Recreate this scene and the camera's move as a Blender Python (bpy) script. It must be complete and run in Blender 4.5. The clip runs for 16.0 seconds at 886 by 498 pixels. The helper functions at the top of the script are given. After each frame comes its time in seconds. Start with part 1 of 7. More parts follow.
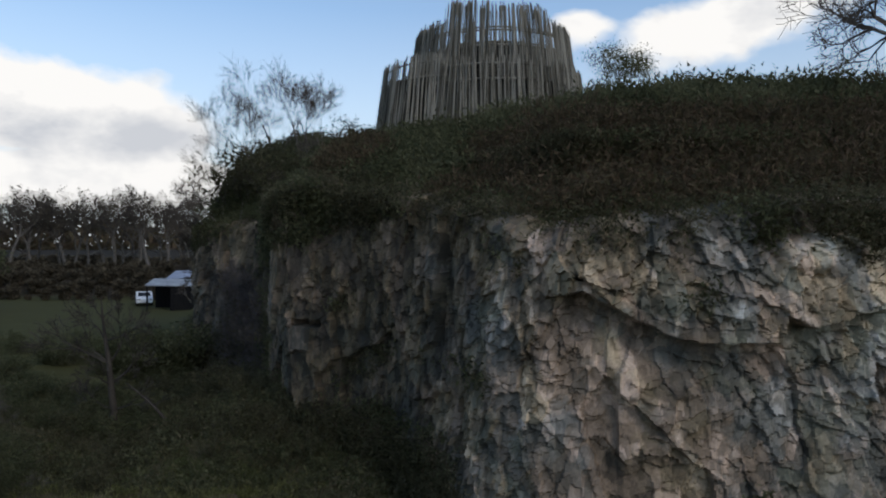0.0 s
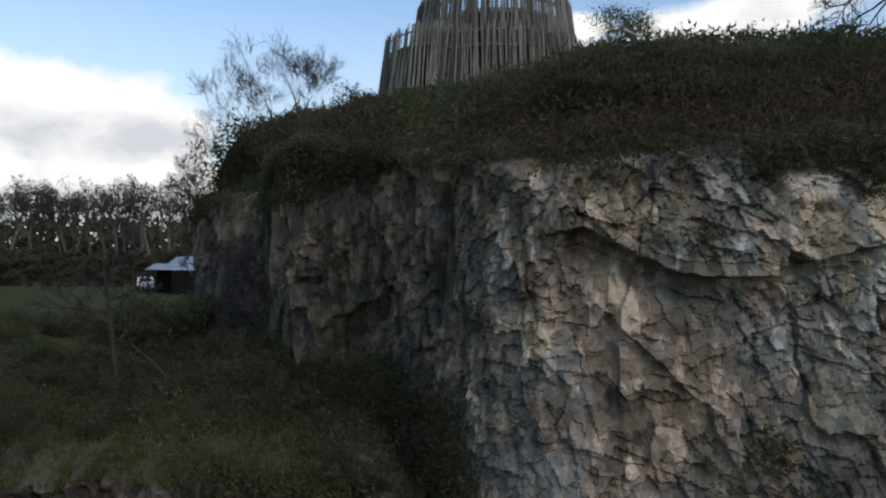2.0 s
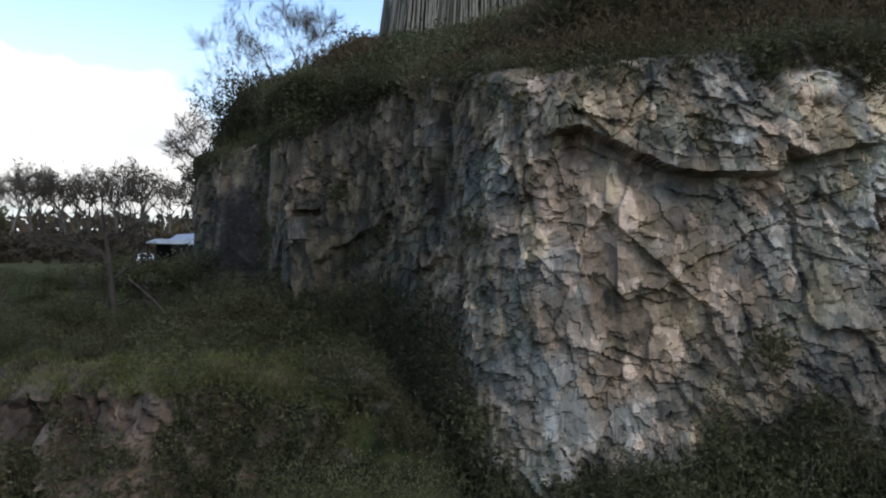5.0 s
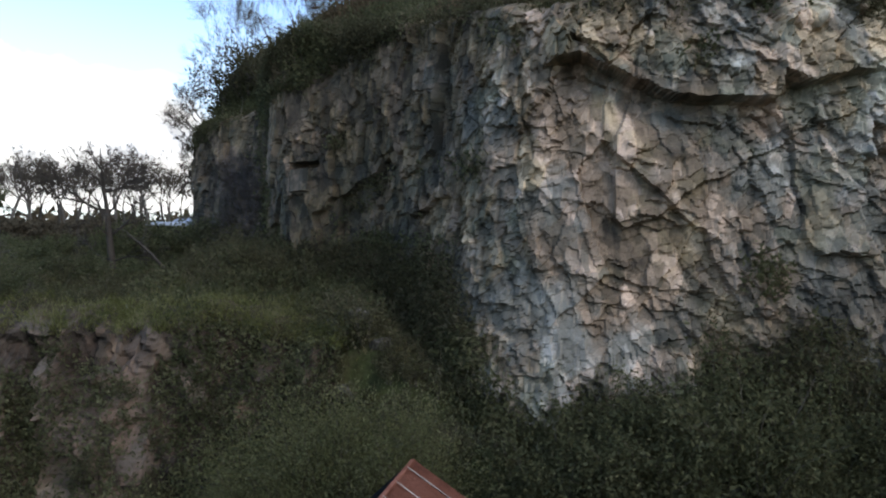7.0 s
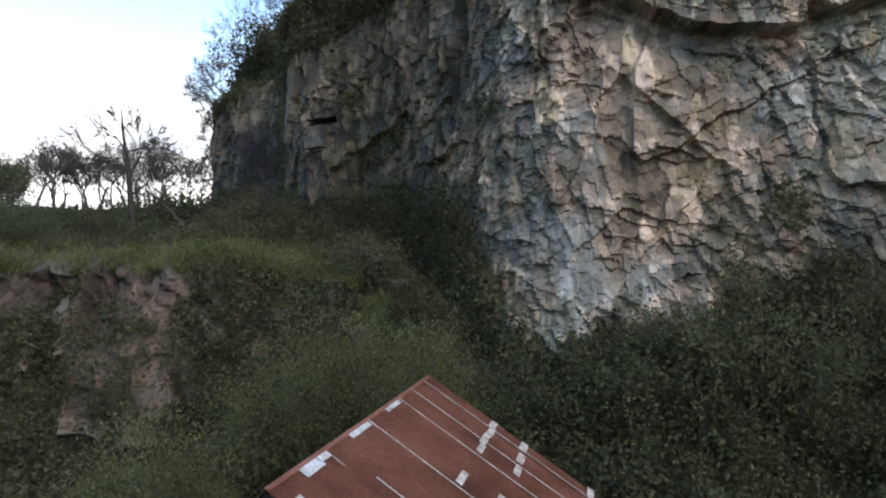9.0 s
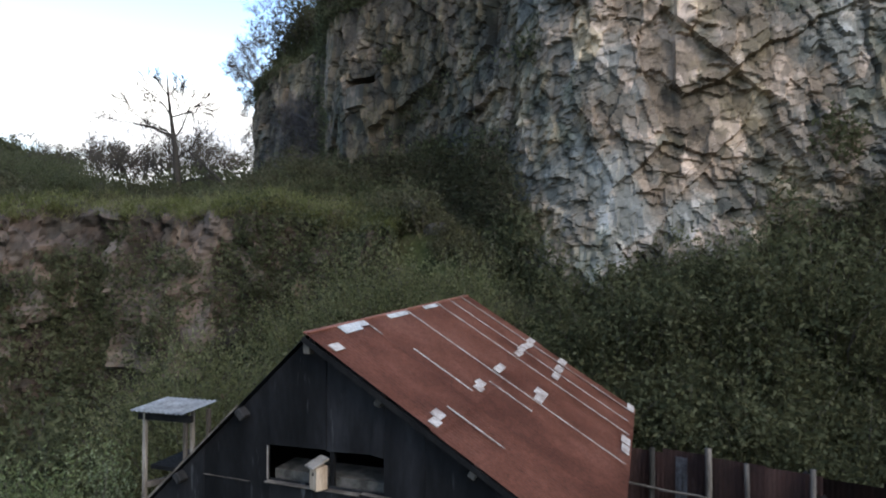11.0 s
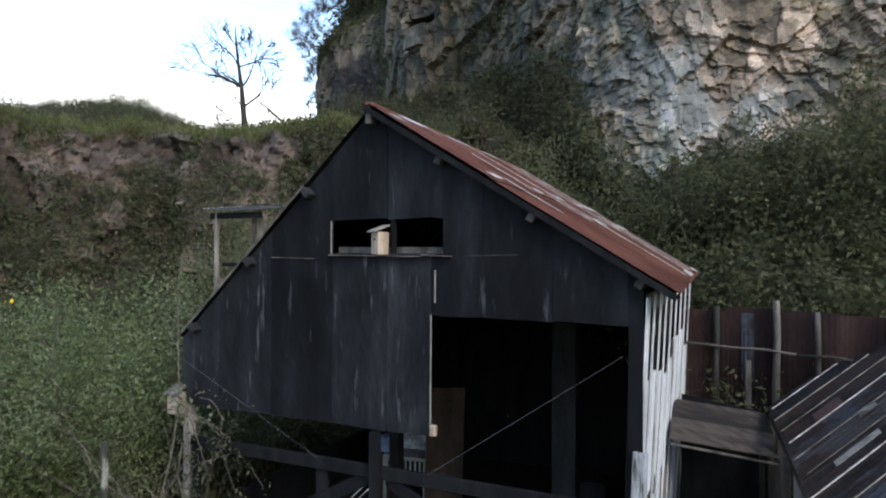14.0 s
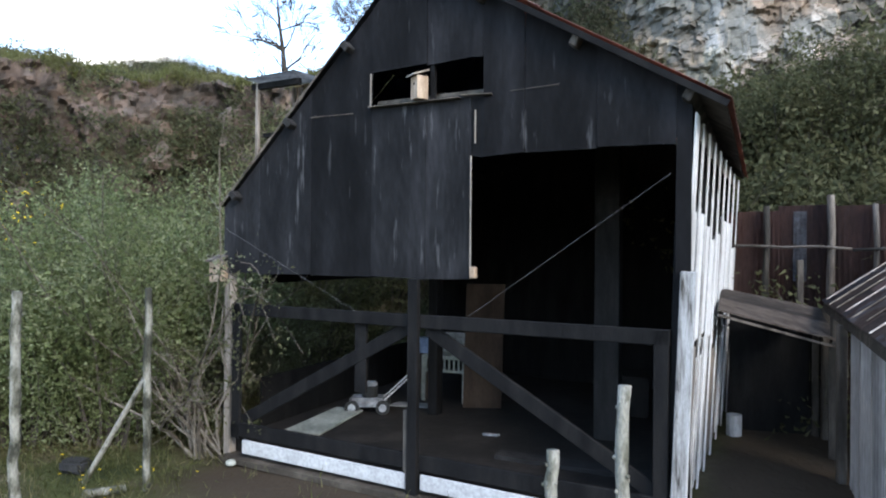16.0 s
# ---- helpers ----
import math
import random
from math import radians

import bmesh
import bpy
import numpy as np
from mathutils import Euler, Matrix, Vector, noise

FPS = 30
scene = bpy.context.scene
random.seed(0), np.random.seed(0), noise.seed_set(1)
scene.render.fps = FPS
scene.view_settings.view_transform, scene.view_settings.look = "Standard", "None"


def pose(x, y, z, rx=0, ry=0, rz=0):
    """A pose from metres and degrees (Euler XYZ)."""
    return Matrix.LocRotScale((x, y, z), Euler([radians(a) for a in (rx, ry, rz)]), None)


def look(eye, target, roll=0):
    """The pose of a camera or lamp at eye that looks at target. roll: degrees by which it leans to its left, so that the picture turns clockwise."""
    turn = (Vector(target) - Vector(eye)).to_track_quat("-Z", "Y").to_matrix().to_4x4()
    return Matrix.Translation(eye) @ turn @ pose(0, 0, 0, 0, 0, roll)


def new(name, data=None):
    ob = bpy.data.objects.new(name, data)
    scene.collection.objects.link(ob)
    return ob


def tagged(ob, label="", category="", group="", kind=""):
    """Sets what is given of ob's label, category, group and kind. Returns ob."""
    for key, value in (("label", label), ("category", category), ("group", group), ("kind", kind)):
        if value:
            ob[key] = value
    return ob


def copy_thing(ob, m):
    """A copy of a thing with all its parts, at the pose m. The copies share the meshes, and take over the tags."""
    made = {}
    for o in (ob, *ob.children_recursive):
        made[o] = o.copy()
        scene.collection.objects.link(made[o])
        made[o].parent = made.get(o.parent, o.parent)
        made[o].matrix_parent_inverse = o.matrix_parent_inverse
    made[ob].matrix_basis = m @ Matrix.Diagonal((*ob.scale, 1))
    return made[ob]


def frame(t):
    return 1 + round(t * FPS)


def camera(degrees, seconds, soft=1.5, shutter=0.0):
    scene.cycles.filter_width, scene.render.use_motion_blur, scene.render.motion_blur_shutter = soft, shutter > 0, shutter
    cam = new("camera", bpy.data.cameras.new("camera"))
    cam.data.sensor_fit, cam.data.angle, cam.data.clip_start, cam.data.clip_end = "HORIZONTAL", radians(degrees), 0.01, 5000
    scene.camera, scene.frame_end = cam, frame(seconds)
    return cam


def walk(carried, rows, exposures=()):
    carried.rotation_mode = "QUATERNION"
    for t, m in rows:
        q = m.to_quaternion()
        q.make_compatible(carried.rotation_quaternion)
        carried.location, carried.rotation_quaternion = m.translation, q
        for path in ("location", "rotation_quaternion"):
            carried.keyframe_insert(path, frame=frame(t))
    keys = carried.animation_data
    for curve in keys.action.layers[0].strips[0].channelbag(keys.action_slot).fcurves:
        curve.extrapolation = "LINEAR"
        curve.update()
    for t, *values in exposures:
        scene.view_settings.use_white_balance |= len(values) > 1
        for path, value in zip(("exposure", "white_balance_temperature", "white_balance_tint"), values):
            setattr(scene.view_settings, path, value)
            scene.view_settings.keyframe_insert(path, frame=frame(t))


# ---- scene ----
# ---------------------------------------------------------------- camera
cam = camera(68.0, 16.0, soft=2.1)
METRES, EYE = 14.0, 16.75
ROWS = [
    (0.0, 0.0, 0.0, 0.0, 0.0, 0.0, -0.0),
    (0.5, -0.0005, -0.0005, -0.0293, 0.02, 0.02, -0.01),
    (1.0, -0.0021, -0.0005, -0.0619, 0.02, 0.07, -0.08),
    (1.5, -0.0028, -0.0019, -0.091, 0.03, 0.1, -0.07),
    (2.0, -0.0021, -0.004, -0.1228, 0.05, 0.12, -0.11),
    (2.5, -0.0005, -0.0042, -0.1543, 0.07, 0.13, -0.14),
    (3.0, 0.0016, -0.0037, -0.1878, 0.09, 0.13, -0.18),
    (5.5, 0.0063, 0.0014, -0.3457, 0.13, 0.13, -0.22),
    (6.0, 0.0076, 0.0024, -0.3817, 0.13, 0.17, -0.23),
    (6.5, 0.008, 0.0021, -0.4142, 0.12, 0.19, -0.25),
    (7.0, 0.0089, 0.0014, -0.4483, 0.11, 0.2, -0.28),
    (7.5, 0.0092, 0.0014, -0.4779, 0.29, 0.19, -0.28),
    (8.0, 0.0105, 0.0022, -0.5102, 0.41, 0.18, -0.3),
    (8.5, 0.0114, 0.0036, -0.539, 0.96, 0.15, -0.29),
    (9.0, 0.0125, 0.0036, -0.5699, 1.68, 0.13, -0.3),
    (11.5, 0.0146, 0.0055, -0.7231, 5.88, 0.3, -0.35),
    (12.0, 0.0164, 0.0048, -0.7556, 6.76, 0.33, -0.34),
    (12.5, 0.017, 0.0026, -0.7845, 7.58, 0.35, -0.32),
    (13.0, 0.0176, -0.0011, -0.8148, 8.47, 0.36, -0.31),
    (13.5, 0.0178, -0.0036, -0.8437, 9.27, 0.38, -0.34),
    (14.0, 0.0163, -0.0021, -0.8754, 10.15, 0.36, -0.34),
    (14.5, 0.0135, -0.0032, -0.9046, 10.95, 0.3, -0.39),
    (15.0, 0.0127, -0.0008, -0.9367, 11.82, 0.3, -0.42),
    (15.5, 0.0131, 0.0042, -0.9661, 12.63, 0.27, -0.46),
    (16.0, 0.0143, 0.0062, -0.998, 13.5, 0.27, -0.49),
]
EXPOSURES = [(0.0, -1.3), (3.0, -1.0), (5.5, -0.56), (7.0, -0.45), (9.0, -0.16), (12.5, -0.04), (14.0, 0.17), (15.0, 0.43), (16.0, 0.78)]
walk(cam, [(t, pose(0, 0, EYE) @ pose(METRES * x, METRES * y, METRES * z, 90 + pitch, roll, yaw))
           for t, x, y, z, yaw, pitch, roll in ROWS], EXPOSURES)

# ---------------------------------------------------------------- sky and sun
SUN_TURN, SUN_UP = -138.0, 36.0          # degrees: behind the eye to its right, above the horizon
world = bpy.data.worlds.new("sky")
scene.world = world
world.use_nodes = True
wt = world.node_tree
wt.nodes.clear()


def wnode(kind, **values):
    n = wt.nodes.new(kind)
    for key, value in values.items():
        n.inputs[key].default_value = value
    return n


sky = wt.nodes.new("ShaderNodeTexSky")
sky.sky_type, sky.sun_disc = "NISHITA", False
sky.sun_elevation, sky.sun_rotation = radians(SUN_UP), radians(-SUN_TURN)
sky.air_density, sky.dust_density, sky.ozone_density = 1.0, 0.6, 1.5
coord = wt.nodes.new("ShaderNodeTexCoord")
split = wt.nodes.new("ShaderNodeSeparateXYZ")
wt.links.new(coord.outputs["Generated"], split.inputs[0])
place = wt.nodes.new("ShaderNodeMapping")
place.inputs["Scale"].default_value = (1.0, 1.0, 1.7)
wt.links.new(coord.outputs["Generated"], place.inputs[0])
cloud = wnode("ShaderNodeTexNoise", Scale=4.2, Detail=9.0, Roughness=0.55, Distortion=0.15)
wt.links.new(place.outputs[0], cloud.inputs["Vector"])


def bank(middle, size, turn, much):
    """A cloud bank about one way of looking: 1 in its middle, 0 at its rim."""
    m = wt.nodes.new("ShaderNodeMapping")
    m.vector_type = "TEXTURE"
    m.inputs["Location"].default_value, m.inputs["Scale"].default_value = middle, size
    m.inputs["Rotation"].default_value = (0, radians(turn), 0)
    wt.links.new(coord.outputs["Generated"], m.inputs[0])
    g = wt.nodes.new("ShaderNodeVectorMath")
    g.operation = "LENGTH"
    wt.links.new(m.outputs[0], g.inputs[0])
    r = wt.nodes.new("ShaderNodeMapRange")
    r.inputs["From Min"].default_value, r.inputs["From Max"].default_value = 0.25, 1.25
    r.inputs["To Min"].default_value, r.inputs["To Max"].default_value = much, 0.0
    wt.links.new(g.outputs["Value"], r.inputs["Value"])
    return r.outputs[0]


calm = wt.nodes.new("ShaderNodeMath")
calm.operation, calm.inputs[1].default_value, calm.inputs[2].default_value = "MULTIPLY_ADD", 0.75, 0.09
wt.links.new(cloud.outputs["Fac"], calm.inputs[0])
total = calm.outputs[0]
for middle, size, turn, much in (((-0.52, 0.85, 0.19), (0.24, 0.5, 0.085), 9, 0.55), ((0.41, 0.87, 0.31), (0.25, 0.5, 0.065), -16, 0.33), ((-0.47, 0.88, 0.085), (0.26, 0.5, 0.035), 0, 0.55), ((0.185, 0.9, 0.315), (0.05, 0.5, 0.028), 0, 0.24)):
    plus = wt.nodes.new("ShaderNodeMath")
    plus.operation = "ADD"
    wt.links.new(total, plus.inputs[0])
    wt.links.new(bank(middle, size, turn, much), plus.inputs[1])
    total = plus.outputs[0]
cover = wt.nodes.new("ShaderNodeValToRGB")
cover.color_ramp.elements[0].position, cover.color_ramp.elements[1].position = 0.60, 0.70
wt.links.new(total, cover.inputs[0])
inner = wnode("ShaderNodeTexNoise", Scale=6.0, Detail=6.0, Roughness=0.6)
wt.links.new(place.outputs[0], inner.inputs["Vector"])
grey = wt.nodes.new("ShaderNodeValToRGB")
grey.color_ramp.elements[0].position, grey.color_ramp.elements[1].position = 0.46, 0.70
grey.color_ramp.elements[0].color = (1.35, 1.40, 1.50, 1)
grey.color_ramp.elements[1].color = (2.15, 2.12, 2.08, 1)
base = wt.nodes.new("ShaderNodeValToRGB")      # a flat grey underside, with white cloud again below it
base.color_ramp.elements[0].position, base.color_ramp.elements[1].position = 0.110, 0.200
base.color_ramp.elements[0].color, base.color_ramp.elements[1].color = (0.22, 0.22, 0.22, 1), (0.26, 0.26, 0.26, 1)
for at, v in ((0.145, 0.0), (0.162, 0.02)):
    base.color_ramp.elements.new(at).color = (v, v, v, 1)
wt.links.new(split.outputs["Z"], base.inputs[0])
under = wt.nodes.new("ShaderNodeMath")
under.operation = "ADD"
wt.links.new(inner.outputs["Fac"], under.inputs[0])
wt.links.new(base.outputs[0], under.inputs[1])
wt.links.new(under.outputs[0], grey.inputs[0])
dim = wt.nodes.new("ShaderNodeMix")
dim.data_type, dim.blend_type = "RGBA", "MULTIPLY"
dim.inputs["Factor"].default_value = 1.0
wt.links.new(sky.outputs[0], dim.inputs["A"])
dim.inputs["B"].default_value = (0.39, 0.415, 0.415, 1)
# thin haze whitens the sky towards the horizon
haze = wt.nodes.new("ShaderNodeMapRange")
haze.inputs["From Min"].default_value, haze.inputs["From Max"].default_value = 0.02, 0.34
haze.inputs["To Min"].default_value, haze.inputs["To Max"].default_value = 0.9, 0.08
wt.links.new(split.outputs["Z"], haze.inputs["Value"])
veil = wt.nodes.new("ShaderNodeMix")
veil.data_type = "RGBA"
wt.links.new(haze.outputs[0], veil.inputs["Factor"])
wt.links.new(dim.outputs["Result"], veil.inputs["A"])
veil.inputs["B"].default_value = (1.45, 1.50, 1.58, 1)
mixed = wt.nodes.new("ShaderNodeMix")
mixed.data_type = "RGBA"
wt.links.new(cover.outputs[0], mixed.inputs["Factor"])
wt.links.new(veil.outputs["Result"], mixed.inputs["A"])
wt.links.new(grey.outputs[0], mixed.inputs["B"])
back = wnode("ShaderNodeBackground", Strength=1.12)
wt.links.new(mixed.outputs["Result"], back.inputs["Color"])
wout = wt.nodes.new("ShaderNodeOutputWorld")
wt.links.new(back.outputs[0], wout.inputs["Surface"])

sun = new("sun", bpy.data.lights.new("sun", "SUN"))
sun.data.energy, sun.data.angle, sun.data.color = 2.3, radians(24), (1.0, 0.92, 0.83)
sun.matrix_world = look((-60 * math.sin(radians(SUN_TURN)), 60 * math.cos(radians(SUN_TURN)), 60 * math.tan(radians(SUN_UP))), (0, 0, 0))

# ---------------------------------------------------------------- materials


def material(name, colours, scale=4.0, rough=0.85, fine=40.0, bump=0.3, metal=0.0, stretch=(1, 1, 1), vary=0.0, space="Object",
             attribute="", spread=(0.35, 0.65), deep=0.02, translucent=0.0):
    """Principled material: two scales of noise pick between the colours; bump from the fine one."""
    m = bpy.data.materials.new(name)
    m.use_nodes = True
    t = m.node_tree
    b = t.nodes["Principled BSDF"]
    co = t.nodes.new("ShaderNodeTexCoord")
    mp = t.nodes.new("ShaderNodeMapping")
    mp.inputs["Scale"].default_value = stretch
    t.links.new(co.outputs[space], mp.inputs[0])
    big = t.nodes.new("ShaderNodeTexNoise")
    big.inputs["Scale"].default_value, big.inputs["Detail"].default_value, big.inputs["Roughness"].default_value = scale, 8.0, 0.6
    t.links.new(mp.outputs[0], big.inputs["Vector"])
    ramp = t.nodes.new("ShaderNodeValToRGB")
    e = ramp.color_ramp.elements
    e[0].position, e[1].position = spread
    e[0].color, e[1].color = (*colours[0], 1), (*colours[-1], 1)
    for i, c in enumerate(colours[1:-1]):
        n = e.new(spread[0] + (spread[1] - spread[0]) * (i + 1) / (len(colours) - 1))
        n.color = (*c, 1)
    value = big.outputs["Fac"]
    if vary:
        info = t.nodes.new("ShaderNodeObjectInfo") if not attribute else None
        source = info.outputs["Random"] if info else None
        if attribute == "island":
            source = t.nodes.new("ShaderNodeNewGeometry").outputs["Random Per Island"]
        elif attribute:
            at = t.nodes.new("ShaderNodeAttribute")
            at.attribute_name = attribute
            source = at.outputs["Fac"]
        shift = t.nodes.new("ShaderNodeMath")
        shift.operation = "MULTIPLY_ADD"
        shift.inputs[1].default_value = vary
        t.links.new(source, shift.inputs[0])
        half = t.nodes.new("ShaderNodeMath")
        half.operation, half.inputs[1].default_value = "SUBTRACT", vary / 2
        t.links.new(value, half.inputs[0])
        t.links.new(half.outputs[0], shift.inputs[2])
        value = shift.outputs[0]
    t.links.new(value, ramp.inputs[0])
    small = t.nodes.new("ShaderNodeTexNoise")
    small.inputs["Scale"].default_value, small.inputs["Detail"].default_value = fine, 6.0
    t.links.new(mp.outputs[0], small.inputs["Vector"])
    grain = t.nodes.new("ShaderNodeMix")
    grain.data_type, grain.blend_type = "RGBA", "MULTIPLY"
    grain.inputs["Factor"].default_value = 0.5
    tone = t.nodes.new("ShaderNodeMapRange")
    tone.inputs["From Min"].default_value, tone.inputs["From Max"].default_value = 0.3, 0.7
    tone.inputs["To Min"].default_value, tone.inputs["To Max"].default_value = 0.55, 1.45
    t.links.new(small.outputs["Fac"], tone.inputs["Value"])
    t.links.new(ramp.outputs[0], grain.inputs["A"])
    t.links.new(tone.outputs[0], grain.inputs["B"])
    t.links.new(grain.outputs["Result"], b.inputs["Base Color"])
    b.inputs["Roughness"].default_value, b.inputs["Metallic"].default_value = rough, metal
    b.inputs["Specular IOR Level"].default_value = 0.08 if translucent or "tarred" in name or "blackened" in name else 0.25
    if translucent:
        b.inputs["Subsurface Weight"].default_value = 0.0
        tr = t.nodes.new("ShaderNodeBsdfTranslucent")
        t.links.new(grain.outputs["Result"], tr.inputs["Color"])
        mx = t.nodes.new("ShaderNodeMixShader")
        mx.inputs[0].default_value = translucent
        t.links.new(b.outputs[0], mx.inputs[1])
        t.links.new(tr.outputs[0], mx.inputs[2])
        t.links.new(mx.outputs[0], t.nodes["Material Output"].inputs["Surface"])
    elif bump:
        bp = t.nodes.new("ShaderNodeBump")
        bp.inputs["Strength"].default_value, bp.inputs["Distance"].default_value = bump, deep
        t.links.new(small.outputs["Fac"], bp.inputs["Height"])
        t.links.new(bp.outputs[0], b.inputs["Normal"])
    return m


GROUND = material("grass_and_earth", [(0.028, 0.032, 0.015), (0.05, 0.056, 0.022), (0.075, 0.066, 0.038), (0.10, 0.085, 0.058)], scale=0.6, fine=9, bump=0.6, deep=0.05)
LEAF_WILLOW = material("willow_leaves", [(0.086, 0.098, 0.050), (0.130, 0.142, 0.074), (0.20, 0.208, 0.130)], scale=0.9, fine=8, vary=0.2, attribute="island", rough=0.7, translucent=0.5)
LEAF_FRESH = material("fresh_willow_leaves", [(0.100, 0.124, 0.052), (0.155, 0.180, 0.080), (0.235, 0.255, 0.145)], scale=0.9, fine=8, vary=0.3, attribute="island", rough=0.6, translucent=0.5)
LEAF_DARK = material("bramble_leaves", [(0.054, 0.058, 0.030), (0.088, 0.092, 0.047), (0.132, 0.132, 0.075)], scale=0.5, fine=8, vary=0.2, attribute="island", rough=0.7, translucent=0.5)
LEAF_DRY = material("dry_bracken", [(0.054, 0.045, 0.026), (0.100, 0.068, 0.045), (0.068, 0.062, 0.032), (0.132, 0.094, 0.062)], scale=0.25, fine=6, vary=0.3, attribute="island", rough=0.8, translucent=0.4)
LEAF_OLIVE = material("olive_leaves", [(0.080, 0.087, 0.040), (0.122, 0.127, 0.058), (0.180, 0.176, 0.096)], scale=0.6, fine=8, vary=0.2, attribute="island", rough=0.7, translucent=0.5)
LEAF_RAMP = material("brown_olive_weeds", [(0.050, 0.048, 0.027), (0.084, 0.076, 0.044), (0.076, 0.079, 0.040), (0.130, 0.115, 0.075)], scale=0.35, fine=7, vary=0.3, attribute="island", rough=0.8, translucent=0.45)
LEAF_MID = material("dull_green_leaves", [(0.052, 0.058, 0.028), (0.085, 0.090, 0.044), (0.130, 0.128, 0.074)], scale=0.5, fine=8, vary=0.25, attribute="island", rough=0.7, translucent=0.5)
SHELF = material("yellow_green_grass", [(0.085, 0.095, 0.030), (0.145, 0.148, 0.052), (0.21, 0.195, 0.10)], scale=0.7, fine=6, vary=0.35, attribute="island", rough=0.7, translucent=0.5)
HERB = material("dry_herb_stalks", [(0.06, 0.058, 0.035), (0.11, 0.105, 0.068), (0.19, 0.18, 0.13)], scale=0.6, fine=8, vary=0.4, attribute="island", rough=0.8, translucent=0.3)
GRASS = material("grass_blades", [(0.062, 0.070, 0.027), (0.102, 0.104, 0.042), (0.16, 0.145, 0.08)], scale=0.4, fine=6, vary=0.35, attribute="island", rough=0.7, translucent=0.5)
BARK = material("grey_bark", [(0.07, 0.06, 0.05), (0.14, 0.125, 0.105), (0.24, 0.22, 0.19)], scale=6, fine=60, bump=0.6, stretch=(1, 1, 0.3))
TWIG = material("dark_twigs", [(0.045, 0.038, 0.032), (0.09, 0.076, 0.064)], scale=3, fine=30, bump=0.0)
DEADBARK = material("dark_dead_bark", [(0.018, 0.015, 0.012), (0.036, 0.030, 0.025), (0.06, 0.052, 0.044)], scale=4, fine=30, bump=0.4, stretch=(1, 1, 0.3))
CANES = material("grey_mauve_canes", [(0.07, 0.06, 0.062), (0.12, 0.105, 0.108)], scale=3, fine=30, bump=0.0)
POLE = material("weathered_poles", [(0.075, 0.068, 0.052), (0.165, 0.150, 0.120), (0.28, 0.258, 0.215)], scale=2, fine=40, vary=0.5, attribute="island", bump=0.4, stretch=(1, 1, 0.2))
def streaked(m, amount, tint, low=0.63, high=0.72, scale=(9.0, 9.0, 0.9)):
    """Pale drips and scratches that run down a sheet."""
    t = m.node_tree
    b = t.nodes["Principled BSDF"]
    old = b.inputs["Base Color"].links[0].from_socket
    co = t.nodes.new("ShaderNodeTexCoord")
    mp = t.nodes.new("ShaderNodeMapping")
    mp.inputs["Scale"].default_value = scale
    t.links.new(co.outputs["Object"], mp.inputs[0])
    n = t.nodes.new("ShaderNodeTexNoise")
    n.inputs["Scale"].default_value, n.inputs["Detail"].default_value, n.inputs["Roughness"].default_value = 1.0, 4.0, 0.7
    t.links.new(mp.outputs[0], n.inputs["Vector"])
    r = t.nodes.new("ShaderNodeMapRange")
    for i, v in zip(("From Min", "From Max", "To Min", "To Max"), (low, high, 0.0, amount)):
        r.inputs[i].default_value = v
    t.links.new(n.outputs["Fac"], r.inputs["Value"])
    x = t.nodes.new("ShaderNodeMix")
    x.data_type = "RGBA"
    t.links.new(r.outputs[0], x.inputs["Factor"])
    t.links.new(old, x.inputs["A"])
    x.inputs["B"].default_value = (*tint, 1)
    t.links.new(x.outputs["Result"], b.inputs["Base Color"])
    return m


TAR = material("tarred_sheet", [(0.007, 0.008, 0.010), (0.013, 0.014, 0.017), (0.022, 0.023, 0.026)], scale=1.2, fine=22, rough=0.7, bump=0.25, stretch=(1, 1, 0.35))
TARGREY = streaked(material("weathered_tarred_sheet", [(0.007, 0.007, 0.008), (0.015, 0.015, 0.0165), (0.030, 0.030, 0.033)], scale=1.4, fine=22, rough=0.7, bump=0.25, stretch=(1, 1, 0.3), vary=0.2), 0.45, (0.17, 0.17, 0.175), 0.60, 0.72)
TARWALL = streaked(material("tarred_wall_sheet", [(0.004, 0.004, 0.0045), (0.008, 0.008, 0.009), (0.017, 0.017, 0.019)], scale=1.4, fine=22, rough=0.75, bump=0.25, stretch=(1, 1, 0.3), vary=0.12), 0.35, (0.13, 0.13, 0.135))
RUST = material("rusty_red_sheet", [(0.132, 0.049, 0.032), (0.198, 0.077, 0.050), (0.242, 0.102, 0.070)], scale=1.1, fine=26, rough=0.6, bump=0.15, vary=0.12)
ZINC = material("bare_zinc", [(0.30, 0.29, 0.28), (0.48, 0.47, 0.46), (0.62, 0.62, 0.62)], scale=5, fine=40, rough=0.5, metal=0.2, bump=0.1)
WHITEWOOD = material("worn_white_paint", [(0.10, 0.095, 0.09), (0.30, 0.295, 0.285), (0.46, 0.46, 0.455), (0.55, 0.55, 0.55)], scale=2.2, fine=36, vary=0.3, stretch=(3, 3, 0.35), bump=0.35, spread=(0.30, 0.55))
OLDWOOD = material("grey_weathered_wood", [(0.06, 0.05, 0.042), (0.14, 0.12, 0.10), (0.25, 0.22, 0.19)], scale=3, fine=40, vary=0.3, stretch=(2, 2, 0.3), bump=0.5)
# blackened timber; its near-black also stands in for shade inside the buildings
DARKWOOD = material("blackened_wood_and_shade", [(0.0055, 0.0055, 0.006), (0.0085, 0.0085, 0.009), (0.013, 0.0125, 0.0125)], scale=3, fine=40, stretch=(2, 2, 0.4), bump=0.4, rough=0.75)

# ---------------------------------------------------------------- mesh helpers


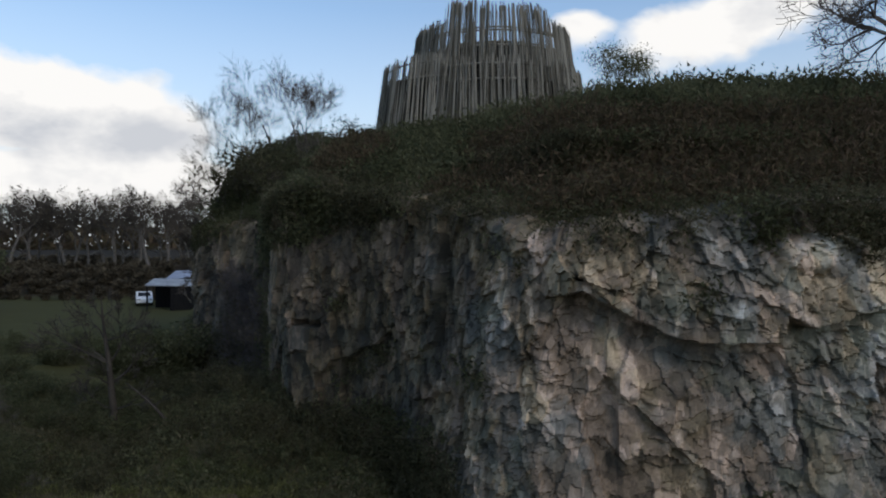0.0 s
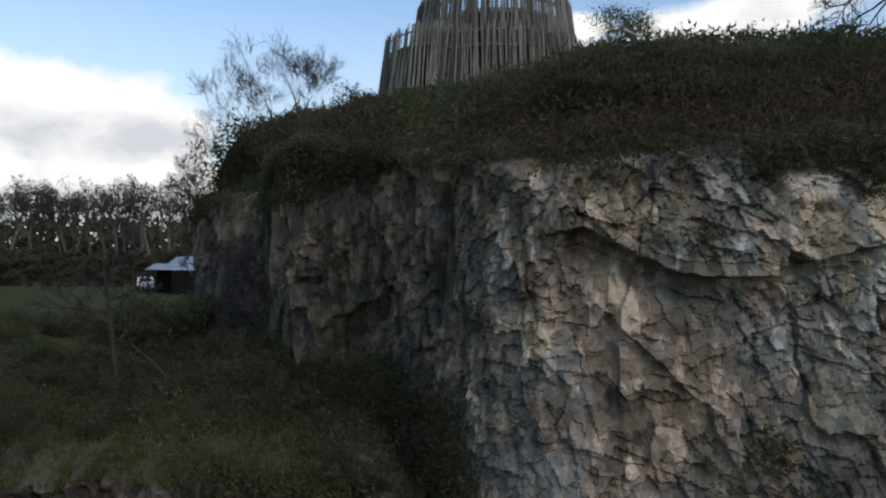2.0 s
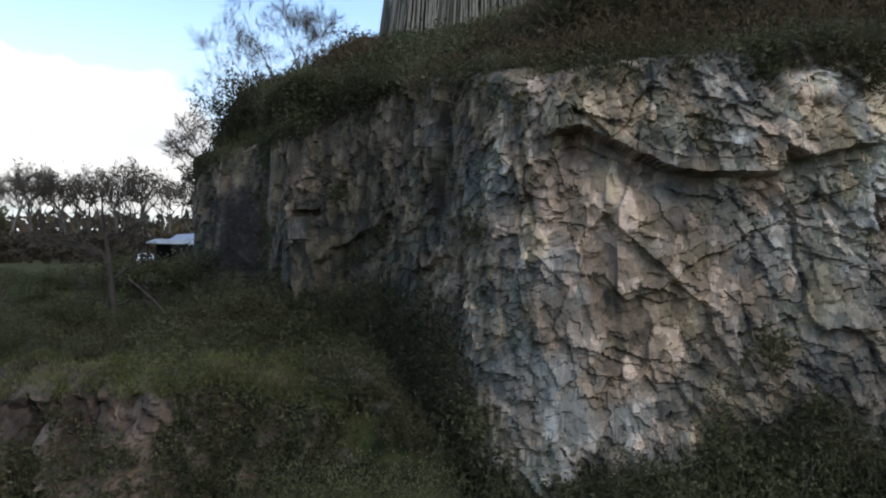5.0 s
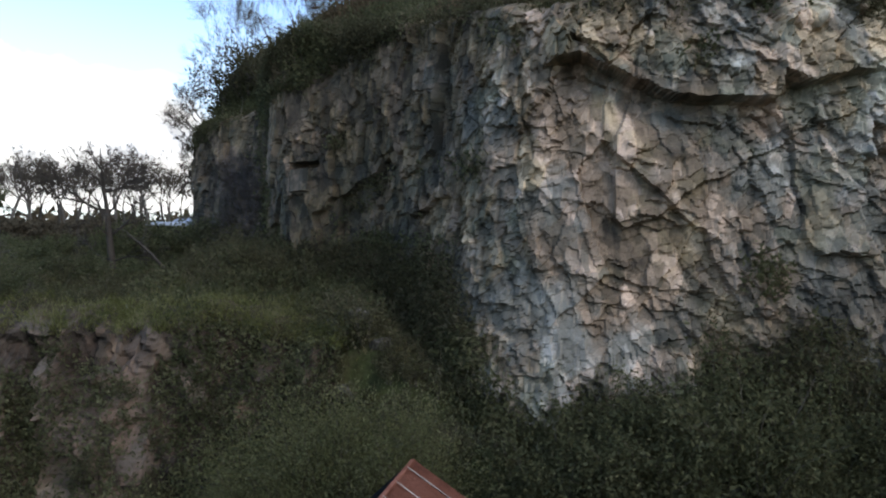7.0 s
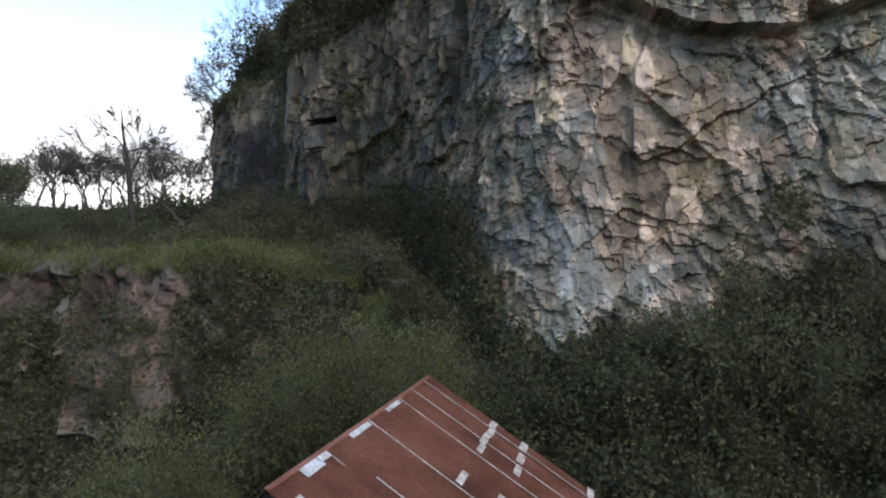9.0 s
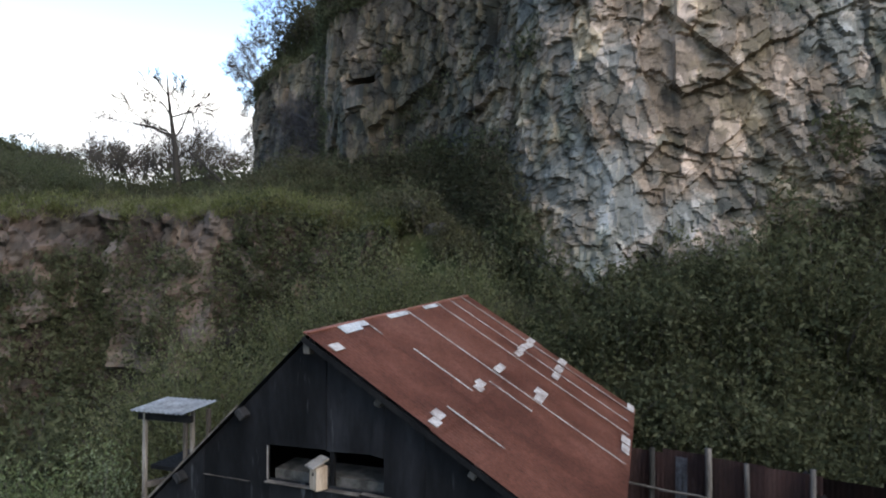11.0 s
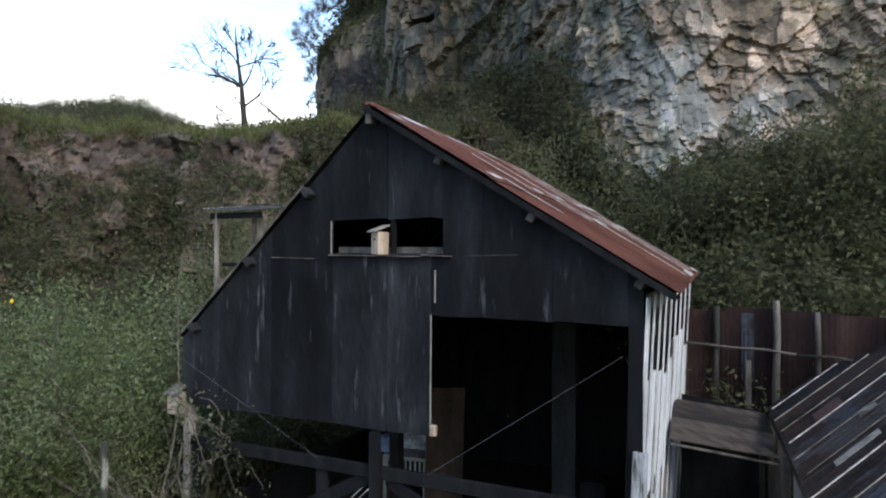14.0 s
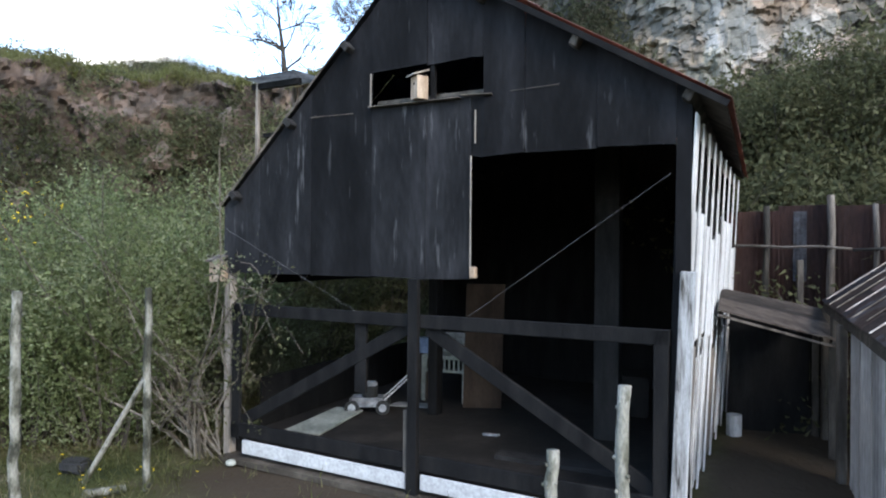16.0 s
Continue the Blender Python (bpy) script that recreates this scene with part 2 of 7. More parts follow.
def mesh_object(name, verts, faces, mat, parent=None, smooth=False, label=""):
    me = bpy.data.meshes.new(name)
    verts = np.asarray(verts, dtype=np.float32)
    faces = np.asarray(faces, dtype=np.int32)
    n, k = faces.shape
    me.vertices.add(len(verts))
    me.vertices.foreach_set("co", verts.ravel())
    me.loops.add(n * k)
    me.loops.foreach_set("vertex_index", faces.ravel())
    me.polygons.add(n)
    me.polygons.foreach_set("loop_start", np.arange(0, n * k, k, dtype=np.int32))
    me.polygons.foreach_set("use_smooth", np.full(n, smooth))
    me.update(calc_edges=True)
    me.materials.append(mat)
    ob = new(name, me)
    if parent:
        ob.parent = parent
    if label:
        ob["label"] = label
    return ob


def part(name, bm, mat, parent=None, label="", smooth=False):
    me = bpy.data.meshes.new(name)
    bmesh.ops.recalc_face_normals(bm, faces=bm.faces)
    bm.to_mesh(me)
    bm.free()
    if smooth:
        me.polygons.foreach_set("use_smooth", np.full(len(me.polygons), True))
    me.materials.append(mat)
    ob = new(name, me)
    if parent:
        ob.parent = parent
    if label:
        ob["label"] = label
    return ob


def beam(a, b, wide, thick, up=(0, 0, 1), bm=None, bevel=0.0):
    """A bar from a to b; wide across, thick along up."""
    bm = bm or bmesh.new()
    a, b = Vector(a), Vector(b)
    d = (b - a).normalized()
    side = d.cross(Vector(up))
    side = side.normalized() if side.length > 1e-4 else Vector((1, 0, 0))
    top = side.cross(d)
    vs = []
    for p in (a, b):
        for i, j in ((-1, -1), (1, -1), (1, 1), (-1, 1)):
            vs.append(bm.verts.new(p + side * (wide / 2 * i) + top * (thick / 2 * j)))
    fs = [bm.faces.new([vs[i] for i in f]) for f in ((0, 1, 2, 3), (4, 7, 6, 5), (0, 4, 5, 1), (1, 5, 6, 2), (2, 6, 7, 3), (3, 7, 4, 0))]
    if bevel:
        es = {e for f in fs for e in f.edges}
        bmesh.ops.bevel(bm, geom=list(es), offset=bevel, segments=1, affect="EDGES")
    return bm


def tubes(segments, sides=4):
    """Vertices and quads of tapered tubes: rows of (p0, p1, r0, r1)."""
    seg = np.asarray(segments, dtype=np.float64)
    p0, p1, r0, r1 = seg[:, 0:3], seg[:, 3:6], seg[:, 6], seg[:, 7]
    d = p1 - p0
    d /= np.linalg.norm(d, axis=1)[:, None] + 1e-9
    ref = np.where(np.abs(d[:, 2:3]) > 0.9, [[1.0, 0, 0]], [[0, 0, 1.0]])
    a = np.cross(d, ref)
    a /= np.linalg.norm(a, axis=1)[:, None] + 1e-9
    b = np.cross(d, a)
    rings = []
    for p, r in ((p0, r0), (p1, r1)):
        for k in range(sides):
            w = 2 * math.pi * k / sides
            rings.append(p + (a * math.cos(w) + b * math.sin(w)) * r[:, None])
    verts = np.stack(rings, axis=1).reshape(-1, 3)
    base = np.arange(len(seg))[:, None] * (2 * sides)
    faces = []
    for k in range(sides):
        n = (k + 1) % sides
        faces.append(base + np.array([[k, n, sides + n, sides + k]]))
    return verts, np.concatenate(faces)


def leaves(points, ways, length, width, rng, droop=0.3, three=False):
    """A rhombic leaf at each point along its way."""
    n = len(points)
    w = ways / (np.linalg.norm(ways, axis=1)[:, None] + 1e-9)
    side = np.cross(w, rng.normal(size=(n, 3)))
    side /= np.linalg.norm(side, axis=1)[:, None] + 1e-9
    le = (length * rng.uniform(0.6, 1.35, n))[:, None]
    wi = (width * rng.uniform(0.6, 1.35, n))[:, None]
    fall = np.zeros((n, 3))
    fall[:, 2] = -droop * le[:, 0] * rng.uniform(0, 1, n)
    if three:
        verts = np.stack([points + side * wi / 2, points + w * le + fall, points - side * wi / 2], axis=1).reshape(-1, 3)
        return verts, np.arange(n)[:, None] * 3 + np.array([[0, 1, 2]])
    verts = np.stack([points, points + w * le * 0.45 + side * wi / 2, points + w * le + fall, points + w * le * 0.45 - side * wi / 2], axis=1).reshape(-1, 3)
    faces = np.arange(n)[:, None] * 4 + np.array([[0, 1, 2, 3]])
    return verts, faces


def step01(v, a, b):
    t = np.clip((v - a) / (b - a), 0, 1)
    return t * t * (3 - 2 * t)


def grain2(x, y, seed=0, octaves=4, rough=0.5):
    """Smooth value noise on numpy arrays, about -1 to 1."""
    total, amp, norm = 0.0, 1.0, 0.0
    for o in range(octaves):
        xi, yi = np.floor(x), np.floor(y)
        fx, fy = x - xi, y - yi
        fx, fy = fx * fx * (3 - 2 * fx), fy * fy * (3 - 2 * fy)

        def h(i, j):
            v = np.sin(i * 127.1 + j * 311.7 + (seed + o) * 74.7) * 43758.5453
            return (v - np.floor(v)) * 2 - 1
        v = (h(xi, yi) * (1 - fx) + h(xi + 1, yi) * fx) * (1 - fy) + (h(xi, yi + 1) * (1 - fx) + h(xi + 1, yi + 1) * fx) * fy
        total, norm = total + amp * v, norm + amp
        amp *= rough
        x, y = x * 2.03 + 17.3, y * 2.03 + 5.1
    return total / norm


def cells2(x, y, seed):
    """Irregular cells: for each place a random number set of its cell and the way from the cell's middle."""
    xi, yi = np.floor(x), np.floor(y)
    best, second = np.full(x.shape, 1e9), np.full(x.shape, 1e9)
    out = [np.zeros(x.shape) for _ in range(5)]

    def h(i, j, k):
        v = np.sin(i * 127.1 + j * 311.7 + (seed * 13 + k) * 57.3) * 43758.5453
        return v - np.floor(v)
    for di in (-1, 0, 1):
        for dj in (-1, 0, 1):
            i, j = xi + di, yi + dj
            dx, dy = x - (i + 0.1 + 0.8 * h(i, j, 1)), y - (j + 0.1 + 0.8 * h(i, j, 2))
            d = np.maximum(np.abs(dx), np.abs(dy)) + 0.45 * np.minimum(np.abs(dx), np.abs(dy))
            m = d < best
            second = np.where(m, best, np.minimum(second, d))
            best = np.where(m, d, best)
            for o, v in zip(out, (h(i, j, 3), h(i, j, 4), h(i, j, 5), dx, dy)):
                o[m] = v[m]
    return out + [second - best]


def facets2(x, y, seed, off, fall, tilt):
    """Angular blocks: each cell a tilted mesa with bevelled sides, the highest one showing. Height and the cell's number."""
    xi, yi = np.floor(x), np.floor(y)
    best, own = np.full(x.shape, -1e9), np.zeros(x.shape)

    def h(i, j, k):
        v = np.sin(i * 127.1 + j * 311.7 + (seed * 13 + k) * 57.3) * 43758.5453
        return v - np.floor(v)
    for di in (-1, 0, 1):
        for dj in (-1, 0, 1):
            i, j = xi + di, yi + dj
            dx, dy = x - (i + 0.15 + 0.7 * h(i, j, 1)), y - (j + 0.15 + 0.7 * h(i, j, 2))
            a = (h(i, j, 6) - 0.5) * 0.9
            ax, ay = dx * np.cos(a) - dy * np.sin(a), dx * np.sin(a) + dy * np.cos(a)
            r = np.maximum(np.maximum(np.abs(ax), np.abs(ay)), 0.75 * np.abs(ax + ay))
            v = off * h(i, j, 3) + tilt * ((h(i, j, 4) - 0.5) * ax + (h(i, j, 5) - 0.42) * ay) - fall * np.clip(r - 0.30, 0, None)
            m = v > best
            best = np.where(m, v, best)
            own = np.where(m, h(i, j, 7), own)
    return best, own


def polyline_distance(x, y, pts):
    """Signed distance to an open polyline (left of its direction: plus), and the length along it of the nearest place."""
    best, sign, along = np.full(x.shape, 1e9), np.zeros(x.shape), np.zeros(x.shape)
    run = 0.0
    for (ax, ay), (bx, by) in zip(pts[:-1], pts[1:]):
        dx, dy = bx - ax, by - ay
        l2 = dx * dx + dy * dy
        t = np.clip(((x - ax) * dx + (y - ay) * dy) / l2, 0, 1)
        ex, ey = x - ax - t * dx, y - ay - t * dy
        d = np.hypot(ex, ey)
        m = d < best
        best = np.where(m, d, best)
        sign = np.where(m, np.sign(dx * (y - ay) - dy * (x - ax)), sign)
        along = np.where(m, run + t * math.sqrt(l2), along)
        run += math.sqrt(l2)
    return best * sign, along


def soften(pts, times=2):
    pts = [tuple(p) for p in pts]
    for _ in range(times):
        out = [pts[0]]
        for (ax, ay), (bx, by) in zip(pts[:-1], pts[1:]):
            out += [(0.75 * ax + 0.25 * bx, 0.75 * ay + 0.25 * by), (0.25 * ax + 0.75 * bx, 0.25 * ay + 0.75 * by)]
        pts = out + [pts[-1]]
    return pts


# ---------------------------------------------------------------- ground
# the foot of the cliff in plan, from the far left round the bluff to the right
CLIFF = soften([(-2, 78), (-13, 58), (-17.1, 46), (-16.0, 40.3), (-12.6, 37.9), (-9.6, 35.5), (-8.2, 31.5), (-6.9, 27.0), (-5.4, 25.9),
                (-2.2, 23.6), (-0.6, 21.6), (1.2, 18.3), (3.0, 17.1), (6.0, 16.8), (10.5, 16.5), (15, 16.2), (21, 14), (27, 8), (36, -2)], 2)
# the crest of the quarry's lower bank
CREST = soften([(-60, -6), (-30, 6), (-20, 13.5), (-15.4, 18.2), (-12, 20.3), (-9.5, 20.2), (-6, 20.9), (-3.5, 20.4), (-0.5, 18.5), (2.5, 16.2), (10, 15.6), (15, 14.5), (20, 10), (26, 0), (34, -14)], 1)


def rim_height(x):
    """The height at which the bare rock ends and the hill's scrub begins."""
    return np.interp(x, [-16, -12, -8, -6, -3, 0, 2, 5, 9], [17.6, 17.6, 18.6, 18.9, 18.2, 17.5, 16.8, 17.0, 17.4])


def land(x, y):
    d, along = polyline_distance(x, y, CREST)
    right = step01(x, -3.0, 1.5)
    high = (8.0 + 0.9 * step01(-x, 12, 24)) * (1 - right) + 6.0 * right
    wide = 6.3 * (1 - right) + 4.2 * right
    jag = 0.5 * grain2(x * 0.5, y * 0.5, 3) * (1 - right)
    d = d + jag
    below = np.clip(-d, 0, None)
    slope = np.clip(1 - below / wide, 0, 1)
    low = high * (0.66 * slope ** 1.35 + 0.34 * (1 - step01(below, 0.0, 1.1)))
    floor = 0.0 + 0.05 * grain2(x * 0.4, y * 0.4, 5) + 0.02 * grain2(x * 2, y * 2, 6)
    upper = high + (0.13 + 0.20 * step01(x, -14, -7)) * np.clip(d, 0, 7) * (1 - 0.5 * right) + 0.014 * np.clip(d - 7, 0, 60) + 0.16 * grain2(x * 0.35, y * 0.35, 7) * step01(d, 0, 2) + 1.9 * step01(y, 78, 94) + 0.012 * np.clip(y - 94, 0, 300)
    z = np.where(d > 0, upper, floor + low)
    z = z + 0.10 * grain2(x * 1.1, y * 1.1, 8) * step01(z, 0.3, 2.0)
    inside, _ = polyline_distance(x, y, CLIFF)
    hill = 17.6 + (rim_height(x) - 17.45) * (1 - step01(inside, 1.6, 6.0)) + 0.9 * step01(-x, -1, 5) * step01(inside, 0.5, 3.5) + 0.9 * step01(-x, 6, 10) * step01(inside, 0.6, 3.0) + 0.86 * np.clip(inside - 0.9, 0, 3.5) + 0.52 * np.clip(inside - 4.4, 0, 3.6) + 0.045 * np.clip(inside - 8, 0, 14) + 0.35 * grain2(x * 0.3, y * 0.3, 11) + 0.12 * grain2(x * 1.3, y * 1.3, 12)
    k = step01(inside, 0.9, 1.7)
    z = z * (1 - k) + hill * k
    # level floor where the barn stands
    u, v = 0.966 * (x + 1.17) - 0.259 * (y - 7.06), 0.259 * (x + 1.17) + 0.966 * (y - 7.06)
    return np.where((u > -4.4) & (u < 3.2) & (v > -0.3) & (v < 7.0), np.minimum(z, 0.02), z)


def axis_steps(near0, near1, far0, far1, fine):
    mid = np.arange(near0, near1 + 1e-6, fine)
    up, v, s = [], near1, fine
    while v < far1:
        s *= 1.09
        v += s
        up.append(v)
    down, v, s = [], near0, fine
    while v > far0:
        s *= 1.09
        v -= s
        down.append(v)
    return np.array(down[::-1] + list(mid) + up)


gx, gy = axis_steps(-22, 20, -3000, 3000, 0.3), axis_steps(-3, 46, -3000, 3200, 0.3)
GX, GY = np.meshgrid(gx, gy)
GZ = land(GX, GY)
n0, n1 = GX.shape
idx = np.arange(n0 * n1).reshape(n0, n1)
quads = np.stack([idx[:-1, :-1], idx[:-1, 1:], idx[1:, 1:], idx[1:, :-1]], axis=-1).reshape(-1, 4)
ground = mesh_object("ground", np.stack([GX, GY, GZ], axis=-1).reshape(-1, 3), quads, GROUND, smooth=True)
meadow = ground.data.attributes.new("meadow", "FLOAT", "POINT")
meadow.data.foreach_set("value", (step01(GY + 4 * grain2(GX * 0.2, GY * 0.2, 15), 26, 36) * step01(-GX, 6, 12) * (1 - step01(GY, 79, 84))).ravel().astype(np.float32))
gt = GROUND.node_tree
green = gt.nodes.new("ShaderNodeMix")
green.data_type = "RGBA"
reach = gt.nodes.new("ShaderNodeAttribute")
reach.attribute_name = "meadow"
gt.links.new(reach.outputs["Fac"], green.inputs["Factor"])
gb = gt.nodes["Principled BSDF"]
gb.inputs["Specular IOR Level"].default_value = 0.03
gt.links.new(gb.inputs["Base Color"].links[0].from_socket, green.inputs["A"])
sward = gt.nodes.new("ShaderNodeTexNoise")
sward.inputs["Scale"].default_value, sward.inputs["Detail"].default_value = 0.25, 7.0
shade = gt.nodes.new("ShaderNodeValToRGB")
shade.color_ramp.elements[0].color, shade.color_ramp.elements[1].color = (0.050, 0.050, 0.022, 1), (0.096, 0.093, 0.044, 1)
shade.color_ramp.elements[0].position, shade.color_ramp.elements[1].position = 0.35, 0.65
gt.links.new(sward.outputs["Fac"], shade.inputs[0])
gt.links.new(shade.outputs[0], green.inputs["B"])
bare = ground.data.attributes.new("bare", "FLOAT", "POINT")
BU, BV = 0.966 * (GX + 1.17) - 0.259 * (GY - 7.06), 0.259 * (GX + 1.17) + 0.966 * (GY - 7.06)
# worn earth at the gate; the passage gets dark earth for its shade too
trodden = np.maximum(step01(BV + 0.4 * grain2(GX, GY, 16), -1.9, -1.0) * (BV < 0.6) * step01(BU, -4.2, -3.2), step01(BU, 1.9, 2.3) * step01(BV, -1.2, 0.0)) * (BV < 6.8) * (1 - step01(BU, 4.6, 5.6))
bare.data.foreach_set("value", trodden.ravel().astype(np.float32))
litter = ground.data.attributes.new("litter", "FLOAT", "POINT")
litter.data.foreach_set("value", (step01(GY, 79, 84) * (1 - step01(GY, 700, 1200)) * step01(-GX, 0, 12)).ravel().astype(np.float32))
fallen = gt.nodes.new("ShaderNodeMix")
fallen.data_type = "RGBA"
cover_of = gt.nodes.new("ShaderNodeAttribute")
cover_of.attribute_name = "litter"
gt.links.new(cover_of.outputs["Fac"], fallen.inputs["Factor"])
gt.links.new(green.outputs["Result"], fallen.inputs["A"])
fallen.inputs["B"].default_value = (0.026, 0.021, 0.015, 1)     # leaf litter under the far trees
trod = gt.nodes.new("ShaderNodeMix")
trod.data_type = "RGBA"
trod_at = gt.nodes.new("ShaderNodeAttribute")
trod_at.attribute_name = "bare"
soil_grain = gt.nodes.new("ShaderNodeTexNoise")
soil_grain.inputs["Scale"].default_value, soil_grain.inputs["Detail"].default_value, soil_grain.inputs["Roughness"].default_value = 4.0, 9.0, 0.7
soil = gt.nodes.new("ShaderNodeValToRGB")
soil.color_ramp.elements[0].position, soil.color_ramp.elements[1].position = 0.35, 0.68
soil.color_ramp.elements[0].color, soil.color_ramp.elements[1].color = (0.018, 0.014, 0.010, 1), (0.074, 0.058, 0.043, 1)
gt.links.new(soil_grain.outputs["Fac"], soil.inputs[0])
gt.links.new(trod_at.outputs["Fac"], trod.inputs["Factor"])
gt.links.new(fallen.outputs["Result"], trod.inputs["A"])
gt.links.new(soil.outputs[0], trod.inputs["B"])
gt.links.new(trod.outputs["Result"], gb.inputs["Base Color"])
tagged(ground, "rough quarry ground with grass, earth and a raised plateau", "ground", kind="structure")

# ---------------------------------------------------------------- rock face


def rock_material(name, cold, warm_tint, shift):
    """Fractured stone: facets of their own tone, cracks, iron stains and water streaks."""
    m = bpy.data.materials.new(name)
    m.use_nodes = True
    t = m.node_tree
    b = t.nodes["Principled BSDF"]

    def node(kind, **values):
        n = t.nodes.new(kind)
        for key, value in values.items():
            n.inputs[key.replace("_", " ")].default_value = value
        return n

    def math_node(op, x, y, z=None):
        n = t.nodes.new("ShaderNodeMath")
        n.operation = op
        for i, s in enumerate((x, y, z)):
            if s is None:
                continue
            if isinstance(s, (int, float)):
                n.inputs[i].default_value = s
            else:
                t.links.new(s, n.inputs[i])
        return n.outputs[0]

    def ranged(s, a0, a1, b0, b1):
        n = node("ShaderNodeMapRange")
        for i, v in zip(("From Min", "From Max", "To Min", "To Max"), (a0, a1, b0, b1)):
            n.inputs[i].default_value = v
        t.links.new(s, n.inputs["Value"])
        return n.outputs[0]

    def blend(kind, fac, x, y):
        n = t.nodes.new("ShaderNodeMix")
        n.data_type, n.blend_type = "RGBA", kind
        for i, s in (("Factor", fac), ("A", x), ("B", y)):
            if isinstance(s, (int, float, tuple)):
                n.inputs[i].default_value = s
            else:
                t.links.new(s, n.inputs[i])
        return n.outputs["Result"]
    co = node("ShaderNodeTexCoord").outputs["Object"]
    mp = node("ShaderNodeMapping", Scale=(1, 1, 0.62), Rotation=(0, radians(20), 0))
    t.links.new(co, mp.inputs[0])
    wob = node("ShaderNodeTexNoise", Scale=1.7, Detail=4.0)
    t.links.new(mp.outputs[0], wob.inputs["Vector"])
    warp = t.nodes.new("ShaderNodeVectorMath")
    warp.operation = "MULTIPLY_ADD"
    warp.inputs[1].default_value = (0.22, 0.22, 0.22)
    t.links.new(wob.outputs["Color"], warp.inputs[0])
    t.links.new(mp.outputs[0], warp.inputs[2])
    facet = node("ShaderNodeTexVoronoi", Scale=2.6)
    crack = node("ShaderNodeTexVoronoi", Scale=2.6)
    crack.feature = "DISTANCE_TO_EDGE"
    chip = node("ShaderNodeTexVoronoi", Scale=7.0)
    for n in (facet, crack, chip):
        t.links.new(warp.outputs[0], n.inputs["Vector"])
    at = node("ShaderNodeAttribute")
    at.attribute_name = "tone"
    big = node("ShaderNodeTexNoise", Scale=0.55, Detail=8.0, Roughness=0.62)
    t.links.new(co, big.inputs["Vector"])
    value = math_node("MULTIPLY_ADD", at.outputs["Fac"], 0.75, math_node("MULTIPLY_ADD", facet.outputs["Color"], 0.20, math_node("MULTIPLY", big.outputs["Fac"], 0.42)))
    ramp = t.nodes.new("ShaderNodeValToRGB")
    e = ramp.color_ramp.elements
    e[0].position, e[1].position = 0.40, 0.90
    e[0].color, e[1].color = (*cold[0], 1), (*cold[-1], 1)
    for i, c in enumerate(cold[1:-1]):
        e.new(0.40 + 0.50 * (i + 1) / (len(cold) - 1)).color = (*c, 1)
    t.links.new(value, ramp.inputs[0])
    ms0 = node("ShaderNodeMapping", Location=(7.0, 3.0, 1.0))
    t.links.new(co, ms0.inputs[0])
    aw = node("ShaderNodeAttribute")
    aw.attribute_name = "warm"
    zone = node("ShaderNodeTexNoise", Scale=0.5, Detail=6.0, Roughness=0.6)
    t.links.new(co, zone.inputs["Vector"])
    parts = node("ShaderNodeSeparateColor")
    t.links.new(facet.outputs["Color"], parts.inputs[0])
    own = math_node("MULTIPLY_ADD", parts.outputs["Green"], 0.24, -0.12)
    mask = ranged(math_node("ADD", math_node("ADD", zone.outputs["Fac"], own), aw.outputs["Fac"]), 0.42 + shift, 0.78 + shift, 0.0, 0.9)
    colour = blend("MULTIPLY", mask, ramp.outputs[0], (*warm_tint, 1))
    # algae and lichen in broad zones, bluish fresh breaks on single faces
    am = node("ShaderNodeAttribute")
    am.attribute_name = "moss"
    algae = node("ShaderNodeTexNoise", Scale=0.8, Detail=6.0, Roughness=0.65)
    t.links.new(ms0.outputs[0], algae.inputs["Vector"])
    colour = blend("MULTIPLY", ranged(math_node("ADD", algae.outputs["Fac"], am.outputs["Fac"]), 0.48, 0.70, 0.0, 0.85), colour, (0.97, 1.0, 0.84, 1))
    colour = blend("MULTIPLY", ranged(parts.outputs["Blue"], 0.66, 0.80, 0.0, 0.4), colour, (1.06, 1.10, 1.20, 1))
    # dark water streaks that run down
    ms = node("ShaderNodeMapping", Scale=(2.2, 2.2, 0.16))
    t.links.new(co, ms.inputs[0])
    streak = node("ShaderNodeTexNoise", Scale=1.0, Detail=5.0, Roughness=0.6)
    t.links.new(ms.outputs[0], streak.inputs["Vector"])
    colour = blend("MULTIPLY", ranged(streak.outputs["Fac"], 0.54, 0.70, 0.0, 0.45), colour, (0.45, 0.46, 0.42, 1))
    colour = blend("MULTIPLY", ranged(crack.outputs["Distance"], 0.0, 0.02, 0.35, 0.0), colour, (0.25, 0.24, 0.22, 1))
    fine = node("ShaderNodeTexNoise", Scale=14.0, Detail=6.0, Roughness=0.65)
    t.links.new(co, fine.inputs["Vector"])
    colour = blend("MULTIPLY", 0.5, colour, blend("MIX", ranged(fine.outputs["Fac"], 0.3, 0.7, 0, 1), (0.6, 0.6, 0.6, 1), (1.4, 1.4, 1.4, 1)))
    t.links.new(colour, b.inputs["Base Color"])
    b.inputs["Roughness"].default_value, b.inputs["Specular IOR Level"].default_value = 0.88, 0.3
    height = math_node("MULTIPLY_ADD", fine.outputs["Fac"], 0.35, math_node("MULTIPLY_ADD", chip.outputs["Color"], 0.35, math_node("MULTIPLY", ranged(crack.outputs["Distance"], 0.0, 0.02, 0, 1), 0.4)))
    bp = node("ShaderNodeBump", Strength=0.45, Distance=0.05)
    t.links.new(height, bp.inputs["Height"])
    t.links.new(bp.outputs[0], b.inputs["Normal"])
    return m


